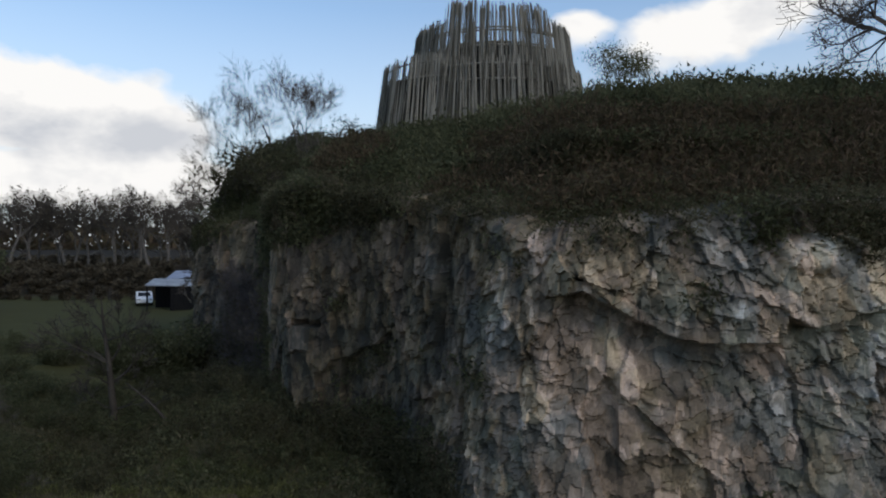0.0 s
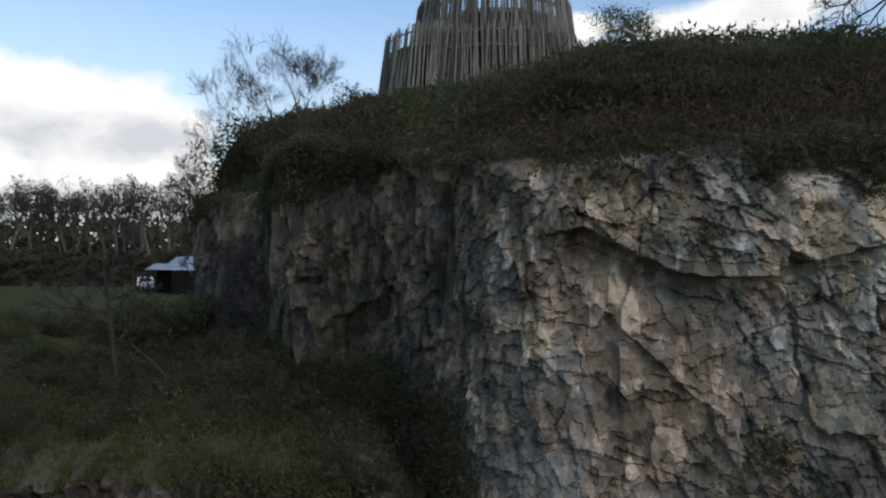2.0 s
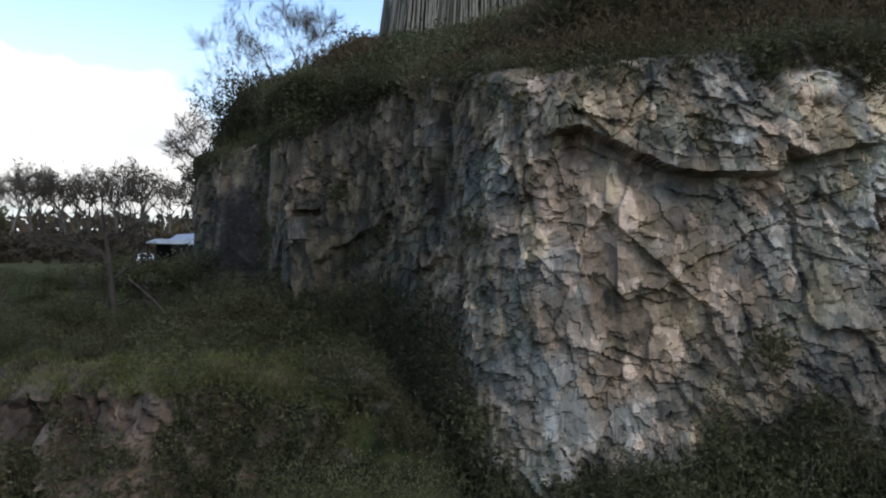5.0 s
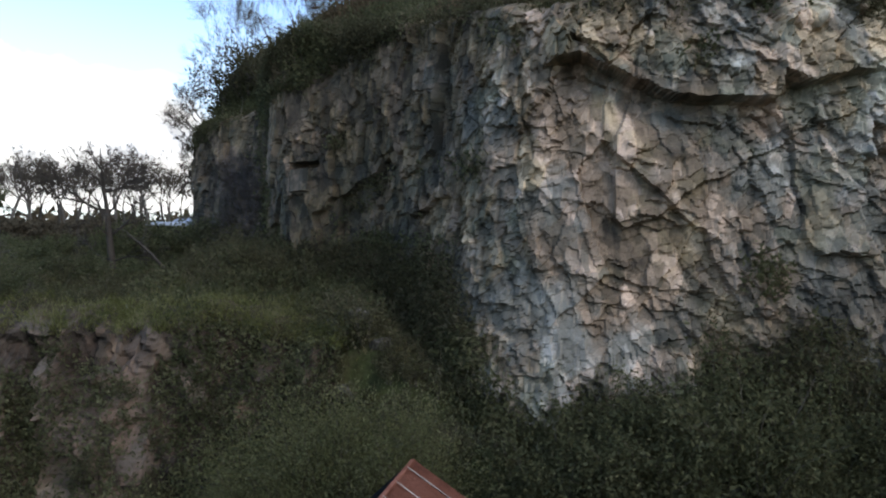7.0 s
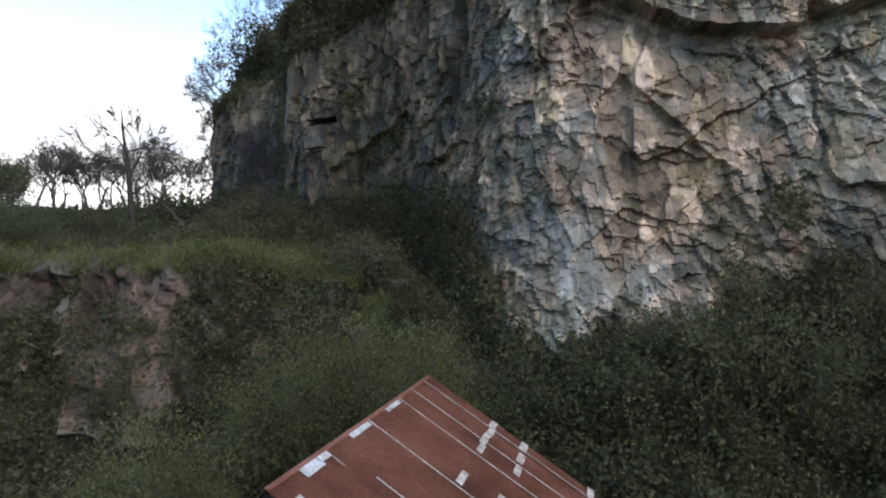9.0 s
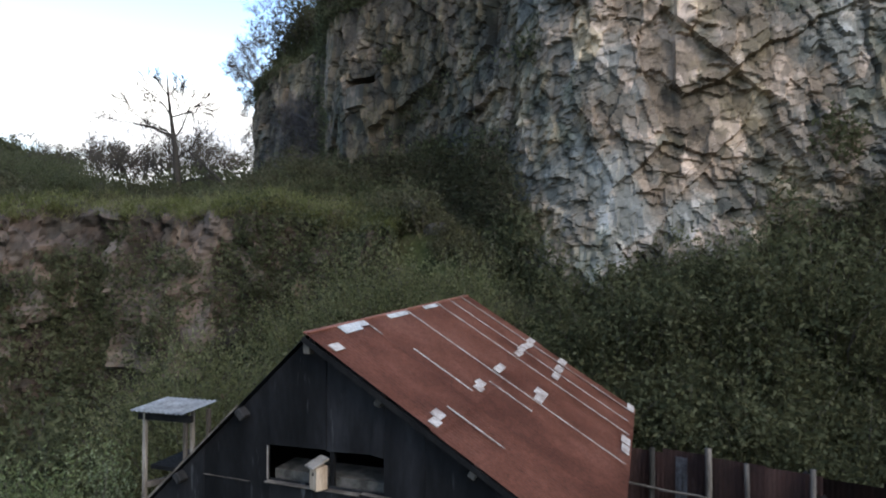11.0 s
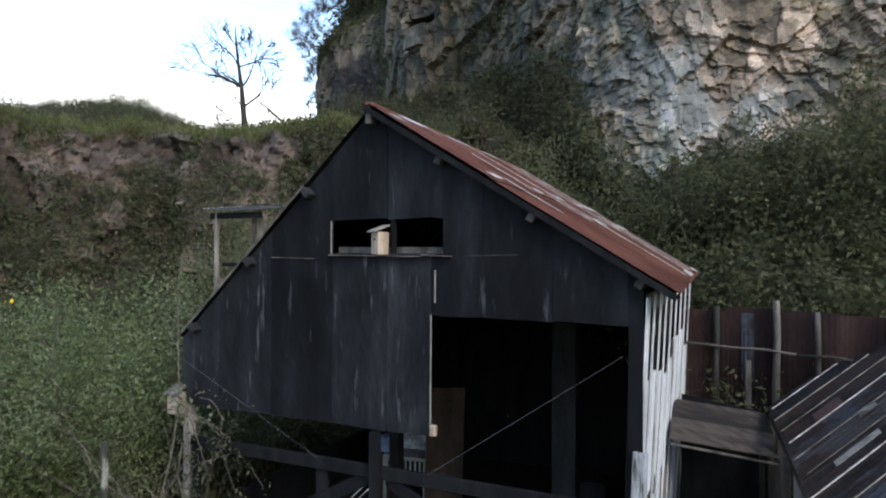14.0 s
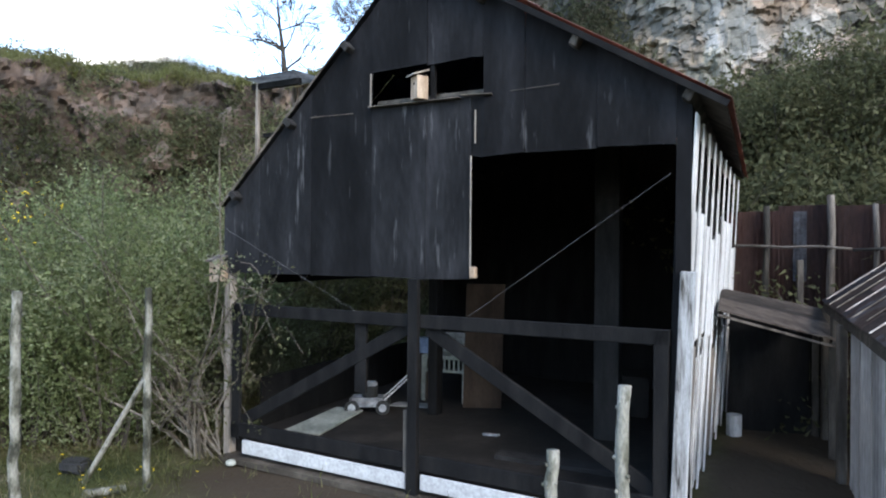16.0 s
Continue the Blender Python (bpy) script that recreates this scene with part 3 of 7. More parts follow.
ROCK = rock_material("fractured_rock", [(0.026, 0.026, 0.022), (0.066, 0.064, 0.054), (0.120, 0.115, 0.099), (0.195, 0.187, 0.165), (0.39, 0.375, 0.345)], (1.28, 0.97, 0.79), 0.0)
EARTHROCK = rock_material("earthy_bank_rock", [(0.015, 0.012, 0.009), (0.030, 0.0235, 0.0185), (0.052, 0.040, 0.031), (0.105, 0.085, 0.070)], (1.20, 0.96, 0.82), 0.0)


def cliff_sheet():
    pts = np.array(CLIFF)
    seg = np.hypot(*(pts[1:] - pts[:-1]).T)
    run = np.concatenate([[0], np.cumsum(seg)])
    s, cols = 0.0, []
    while s < run[-1]:
        cols.append(s)
        x, y = np.interp(s, run, pts[:, 0]), np.interp(s, run, pts[:, 1])
        s += 0.05 if (y < 28.5 and x < 13.5) else (0.16 if y < 48 and x < 20 else 0.6)
    cols = np.array(cols)
    px, py = np.interp(cols, run, pts[:, 0]), np.interp(cols, run, pts[:, 1])
    # outward normals, smoothed along the run
    tx, ty = np.gradient(px, cols), np.gradient(py, cols)
    for _ in range(3):
        tx, ty = np.interp(cols, run, np.interp(run, cols, tx)), np.interp(cols, run, np.interp(run, cols, ty))
    ln = np.hypot(tx, ty)
    nx, ny = ty / ln, -tx / ln
    rows = np.arange(4.2, 20.1, 0.048)
    S, Z = np.meshgrid(cols, rows)
    X0, Y0 = np.meshgrid(px, rows)[0], np.meshgrid(py, rows)[0]
    NX, NY = np.meshgrid(nx, rows)[0], np.meshgrid(ny, rows)[0]
    # planar faces at four sizes on dipping joints, each leaning out towards its foot and cut off there
    wx, wz = S + 0.03 * grain2(S * 0.7, Z * 0.7, 21, 2), Z + 0.04 * grain2(S * 0.7 + 9, Z * 0.7, 22, 2)
    out, tone, tint, algae = np.zeros_like(S), np.zeros_like(S), np.zeros_like(S), np.zeros_like(S)
    # broad faces in some places, shattered rock in others
    broken = 0.30 + 0.90 * step01(grain2(S * 0.35, Z * 0.35, 25, 3), -0.35, 0.45)
    worn = step01(grain2(S * 0.5 + 3, Z * 0.4, 26, 3), -0.3, 0.4)
    right = step01(X0, 0.5, 3.5) * (Y0 < 20)
    stretch = 1.0 + 0.45 * (X0 < 0.3)
    joints = ((4.6, 5.2, -18, 0.40, 0.16, 0.03, 0.06), (2.0, 2.9, -14, 0.32, 0.26, 0.05, 0.14), (0.78, 1.30, -9, 0.115, 0.42, 0.08, 0.24), (0.35, 0.56, -14, 0.080, 0.62, 0.14, 0.28), (0.165, 0.25, -20, 0.038, 0.55, 0.16, 0.24))
    for k, (su, sv, dip, off, turn, lean_out, part_of_tone) in enumerate(joints):
        a = radians(dip)
        u, v = wx * math.cos(a) - wz * math.sin(a), wx * math.sin(a) + wz * math.cos(a)
        h1, h2, h3, dx, dy, rim = cells2(u / su, v / (sv * stretch), 15 + k)
        much = (1.0, 1.0, 0.45 + 0.55 * worn, 1.2 * broken, 1.3 * broken)[k]
        out += much * (off * (h1 - 0.5) + turn * (h2 - 0.5) * dx * su - lean_out * (0.25 + h3) * dy * sv)
        # open joints round some of the faces
        out -= much * (0.0, 0.0, 0.035, 0.02, 0.0)[k] * (1 - step01(rim, 0.01, 0.07)) * (h2 > 0.6)
        tone += part_of_tone * (0.75 * h1 + 0.25 * h3)
        tint += (0.0, 0.24, 0.26, 0.18, 0.06)[k] * (h3 - 0.5)
        algae += (0.0, 0.26, 0.28, 0.16, 0.0)[k] * (h2 - 0.5)
    tone += 0.14 * grain2(S * 0.45, Z * 0.55, 28, 3)
    # short dipping ledges with a sharp foot
    for tall, deep_in, seed in ((1.3, 0.16, 27), (0.62, 0.10, 37)):
        bed = (Z + 0.30 * S + 0.30 * grain2(S * 0.3, Z * 0.3, seed, 2) + 0.10 * (cells2(S / 0.5, Z / 0.6, seed)[0] - 0.5)) / tall
        saw = bed - np.floor(bed)
        here = step01(grain2(S * 0.7 + 5, Z * 1.3, seed + 2, 3), 0.22, 0.32)
        out += deep_in * here * (1 - saw) ** 2 * (0.35 + 0.65 * right)
    out += 0.012 * grain2(S * 6, Z * 6, 31, 3) + 0.50 * grain2(S * 0.16, Z * 0.12, 33, 2)
    # a square block under a dark slot on the far bluff
    notch = (np.abs(X0 + 5.35 + 0.1 * (Z - 13.5)) < 0.62) & (Y0 > 24)
    out = np.where(notch & (Z > 13.72) & (Z < 14.02), out - 0.75, out)
    out = np.where(notch & (Z > 12.75) & (Z <= 13.72) & (np.abs(X0 + 5.45) < 0.42), 0.35 + 0.1 * (13.5 - Z), out)
    # the long overhanging ledge, dipping to the right
    ledge = np.interp(X0, [2.5, 3.6, 4.4, 5.1, 6.1, 8.5, 8.65, 9.3, 10.5], [15.45, 15.60, 15.25, 14.82, 14.40, 14.36, 15.05, 14.72, 15.1])
    over = Z - ledge
    front = step01(X0, 2.5, 3.3) * (1 - step01(X0, 10.0, 11.5)) * (Y0 < 19)
    out = out * (1 - 0.5 * front * (np.abs(over) < 0.35)) + front * (0.52 * step01(over, -0.03, 0.03) * (1 - step01(over, 0.3, 2.6)) - 0.34 * (over <= 0) * (1 - step01(-over, 0.1, 1.5)))
    # smooth scoop under the ledge and the pale slab near the foot
    near_face = (Y0 < 19.5)
    scoop = np.exp(-(((X0 - 4.3 - 0.3 * (14.2 - Z)) / 0.42) ** 2 + ((Z - 14.1) / 0.8) ** 2)) * near_face
    slab_at = np.exp(-(((X0 - 3.2 - 0.35 * (8.6 - Z)) / 0.62) ** 4 + ((Z - 8.6) / 1.15) ** 4)) * near_face
    side_slab = np.exp(-(((X0 - 4.9 + 0.25 * (8.2 - Z)) / 0.75) ** 4 + ((Z - 8.0) / 0.75) ** 4)) * near_face
    iron = np.exp(-(((X0 - 2.5 - 0.15 * (13.2 - Z)) / 0.45) ** 2 + ((Z - 13.2) / 1.1) ** 2)) * near_face
    stripe = np.exp(-(((X0 - 3.9 - 0.62 * (14.9 - Z)) / 0.55) ** 2)) * step01(Z, 9.5, 11.0) * (1 - step01(Z, 14.2, 15.0)) * near_face
    boulder = np.exp(-(((X0 - 9.35) / 0.6) ** 4 + ((Z - 16.6) / 0.38) ** 4)) * near_face
    out = out * (1 - 0.6 * scoop) * (1 - 0.6 * slab_at) * (1 - 0.3 * side_slab) + 0.35 * boulder
    # left flank's shade is put into the tone; upper right lighter, lower right darker
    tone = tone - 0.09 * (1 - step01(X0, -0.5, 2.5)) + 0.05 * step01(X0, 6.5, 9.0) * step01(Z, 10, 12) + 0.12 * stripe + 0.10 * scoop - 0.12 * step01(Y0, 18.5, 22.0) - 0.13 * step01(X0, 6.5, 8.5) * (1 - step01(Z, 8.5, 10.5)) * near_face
    tone = tone * (1 - 0.8 * slab_at) * (1 - boulder) + (0.62 + 0.08 * grain2(S * 1.5, Z * 1.5, 29, 3)) * slab_at + 0.95 * boulder + 0.12 * side_slab
    slab_area = slab_at
    lean = -0.05 * (Z - 11)
    brow = rim_height(X0)
    cap = step01(Z, brow - 0.1 + 0.5 * grain2(S * 0.4, S * 0, 35), brow + 1.3)
    foot = 0.45 * (1 - step01(Z, 5.0, 9.0))
    D = (out + lean + foot) - 3.2 * cap ** 2
    dz = 0.10 * grain2(S * 2, Z * 2, 41) + 0.1 * step01(cap, 0.3, 1)
    V = np.stack([X0 + NX * D, Y0 + NY * D, Z + dz], axis=-1).reshape(-1, 3)
    r, c = S.shape
    i = np.arange(r * c).reshape(r, c)
    f = np.stack([i[:-1, :-1], i[:-1, 1:], i[1:, 1:], i[1:, :-1]], axis=-1).reshape(-1, 4)
    ob = mesh_object("rock_face", V, f, ROCK)
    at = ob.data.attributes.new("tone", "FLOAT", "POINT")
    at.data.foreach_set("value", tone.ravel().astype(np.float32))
    warm = 0.20 * np.exp(-(((X0 - 5.5) / 4.5) ** 2 + ((Z - 11) / 5) ** 2)) * (Y0 < 20) + 0.14 * step01(Z, 14.5, 16.5) - 0.36 * slab_area - 0.12 * side_slab + 0.30 * iron + 0.16 * step01(-X0, -1.5, 1.5) + 0.02 + 0.12 * stripe + 0.20 * np.exp(-(((X0 + 3.6) / 3.0) ** 2 + ((Z - 15.6) / 1.8) ** 2))
    warm = warm + tint
    at = ob.data.attributes.new("warm", "FLOAT", "POINT")
    at.data.foreach_set("value", warm.ravel().astype(np.float32))
    moss = algae + 0.12 * (X0 < 1.0) + 0.24 * scoop + 0.06 * step01(X0, 7, 10) - 0.25 * slab_area
    at = ob.data.attributes.new("moss", "FLOAT", "POINT")
    at.data.foreach_set("value", moss.ravel().astype(np.float32))
    tagged(ob, "fractured grey and rust-stained quarry rock face", "cliff", kind="structure")
    return V.reshape(r, c, 3), X0, Y0, Z


def bank_sheet():
    """The broken earth and rock band under the quarry bank's crest."""
    pts = np.array(CREST)
    seg = np.hypot(*(pts[1:] - pts[:-1]).T)
    run = np.concatenate([[0], np.cumsum(seg)])
    cols = np.arange(18.0, run[-1], 0.08)
    cols = cols[(np.interp(cols, run, pts[:, 0]) < -2.4) & (np.interp(cols, run, pts[:, 0]) > -34)]
    px, py = np.interp(cols, run, pts[:, 0]), np.interp(cols, run, pts[:, 1])
    ln = np.hypot(np.gradient(px), np.gradient(py))
    nx, ny = np.gradient(py) / ln, -np.gradient(px) / ln
    rows = np.linspace(0, 1, 64)
    S, Q = np.meshgrid(cols, rows)
    X0, Y0 = np.meshgrid(px, rows)[0], np.meshgrid(py, rows)[0]
    NX, NY = np.meshgrid(nx, rows)[0], np.meshgrid(ny, rows)[0]
    tall = 3.3 + 0.5 * grain2(S * 0.3, S * 0, 55)
    out, tone = np.zeros_like(S), np.zeros_like(S)
    H = Q * tall
    for k, (su, sv, off, tilt) in enumerate(((1.9, 1.3, 0.55, 0.35), (0.8, 0.6, 0.3, 0.45), (0.33, 0.3, 0.12, 0.5))):
        h1, h2, h3, dx, dy, _ = cells2((S + 0.2 * H) / su, H / sv, 60 + k)
        out += off * (h1 - 0.5) + tilt * ((h2 - 0.5) * dx * su + (h3 - 0.5) * dy * sv)
        tone += h1 / 4
    for k, (su, sv, off) in enumerate(((0.7, 0.6, 0.26), (0.3, 0.26, 0.16))):
        high, own = facets2((S + 0.25 * H) / su, 1.7 * H / sv, 66 + k, off, 2 * off, 1.5 * off)
        out += high
        tone += own / 6
    jag = 0.5 * grain2(X0 * 0.5, Y0 * 0.5, 3) * (1 - step01(X0, -3.0, 1.5))
    cap = step01(Q + 0.06 * grain2(S * 0.9, Q * 0, 59, 3) - 0.03, 0.90, 1.0)
    D = 0.55 + 0.6 * grain2(S * 0.22, Q * 0, 58, 3) + jag + 3.6 * (1 - Q) ** 1.15 + out * (1 - 0.7 * cap) - 2.0 * cap
    crown = 8.12 + 0.42 * (1 - step01(X0, -5.5, -3.0)) + 0.9 * step01(-X0, 12, 24) + 0.45 * grain2(S * 0.35, S * 0, 57, 3) + 0.18 * grain2(S * 1.3, S * 0, 56, 3)
    Z = 1.9 + Q * (crown - 1.9) - 0.02 * np.abs(out) + 0.06 * cap
    V = np.stack([X0 + NX * D, Y0 + NY * D, Z], axis=-1).reshape(-1, 3)
    r, c = S.shape
    i = np.arange(r * c).reshape(r, c)
    f = np.stack([i[:-1, :-1], i[:-1, 1:], i[1:, 1:], i[1:, :-1]], axis=-1).reshape(-1, 4)
    ob = mesh_object("quarry_bank", V, f, EARTHROCK)
    for name, value in (("tone", tone), ("warm", 0.1 + 0 * tone)):
        at = ob.data.attributes.new(name, "FLOAT", "POINT")
        at.data.foreach_set("value", value.ravel().astype(np.float32))
    tagged(ob, "broken reddish earth and rock under the bank's crest", "bank", kind="structure")
    return V.reshape(r, c, 3)


FACE, FACE_X, FACE_Y, FACE_Z = cliff_sheet()
BANK = bank_sheet()

# ---------------------------------------------------------------- barn
BARN_AT = pose(-1.17, 7.06, 0, 0, 0, -15)
RIDGE, EAVE_R, EAVE_L = (-0.74, 6.17), (2.60, 4.14), (-3.70, 3.36)
SKEW = -0.045


def roof_z(u):
    if u >= RIDGE[0]:
        return RIDGE[1] + (EAVE_R[1] - RIDGE[1]) * (u - RIDGE[0]) / (EAVE_R[0] - RIDGE[0])
    return RIDGE[1] + (EAVE_L[1] - RIDGE[1]) * (u - RIDGE[0]) / (EAVE_L[0] - RIDGE[0])


def bu(u, v, z):
    """Barn coordinates: along the front, backwards, up; the barn is a little out of square."""
    return (u + SKEW * v, v, z)


def slab(corners, thick, way, bm=None):
    """A slab from a polygon, thickened along way."""
    bm = bm or bmesh.new()
    w = Vector(way) * thick
    lo = [bm.verts.new(Vector(c)) for c in corners]
    hi = [bm.verts.new(Vector(c) + w) for c in corners]
    bm.faces.new(lo)
    bm.faces.new(hi[::-1])
    for i in range(len(lo)):
        j = (i + 1) % len(lo)
        bm.faces.new((lo[j], lo[i], hi[i], hi[j]))
    return bm


def corrugated(p0, across, down, pitch=0.076, depth=0.009, lap=0.0, sag=0.0, rng=None):
    """A corrugated sheet with its ribs along down; two skins 3 mm apart."""
    p0, across, down = Vector(p0), Vector(across), Vector(down)
    n = across.cross(down).normalized()
    if n.z < 0:
        n = -n
    count = max(8, int(across.length / pitch * 4))
    bm = bmesh.new()
    grid = []
    for j in range(4):
        q = j / 3
        row = []
        for i in range(count + 1):
            w = i / count
            h = depth * math.sin(2 * math.pi * across.length * w / pitch) + lap + sag * math.sin(math.pi * q) * math.sin(math.pi * w)
            row.append(bm.verts.new(p0 + across * w + down * q + n * h))
        grid.append(row)
    for j in range(3):
        for i in range(count):
            bm.faces.new((grid[j][i], grid[j][i + 1], grid[j + 1][i + 1], grid[j + 1][i]))
    geom = bmesh.ops.solidify(bm, geom=bm.faces[:], thickness=0.003)
    return bm


def build_barn():
    barn = tagged(new("barn"), "tall dark barn of tarred sheets with a rusty corrugated roof", "barn")
    barn.matrix_world = BARN_AT
    rng = random.Random(4)
    # front wall of upright tarred sheets
    cuts = [-3.68, -3.05, -2.2, -1.29, -0.55, 0.0, 0.15, 0.62, 1.38, 2.12, 2.26]
    for a, b in zip(cuts[:-1], cuts[1:]):
        a, b = a + 0.002, b - 0.002
        low = 2.48 if b <= 0.01 else (3.81 if b < 2.13 else 0.05)
        spans = []
        if -1.3 < a and b < 0.16:
            spans = [(low, 4.49), (4.88, None)]
        else:
            seam = 4.44 if b < 1.5 and low < 3 else None
            spans = [(low, seam), (seam + 0.004, None)] if seam and roof_z(a) > 4.9 and roof_z(b) > 4.9 else [(low, None)]
        for z0, z1 in spans:
            out = rng.uniform(0.0, 0.018) + (0.012 if z1 is None else 0.0)
            ua = a if low > 1 else a - 0.0
            mid = [] if not (a < RIDGE[0] < b and z1 is None) else [bu(RIDGE[0], -out, RIDGE[1] - 0.03)]
            top_b = z1 if z1 else roof_z(b) - 0.03
            top_a = z1 if z1 else roof_z(a) - 0.03
            jig = rng.uniform(-0.015, 0.015)
            corners = [bu(ua, -out, z0 + jig), bu(b, -out, z0 - jig), bu(b, -out, top_b)] + mid + [bu(a, -out, top_a)]
            part("sheet", slab(corners, 0.012, (0, 1, 0)), TARGREY if (b < 0.01 and z1 is not None) or (b < -2.1 and low > 1) else TARWALL, barn)
    # frame of the front: corner posts, ridge and purlin stubs
    for u in (RIDGE[0], 0.14, 1.18, 2.24, -1.62, -2.5, -3.42):
        z = roof_z(u) - (0.13 if u != RIDGE[0] else 0.16)
        tilt = (0.52, 0, 0.85) if u > 0 else ((-0.69, 0, 0.72) if u < -1 else (0, 0, 1))
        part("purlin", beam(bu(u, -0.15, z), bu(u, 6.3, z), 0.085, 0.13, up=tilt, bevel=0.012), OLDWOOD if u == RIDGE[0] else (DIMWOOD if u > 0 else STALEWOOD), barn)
    part("corner_post", beam(bu(-3.62, 0.06, 0), bu(-3.62, 0.06, 3.3), 0.12, 0.12, up=(0, 1, 0), bevel=0.01), OLDWOOD, barn)
    part("corner_post", beam(bu(2.10, 0.08, 0), bu(2.20, 0.08, 4.15), 0.13, 0.13, up=(0, 1, 0), bevel=0.01), DARKWOOD, barn)
    part("tie_beam", beam(bu(-3.6, 0.1, 2.56), bu(0.0, 0.1, 2.56), 0.12, 0.14, bevel=0.01), DARKWOOD, barn)
    # window ledge and pale trim
    part("window_ledge", beam(bu(-1.31, -0.05, 4.462), bu(-0.12, -0.05, 4.455), 0.08, 0.012, bevel=0.003), OLDWOOD, barn, "pale weathered ledge board")
    part("window_ledge", beam(bu(-0.1, -0.05, 4.475), bu(0.26, -0.05, 4.458), 0.06, 0.012, bevel=0.003), OLDWOOD, barn, "split weathered ledge board")
    part("window_mullion", beam(bu(-0.49, 0.03, 4.47), bu(-0.49, 0.03, 4.9), 0.05, 0.05, up=(0, 1, 0)), DARKWOOD, barn)
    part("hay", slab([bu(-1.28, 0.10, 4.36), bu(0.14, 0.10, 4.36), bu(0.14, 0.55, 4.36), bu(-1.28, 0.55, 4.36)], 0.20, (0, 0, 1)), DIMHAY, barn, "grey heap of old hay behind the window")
    part("seam_strip", beam(bu(0.46, -0.03, 4.47), bu(1.0, -0.03, 4.48), 0.005, 0.006), DIMWOOD, barn)
    part("window_trim", beam(bu(-1.30, -0.035, 4.48), bu(-1.30, -0.035, 4.86), 0.012, 0.012, up=(0, 1, 0)), OLDWOOD, barn)
    part("opening_trim", beam(bu(0.012, -0.03, 2.5), bu(0.012, -0.03, 3.82), 0.012, 0.012, up=(0, 1, 0)), OLDWOOD, barn)
    part("opening_trim", beam(bu(0.06, -0.03, 4.31), bu(0.06, -0.03, 3.95), 0.012, 0.012, up=(0, 1, 0)), OLDWOOD, barn)
    part("seam_strip", beam(bu(-2.2, -0.03, 4.43), bu(-1.55, -0.03, 4.42), 0.005, 0.007), OLDWOOD, barn)
    # right roof: two rows of rusty corrugated sheets
    marks = [-0.2, 1.26, 2.82, 4.35, 5.13, 5.95, 6.45]
    du, dz = EAVE_R[0] - RIDGE[0], EAVE_R[1] - RIDGE[1]
    slope = Vector((du, 0, dz)).normalized()
    normal = Vector((-dz, 0, du)).normalized()

    def on_roof(f, v, up=0.0):
        return Vector(bu(RIDGE[0] + du * f, v, RIDGE[1] + dz * f)) + normal * up
    for k, (a, b) in enumerate(zip(marks[:-1], marks[1:])):
        for f0, f1, lap in ((0.0, 0.47, 0.016), (0.44, 1.0, 0.0)):
            p = on_roof(f0, a)
            ob = part("roof_sheet", corrugated(p, on_roof(f0, b) - p, on_roof(f1, a) - p, lap=lap + 0.005 * (k % 2)), RUST, barn, smooth=True)
    for v, f0, f1 in ((1.26, 0.01, 0.09), (1.54, 0.19, 0.43), (2.32, 0.44, 0.62), (0.56, 0.42, 0.62), (2.84, 0.0, 0.98), (4.36, 0.0, 0.98), (5.13, 0.0, 0.97), (5.95, 0.0, 0.98)):
        part("lap_strip", beam(on_roof(f0, v, 0.034), on_roof(f1, v, 0.034), 0.024, 0.008, up=normal), FADED, barn)
    for v, f, w, l in ((0.75, 0.005, 0.5, 0.16), (1.1, 0.005, 0.32, 0.11), (2.4, 0.005, 0.74, 0.10), (3.92, 0.005, 0.7, 0.09), (0.0, 0.07, 0.24, 0.12), (-0.02, 0.42, 0.2, 0.12), (0.2, 0.405, 0.22, 0.14), (1.8, 0.42, 0.22, 0.13), (2.02, 0.41, 0.24, 0.13), (3.2, 0.41, 0.5, 0.12),
                       (4.72, 0.41, 0.42, 0.12), (5.25, 0.40, 0.6, 0.13), (5.78, 0.405, 0.5, 0.14), (6.2, 0.395, 0.44, 0.14), (3.05, 0.595, 0.3, 0.14), (3.38, 0.58, 0.36, 0.2), (4.9, 0.595, 0.5, 0.13), (5.5, 0.585, 0.5, 0.15), (6.15, 0.575, 0.5, 0.16), (3.5, 0.955, 0.4, 0.13), (3.95, 0.95, 0.36, 0.15), (6.2, 0.955, 0.5, 0.14)):
        s = l / math.hypot(du, dz)
        part("roof_patch", slab([on_roof(f, v - w / 2, 0.032), on_roof(f, v + w / 2, 0.032), on_roof(f + s, v + w / 2, 0.032), on_roof(f + s, v - w / 2, 0.032)], 0.004, normal), ZINC if f < 0.05 else FADED, barn)
    # left roof: dark sheets
    lu, lz = EAVE_L[0] - RIDGE[0], EAVE_L[1] - RIDGE[1]
    for a, b in zip([-0.06] + marks[1:-1], marks[1:]):
        for f0, f1, lap in ((0.0, 0.52, 0.012), (0.5, 1.0, 0.0)):
            p = Vector(bu(RIDGE[0] + lu * f0, a, RIDGE[1] + lz * f0))
            q = Vector(bu(RIDGE[0] + lu * f0, b, RIDGE[1] + lz * f0))
            r = Vector(bu(RIDGE[0] + lu * f1, a, RIDGE[1] + lz * f1))
            part("roof_sheet", corrugated(p, q - p, r - p, lap=lap), TAR, barn, "dark corrugated sheet", smooth=True)
    # dark lining added under the eave to cover the roof sheets' red underside
    for a, b in zip(marks[:-1], marks[1:]):
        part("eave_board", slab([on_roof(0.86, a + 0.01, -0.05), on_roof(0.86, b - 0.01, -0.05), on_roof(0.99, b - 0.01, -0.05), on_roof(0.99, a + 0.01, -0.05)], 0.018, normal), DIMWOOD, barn)
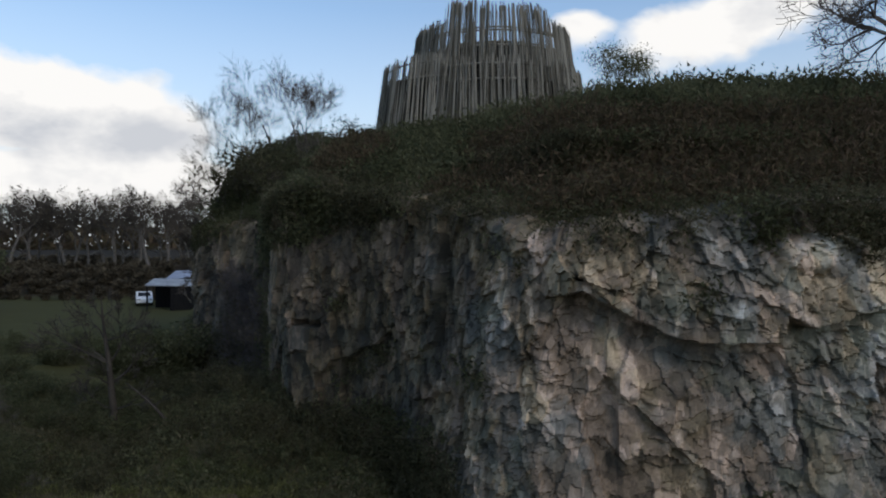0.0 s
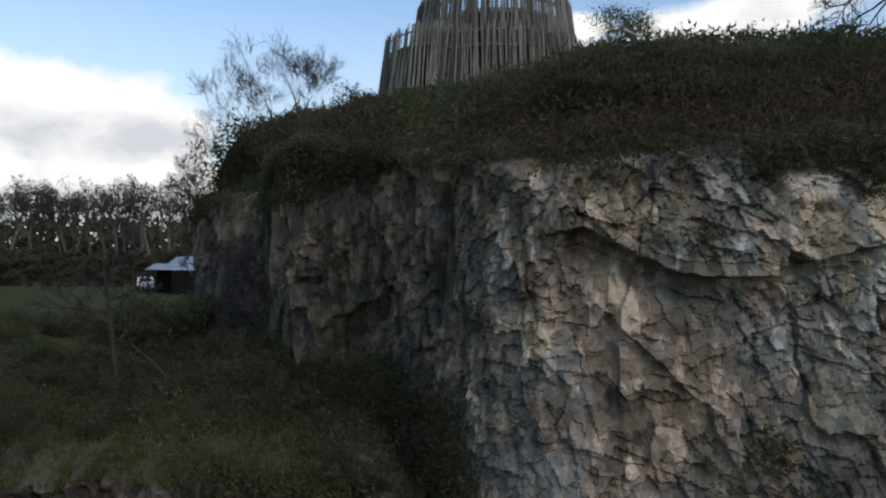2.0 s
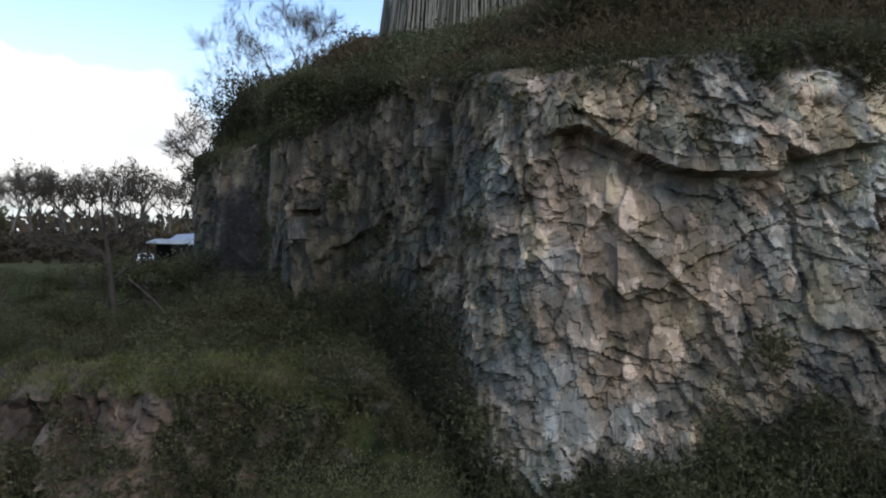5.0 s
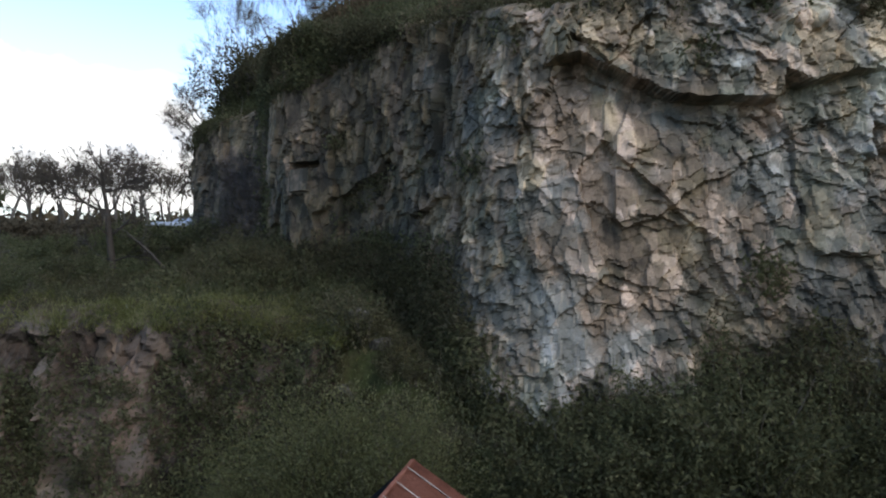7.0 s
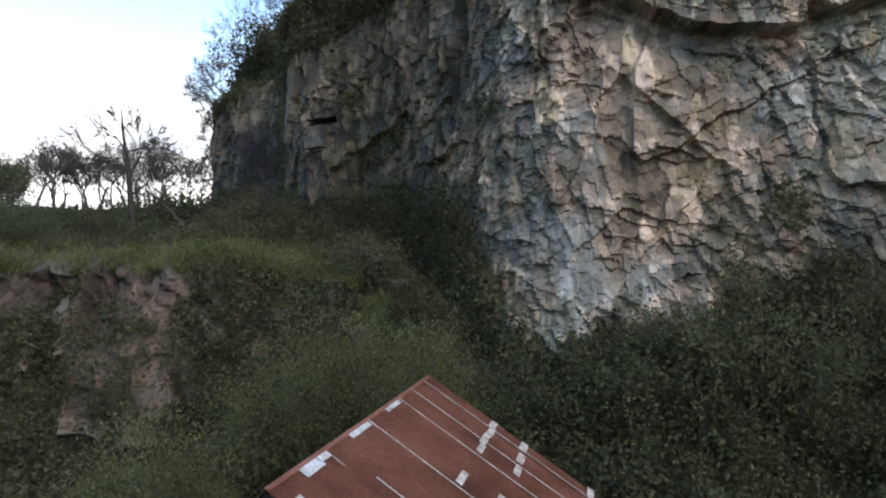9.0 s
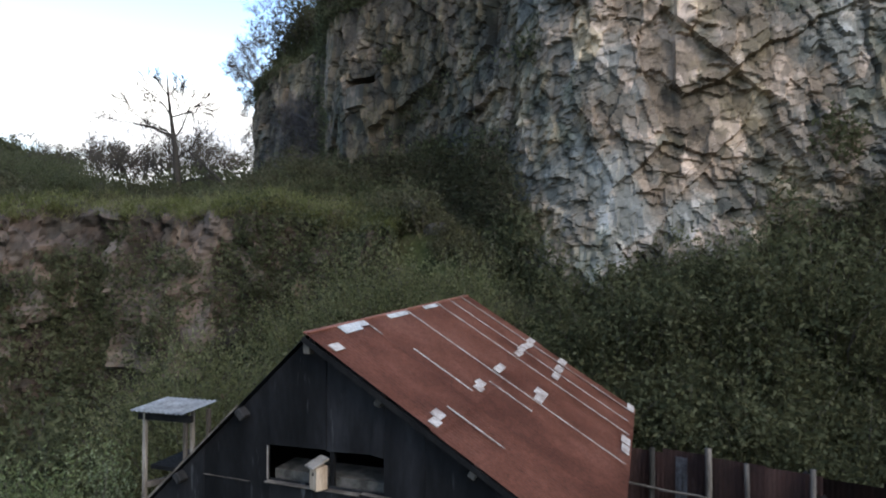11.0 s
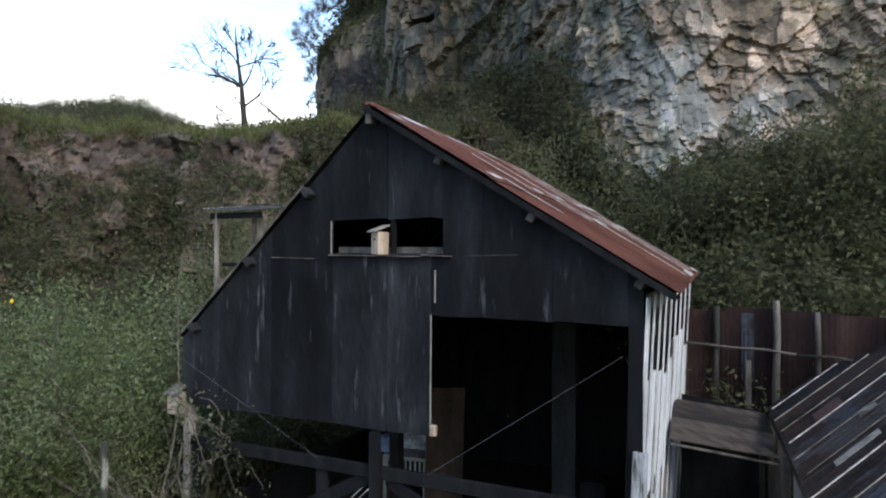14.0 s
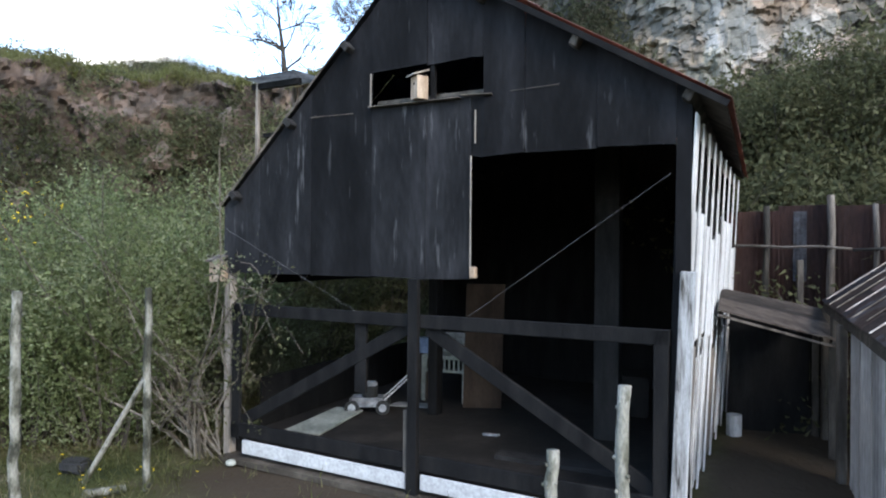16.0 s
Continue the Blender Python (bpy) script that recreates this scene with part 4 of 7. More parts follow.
    part("verge_strip", beam(bu(RIDGE[0] - 0.95, -0.07, roof_z(RIDGE[0] - 0.95) + 0.02), bu(EAVE_L[0], -0.07, EAVE_L[1] + 0.02), 0.012, 0.022), OLDWOOD, barn)
    part("verge_board", beam(on_roof(0.0, -0.19, -0.055), on_roof(1.0, -0.19, -0.055), 0.02, 0.06, up=normal), DARKWOOD, barn, "blackened wooden verge board")
    part("ridge_cap", beam(bu(RIDGE[0], -0.15, RIDGE[1] + 0.01), bu(RIDGE[0], 6.45, RIDGE[1] + 0.01), 0.09, 0.03, bevel=0.01), RUST, barn)
    # long wall: proud white battens, and set back between them short boards with dark gaps
    def wall_u(z, v):
        return 2.10 + 0.045 * z + 0.028 * v
    posts = [(0.10, 0.22), (0.62, 0.085), (1.24, 0.08), (1.88, 0.085), (2.58, 0.09), (3.36, 0.09), (4.2, 0.09), (5.1, 0.09), (6.15, 0.12)]
    for v, w in posts:
        part("batten", beam(bu(wall_u(0.02, v) + 0.01, v, 0.02), bu(wall_u(4.08, v) + 0.01, v, 4.08), w, 0.02, up=(1, 0, 0), bevel=0.006), WHITEWOOD, barn)
    for (v0, w0), (v1, w1) in zip(posts[:-1], posts[1:]):
        v, w = (v0 + w0 / 2 + v1 - w1 / 2) / 2, v1 - v0 - (w0 + w1) / 2 - 0.01
        top, mid, low = rng.uniform(3.88, 3.96), rng.uniform(2.85, 3.3), rng.uniform(1.7, 1.95)
        part("board", beam(bu(wall_u(top, v) - 0.03, v, top), bu(wall_u(4.1, v) - 0.03, v, 4.1), w, 0.02, up=(1, 0, 0)), OLDWOOD, barn)
        cut = rng.uniform(0.35, 0.6)
        for a, f in ((v - w / 2, cut), (v - w / 2 + w * cut, 1 - cut)):
            part("board", beam(bu(wall_u(low, a + w * f / 2) - 0.012, a + w * f / 2, low + rng.uniform(-0.15, 0.1)), bu(wall_u(mid, a + w * f / 2) - 0.012, a + w * f / 2, mid + rng.uniform(-0.06, 0.06)), w * f - 0.02, 0.018, up=(1, 0, 0)), WHITEWOOD, barn)
        part("board", beam(bu(wall_u(0.1, v) - 0.03, v, 0.08), bu(wall_u(low, v) - 0.03, v, low - rng.uniform(0.05, 0.3)), w * rng.uniform(0.75, 1.0), 0.02, up=(1, 0, 0)), OLDWOOD if rng.random() < 0.5 else WHITEWOOD, barn)
    part("corner_board", beam(bu(2.15, -0.07, 0.0), bu(2.24, -0.06, 2.62), 0.14, 0.05, up=(0, 1, 0), bevel=0.008), PEELED, barn, "peeling white-painted post")
    # other walls, unseen but closing the barn; near-black for the shade inside
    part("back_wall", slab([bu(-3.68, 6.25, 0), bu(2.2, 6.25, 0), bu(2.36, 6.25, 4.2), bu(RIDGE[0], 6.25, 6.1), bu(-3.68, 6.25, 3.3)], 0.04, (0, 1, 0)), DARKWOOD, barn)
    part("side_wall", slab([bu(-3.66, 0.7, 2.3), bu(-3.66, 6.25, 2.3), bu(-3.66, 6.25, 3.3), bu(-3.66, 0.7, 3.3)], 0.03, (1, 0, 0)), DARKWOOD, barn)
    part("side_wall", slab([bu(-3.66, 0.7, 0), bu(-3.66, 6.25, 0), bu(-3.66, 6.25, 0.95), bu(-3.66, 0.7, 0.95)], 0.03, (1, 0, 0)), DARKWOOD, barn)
    # near-black sheet added behind the boards so their gaps show shade
    part("shade_backing", slab([bu(2.02, 0.2, 0), bu(2.02, 6.25, 0), bu(2.18, 6.25, 4.1), bu(2.18, 0.2, 4.1)], 0.02, (-1, 0, 0)), DARKWOOD, barn)
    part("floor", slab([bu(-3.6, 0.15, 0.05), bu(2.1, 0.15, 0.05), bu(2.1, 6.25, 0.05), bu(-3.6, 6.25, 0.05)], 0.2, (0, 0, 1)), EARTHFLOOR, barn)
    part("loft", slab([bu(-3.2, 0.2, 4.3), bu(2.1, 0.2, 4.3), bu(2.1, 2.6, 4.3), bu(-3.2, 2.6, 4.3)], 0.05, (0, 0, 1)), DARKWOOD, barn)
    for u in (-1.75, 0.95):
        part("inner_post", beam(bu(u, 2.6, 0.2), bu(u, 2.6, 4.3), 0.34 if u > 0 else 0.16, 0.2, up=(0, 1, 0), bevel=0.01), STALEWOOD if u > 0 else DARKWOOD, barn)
    return barn


# near-black timber: dark purlin stubs, and shade put onto things inside the barn
STALEWOOD = material("dark_timber_and_shade", [(0.010, 0.0095, 0.0095), (0.017, 0.016, 0.016), (0.027, 0.025, 0.024)], scale=3, fine=40, stretch=(2, 2, 0.4), bump=0.4)
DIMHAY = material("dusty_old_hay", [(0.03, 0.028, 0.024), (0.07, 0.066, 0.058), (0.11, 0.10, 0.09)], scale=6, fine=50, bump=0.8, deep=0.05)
PEELED = material("peeling_paint", [(0.05, 0.045, 0.04), (0.20, 0.195, 0.19), (0.27, 0.268, 0.265), (0.33, 0.33, 0.33)], scale=4, fine=40, stretch=(5, 5, 0.5), bump=0.4, spread=(0.36, 0.6))
FADED = material("faded_zinc", [(0.22, 0.17, 0.15), (0.38, 0.33, 0.30), (0.50, 0.46, 0.43)], scale=6, fine=30, rough=0.6, bump=0.1)
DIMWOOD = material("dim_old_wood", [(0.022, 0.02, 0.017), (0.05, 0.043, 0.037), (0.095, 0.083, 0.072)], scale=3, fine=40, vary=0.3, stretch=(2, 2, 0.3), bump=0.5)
# earth floor darkened to carry the shade inside the barn
EARTHFLOOR = material("shade_dark_barn_floor", [(0.0065, 0.0055, 0.005), (0.0115, 0.0095, 0.008), (0.022, 0.0185, 0.016)], scale=1.5, fine=14, bump=0.4)
barn = build_barn()


def build_gate():
    gate = tagged(new("barn_gate"), "low double gate of blackened timber with diagonal braces", "gate")
    gate.matrix_world = BARN_AT
    y = -0.02
    part("top_rail", beam(bu(-3.5, y, 2.0), bu(2.08, y, 2.0), 0.06, 0.15, bevel=0.008), DARKWOOD, gate)
    part("bottom_rail", beam(bu(-3.5, y, 0.42), bu(2.08, y, 0.42), 0.06, 0.18, bevel=0.008), DARKWOOD, gate)
    part("centre_post", beam(bu(-0.66, y - 0.06, 0.0), bu(-0.66, y - 0.06, 2.47), 0.125, 0.08, up=(0, 1, 0), bevel=0.008), DARKWOOD, gate)
    part("stile", beam(bu(-0.77, y - 0.03, 0.1), bu(-0.77, y - 0.03, 1.0), 0.05, 0.05, up=(0, 1, 0), bevel=0.006), DIMWOOD, gate, "grey weathered stile")
    for u in (-3.42, 2.0):
        part("stile", beam(bu(u, y, 0.3), bu(u, y, 2.07), 0.14, 0.06, up=(0, 1, 0), bevel=0.008), DARKWOOD, gate)
    part("brace", beam(bu(-0.78, y + 0.055, 1.92), bu(-3.35, y + 0.055, 0.52), 0.05, 0.16, bevel=0.008), DARKWOOD, gate)
    part("brace", beam(bu(-0.54, y + 0.055, 1.92), bu(1.95, y + 0.055, 0.52), 0.05, 0.16, bevel=0.008), DARKWOOD, gate)
    part("mullion", beam(bu(-1.45, y + 0.055, 1.1), bu(-1.45, y + 0.055, 2.0), 0.16, 0.04, up=(0, 1, 0)), DARKWOOD, gate)
    for a, b in ((-3.25, -0.76), (-0.56, 1.95)):
        part("kick_board", beam(bu(a, y - 0.05, 0.22), bu(b, y - 0.05, 0.20), 0.04, 0.17, bevel=0.006), WHITEPAINT, gate, "white-painted kick board")
    for a, b in (((2.08, -0.08, 3.52), (0.0, -0.08, 2.08)), ((-3.62, -0.08, 3.08), (-1.45, -0.08, 2.07))):
        v, f = tubes([(*bu(*a), *bu(*b), 0.0019, 0.0019)])
        mesh_object("stay_wire", v, f, DIMWIRE, gate)
    return gate


DIMWIRE = material("dull_wire", [(0.07, 0.07, 0.07), (0.12, 0.117, 0.115)], scale=4, fine=20, bump=0.0)
WHITEPAINT = material("white_paint", [(0.33, 0.33, 0.335), (0.38, 0.385, 0.39), (0.42, 0.425, 0.43)], scale=1.4, fine=25, bump=0.15, rough=0.6)
build_gate()

PALEWOOD = material("pale_new_wood", [(0.22, 0.16, 0.11), (0.33, 0.25, 0.18), (0.42, 0.33, 0.25)], scale=4, fine=40, stretch=(2, 2, 0.4), bump=0.2)


def nest_box(m, label):
    box = tagged(new("nest_box"), label, "nest box", "nest boxes on the barn")
    box.matrix_world = m
    part("body", slab([(-0.085, -0.09, 0), (0.085, -0.09, 0), (0.085, 0.07, 0), (-0.085, 0.07, 0)], 0.27, (0, 0, 1)), PALEWOOD, box)
    part("roof", slab([(-0.10, -0.15, 0.262), (0.10, -0.15, 0.262), (0.10, 0.08, 0.34), (-0.10, 0.08, 0.34)], 0.02, (0, 0, 1)), OLDWOOD, box, "grey sloping board roof")
    hole = bmesh.new()
    bmesh.ops.create_cone(hole, cap_ends=True, segments=16, radius1=0.018, radius2=0.018, depth=0.006, matrix=pose(0, -0.092, 0.18, 90))
    part("entrance_hole", hole, DARKWOOD, box)
    return box


nest_box(BARN_AT @ pose(-0.60, -0.08, 4.475, 0, 0, -30), "pale wooden nest box on the barn's window ledge").scale = (0.86, 0.86, 0.94)
nest_box(BARN_AT @ pose(-3.70, -0.08, 2.36, 0, 0, 6), "pale wooden nest box on the barn's corner post")

peg = part("wood_block", beam(bu(0.055, -0.04, 2.50), bu(0.055, -0.04, 2.62), 0.07, 0.07, up=(0, 1, 0), bevel=0.01), PALEWOOD)
peg.matrix_world = BARN_AT
tagged(peg, "small pale wood block nailed at the opening's corner", "block")

# small roofed perch that stands on the dark roof slope


def roof_perch():
    p = tagged(new("roof_perch"), "small corrugated roof on grey posts standing on the barn's dark slope", "shelter")
    p.matrix_world = BARN_AT
    z = 5.02
    for u, v in ((-3.26, 0.16), (-2.95, 0.55), (-2.88, 0.6), (-2.62, 0.6)):
        part("post", beam(bu(u, v, roof_z(u) - 0.02), bu(u, v, z), 0.052, 0.052, up=(0, 1, 0), bevel=0.008), OLDWOOD, p)
    c = corrugated((-3.4, 0.02, z + 0.02), (0.86, 0.0, 0.02), (-0.02, 0.68, 0.03), lap=0.02)
    part("roof_sheet", c, ZINC, p, "pale corrugated sheet", smooth=True)
    part("rail", beam(bu(-3.26, 0.16, 4.1), bu(-2.9, 0.55, 4.14), 0.05, 0.07), OLDWOOD, p)
    part("beam", beam(bu(-3.35, 0.16, 4.97), bu(-2.56, 0.2, 4.98), 0.06, 0.08), DARKWOOD, p)
    return p


roof_perch()

# ---------------------------------------------------------------- yard to the right of the barn


def bent_pole(points, r0, r1, sides=7):
    """One round pole along a bent line."""
    bm, rings = bmesh.new(), []
    for i, p in enumerate(points):
        d = (points[min(i + 1, len(points) - 1)] - points[max(i - 1, 0)]).normalized()
        x = d.cross(Vector((0, 0, 1)) if abs(d.z) < 0.9 else Vector((1, 0, 0))).normalized()
        y = d.cross(x)
        r = r0 + (r1 - r0) * i / (len(points) - 1)
        rings.append([bm.verts.new(p + (x * math.cos(6.2832 * k / sides) + y * math.sin(6.2832 * k / sides)) * r) for k in range(sides)])
    for a, b in zip(rings[:-1], rings[1:]):
        for k in range(sides):
            bm.faces.new((a[k], a[(k + 1) % sides], b[(k + 1) % sides], b[k]))
    bm.faces.new(rings[0][::-1])
    bm.faces.new(rings[-1])
    return bm


def rusty_fence():
    f = tagged(new("sheet_fence"), "tall fence of rusty corrugated sheets on grey posts", "fence")
    a, b = Vector((2.36, 12.48, 0)), Vector((7.5, 9.9, 0))
    d = (b - a) / 7
    for i in range(7):
        p = a + d * i
        bm = corrugated(p + Vector((0, 0, 3.52 + 0.05 * ((i * 3) % 4) / 2)), d * 1.03, (0, 0, -3.48), lap=0.006 * (i % 2))
        part("sheet", bm, RUSTDARK, f, smooth=True)
    side = Vector((-d.y, d.x, 0)).normalized()
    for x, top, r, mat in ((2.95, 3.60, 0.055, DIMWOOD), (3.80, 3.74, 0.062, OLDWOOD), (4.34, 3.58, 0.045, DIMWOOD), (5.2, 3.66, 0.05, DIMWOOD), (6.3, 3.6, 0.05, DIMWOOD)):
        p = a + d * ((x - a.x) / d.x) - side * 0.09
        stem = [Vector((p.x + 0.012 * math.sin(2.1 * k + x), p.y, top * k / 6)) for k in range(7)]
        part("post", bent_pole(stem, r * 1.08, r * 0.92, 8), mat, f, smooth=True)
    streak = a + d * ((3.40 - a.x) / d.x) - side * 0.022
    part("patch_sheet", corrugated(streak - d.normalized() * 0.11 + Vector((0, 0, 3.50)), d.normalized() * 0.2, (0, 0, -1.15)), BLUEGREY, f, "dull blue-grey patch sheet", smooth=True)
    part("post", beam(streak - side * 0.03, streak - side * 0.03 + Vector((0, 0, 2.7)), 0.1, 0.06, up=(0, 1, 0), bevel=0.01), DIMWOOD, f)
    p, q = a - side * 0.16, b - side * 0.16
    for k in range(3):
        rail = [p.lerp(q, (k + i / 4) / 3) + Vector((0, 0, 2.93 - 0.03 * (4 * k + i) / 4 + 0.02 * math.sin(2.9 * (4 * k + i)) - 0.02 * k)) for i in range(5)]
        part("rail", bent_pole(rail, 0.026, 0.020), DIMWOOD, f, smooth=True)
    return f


BROWNOLD = material("dark_brown_planks", [(0.014, 0.011, 0.009), (0.032, 0.025, 0.020), (0.06, 0.048, 0.040)], scale=3, fine=40, vary=0.4, stretch=(0.6, 3, 3), bump=0.5)
BLUEGREY = material("dull_blue_grey_sheet", [(0.030, 0.030, 0.034), (0.06, 0.062, 0.072), (0.09, 0.094, 0.108)], scale=3, fine=24, bump=0.15)
ZINCWALL = material("dull_zinc_wall", [(0.16, 0.165, 0.175), (0.25, 0.26, 0.275), (0.34, 0.35, 0.37)], scale=1.2, fine=20, stretch=(1, 1, 0.3), bump=0.15, rough=0.55, vary=0.2)
RUSTDARK = material("dark_rusty_sheet", [(0.020, 0.011, 0.010), (0.042, 0.021, 0.018), (0.064, 0.037, 0.032)], scale=1.0, fine=24, stretch=(1, 1, 0.3), bump=0.2, vary=0.3)
ROOFOLD = material("streaked_old_roof", [(0.024, 0.018, 0.015), (0.045, 0.034, 0.030), (0.056, 0.036, 0.029), (0.085, 0.075, 0.071)], scale=1.3, fine=24, stretch=(1, 1, 1), bump=0.2, vary=0.3, rough=0.85)
rusty_fence()


def side_shed():
    s = tagged(new("side_shed"), "low shed with a streaked corrugated roof and grey sheet walls", "shed")
    p1, p2 = Vector((3.45, 11.06, 2.09)), Vector((3.04, 8.92, 2.03))
    run = Vector((2.52, 6.17, 2.0)) - p1
    out = Vector((2.1, 1.05, 1.2))
    n = out.cross(run).normalized()
    n = n if n.z > 0 else -n
    rng = random.Random(12)
    count = 7
    d = run / count
    for i in range(count):
        part("roof_sheet", corrugated(p1 + d * i, d * 1.04, out, pitch=0.15, depth=0.014, lap=0.004 * (i % 2)), ROOFOLD if i % 3 else ROOFBLUE, s, smooth=True)
    for i in range(8):
        p = p1 + run * (i + 0.45) / 8 + n * 0.022
        part("rib", beam(p + out * rng.uniform(0, 0.05), p + out * rng.uniform(0.75, 1.0), rng.uniform(0.012, 0.020), 0.012, up=n), OLDWOOD if i % 3 else FADED, s)
    for f0, g0, w, l in ((0.35, 0.22, 0.34, 0.5), (0.55, 0.42, 0.22, 0.3), (0.72, 0.18, 0.16, 0.7)):
        a = p1 + run * f0 + out * g0 + n * 0.021
        part("roof_patch", slab([a, a + d.normalized() * w, a + d.normalized() * w + out.normalized() * l, a + out.normalized() * l], 0.004, n), RUSTDARK if f0 < 0.5 else OLDWOOD, s)
    part("eave_beam", beam(p1 - Vector((-0.05, 0, 0.09)), p1 + run - Vector((-0.05, 0, 0.09)), 0.06, 0.11), DIMWOOD, s)
    # sheet wall under the nearer half of the eave, open under the farther half
    e = p2 + Vector((0.10, 0.02, -0.06))
    w = (p1 + run - p2) / 4
    for i in range(4):
        a = e + w * i
        part("wall_sheet", corrugated(a, w * 1.02, (0, 0, -a.z), pitch=0.15, depth=0.012), ZINCWALL, s, smooth=True)
    for q in (p1, p1.lerp(p2, 0.5), p2 - Vector((0.02, -0.1, 0))):
        part("post", beam((q.x + 0.05, q.y, 0), (q.x + 0.05, q.y, q.z - 0.1), 0.1, 0.1, up=(0, 1, 0), bevel=0.01), DIMWOOD, s)
    # dark sheet added in place of the shade inside the open half
    w1, w2 = Vector((p1.x + 0.9, p1.y - 0.3, 0)), Vector((p2.x + 0.9, p2.y - 0.3, 0))
    part("shade_backing", slab([w1, w2, w2 + Vector((0, 0, 2.0)), w1 + Vector((0, 0, 2.2))], 0.03, (1, 0, 0)), DARKWOOD, s)
    return s


ROOFBLUE = material("streaked_slate_blue_roof", [(0.022, 0.020, 0.023), (0.037, 0.035, 0.042), (0.044, 0.028, 0.023), (0.070, 0.068, 0.078)], scale=1.7, fine=24, bump=0.2, vary=0.3, rough=0.85)
side_shed()


def lean_to():
    s = tagged(new("lean_to_roof"), "sagging plank roof between the barn and the shed", "lean-to")
    s.matrix_world = BARN_AT
    a0, a1 = Vector((2.22, 2.65, 2.06)), Vector((3.58, 3.95, 1.62))
    b0, b1 = Vector((2.10, 4.2, 2.26)), Vector((3.40, 5.2, 1.95))
    n = 8
    for i in range(n):
        f0, f1 = i / n, (i + 0.96) / n
        c = [a0.lerp(b0, f0), a1.lerp(b1, f0), a1.lerp(b1, f1), a0.lerp(b0, f1)]
        part("plank", slab(c, 0.025, (0, 0, 1)), BROWNOLD, s)
    # panel added for the deep shade beneath the planks
    part("shade_panel", slab([Vector((2.15, 5.0, 0)), Vector((3.7, 5.35, 0)), Vector((3.7, 5.35, 1.9)), Vector((2.15, 5.0, 2.2))], 0.03, (0, 1, 0)), DARKWOOD, s, "near-black panel standing in for the shade under the lean-to")
    part("edge_pole", beam(a0 - Vector((0, 0.02, 0.05)), a1 - Vector((0, 0.02, 0.08)), 0.03, 0.03), DIMWOOD, s)
    part("support", beam(a1 - Vector((0.05, 0, 1.62)), a1 - Vector((0.05, 0, 0.02)), 0.09, 0.09, up=(0, 1, 0)), DIMWOOD, s)
    part("support", beam(b1 - Vector((0.05, 0, 1.95)), b1 - Vector((0.05, 0, 0.02)), 0.09, 0.09, up=(0, 1, 0)), DIMWOOD, s)
    return s


lean_to()

# ---------------------------------------------------------------- fence posts in front


def round_post(x, y, top, r, seed, lean=(0, 0), label="grey round fence post of peeled wood"):
    rng = random.Random(seed)
    n = 12
    z0 = -0.15
    segs, prev = [], None
    for i in range(n + 1):
        f = i / n
        p = (x + lean[0] * f + rng.uniform(-1, 1) * r * 0.28, y + lean[1] * f + rng.uniform(-1, 1) * r * 0.28, z0 + (top - z0) * f)
        rr = r * (1.05 - 0.15 * f) * rng.uniform(0.93, 1.1)
        if prev:
            segs.append((*prev[0], *p, prev[1], rr))
        prev = (p, rr)
    bm = bmesh.new()
    ringset = []
    for k, sg in enumerate(segs + [segs[-1]]):
        c, rr = (Vector(sg[0:3]), sg[6]) if k < n else (Vector(sg[3:6]), sg[7])
        ringset.append([bm.verts.new(c + Vector((math.cos(t * math.pi / 5), math.sin(t * math.pi / 5), 0)) * rr) for t in range(10)])
    for a, b in zip(ringset[:-1], ringset[1:]):
        for t in range(10):
            bm.faces.new((a[t], a[(t + 1) % 10], b[(t + 1) % 10], b[t]))
    bm.faces.new(ringset[-1])
    for _ in range(9):
        k = rng.randrange(3, n)
        w = rng.uniform(0, 6.28)
        bmesh.ops.create_icosphere(bm, subdivisions=1, radius=r * rng.uniform(0.2, 0.38), matrix=Matrix.Translation(Vector(segs[k][0:3]) + Vector((math.cos(w) * r, math.sin(w) * r, rng.uniform(-0.06, 0.06)))))
    return tagged(part("fence_post", bm, POSTWOOD, smooth=True), label, "post", "fence posts in the yard")


POSTWOOD = material("mossy_post_wood", [(0.030, 0.030, 0.022), (0.105, 0.103, 0.080), (0.23, 0.222, 0.19)], scale=7, fine=60, stretch=(1, 1, 0.45), bump=0.9, vary=0.2, spread=(0.41, 0.60))
round_post(0.37, 5.09, 1.81, 0.052, 1, label="knotty grey fence post, sawn flat on top")
round_post(-0.15, 5.10, 1.29, 0.052, 2, label="short knotty grey fence post, sawn flat")
round_post(-4.86, 6.65, 2.34, 0.042, 3)
round_post(-5.45, 5.45, 2.35, 0.05, 4, label="forked pale fence post with flaking bark")
v, f = tubes([(-5.75, 6.7, 0.0, -4.92, 6.75, 1.35, 0.035, 0.03)], 8)
tagged(mesh_object("brace_pole", v, f, POSTWOOD, smooth=True), "slanting pole that props a fence post", "pole")

# ---------------------------------------------------------------- pole tower on the hill


POLEWOOD = material("weathered_pole_wood", [(0.075, 0.068, 0.052), (0.165, 0.150, 0.120), (0.28, 0.258, 0.215)], scale=2, fine=40, vary=0.5, bump=0.4, stretch=(1, 1, 0.2))
pv, pf = tubes([(0, 0, 0, 0, 0, 1, 1.0, 0.75)], 6)
seed_pole = mesh_object("pole", pv, pf, POLEWOOD)
POLE_MESH = seed_pole.data
bpy.data.objects.remove(seed_pole)


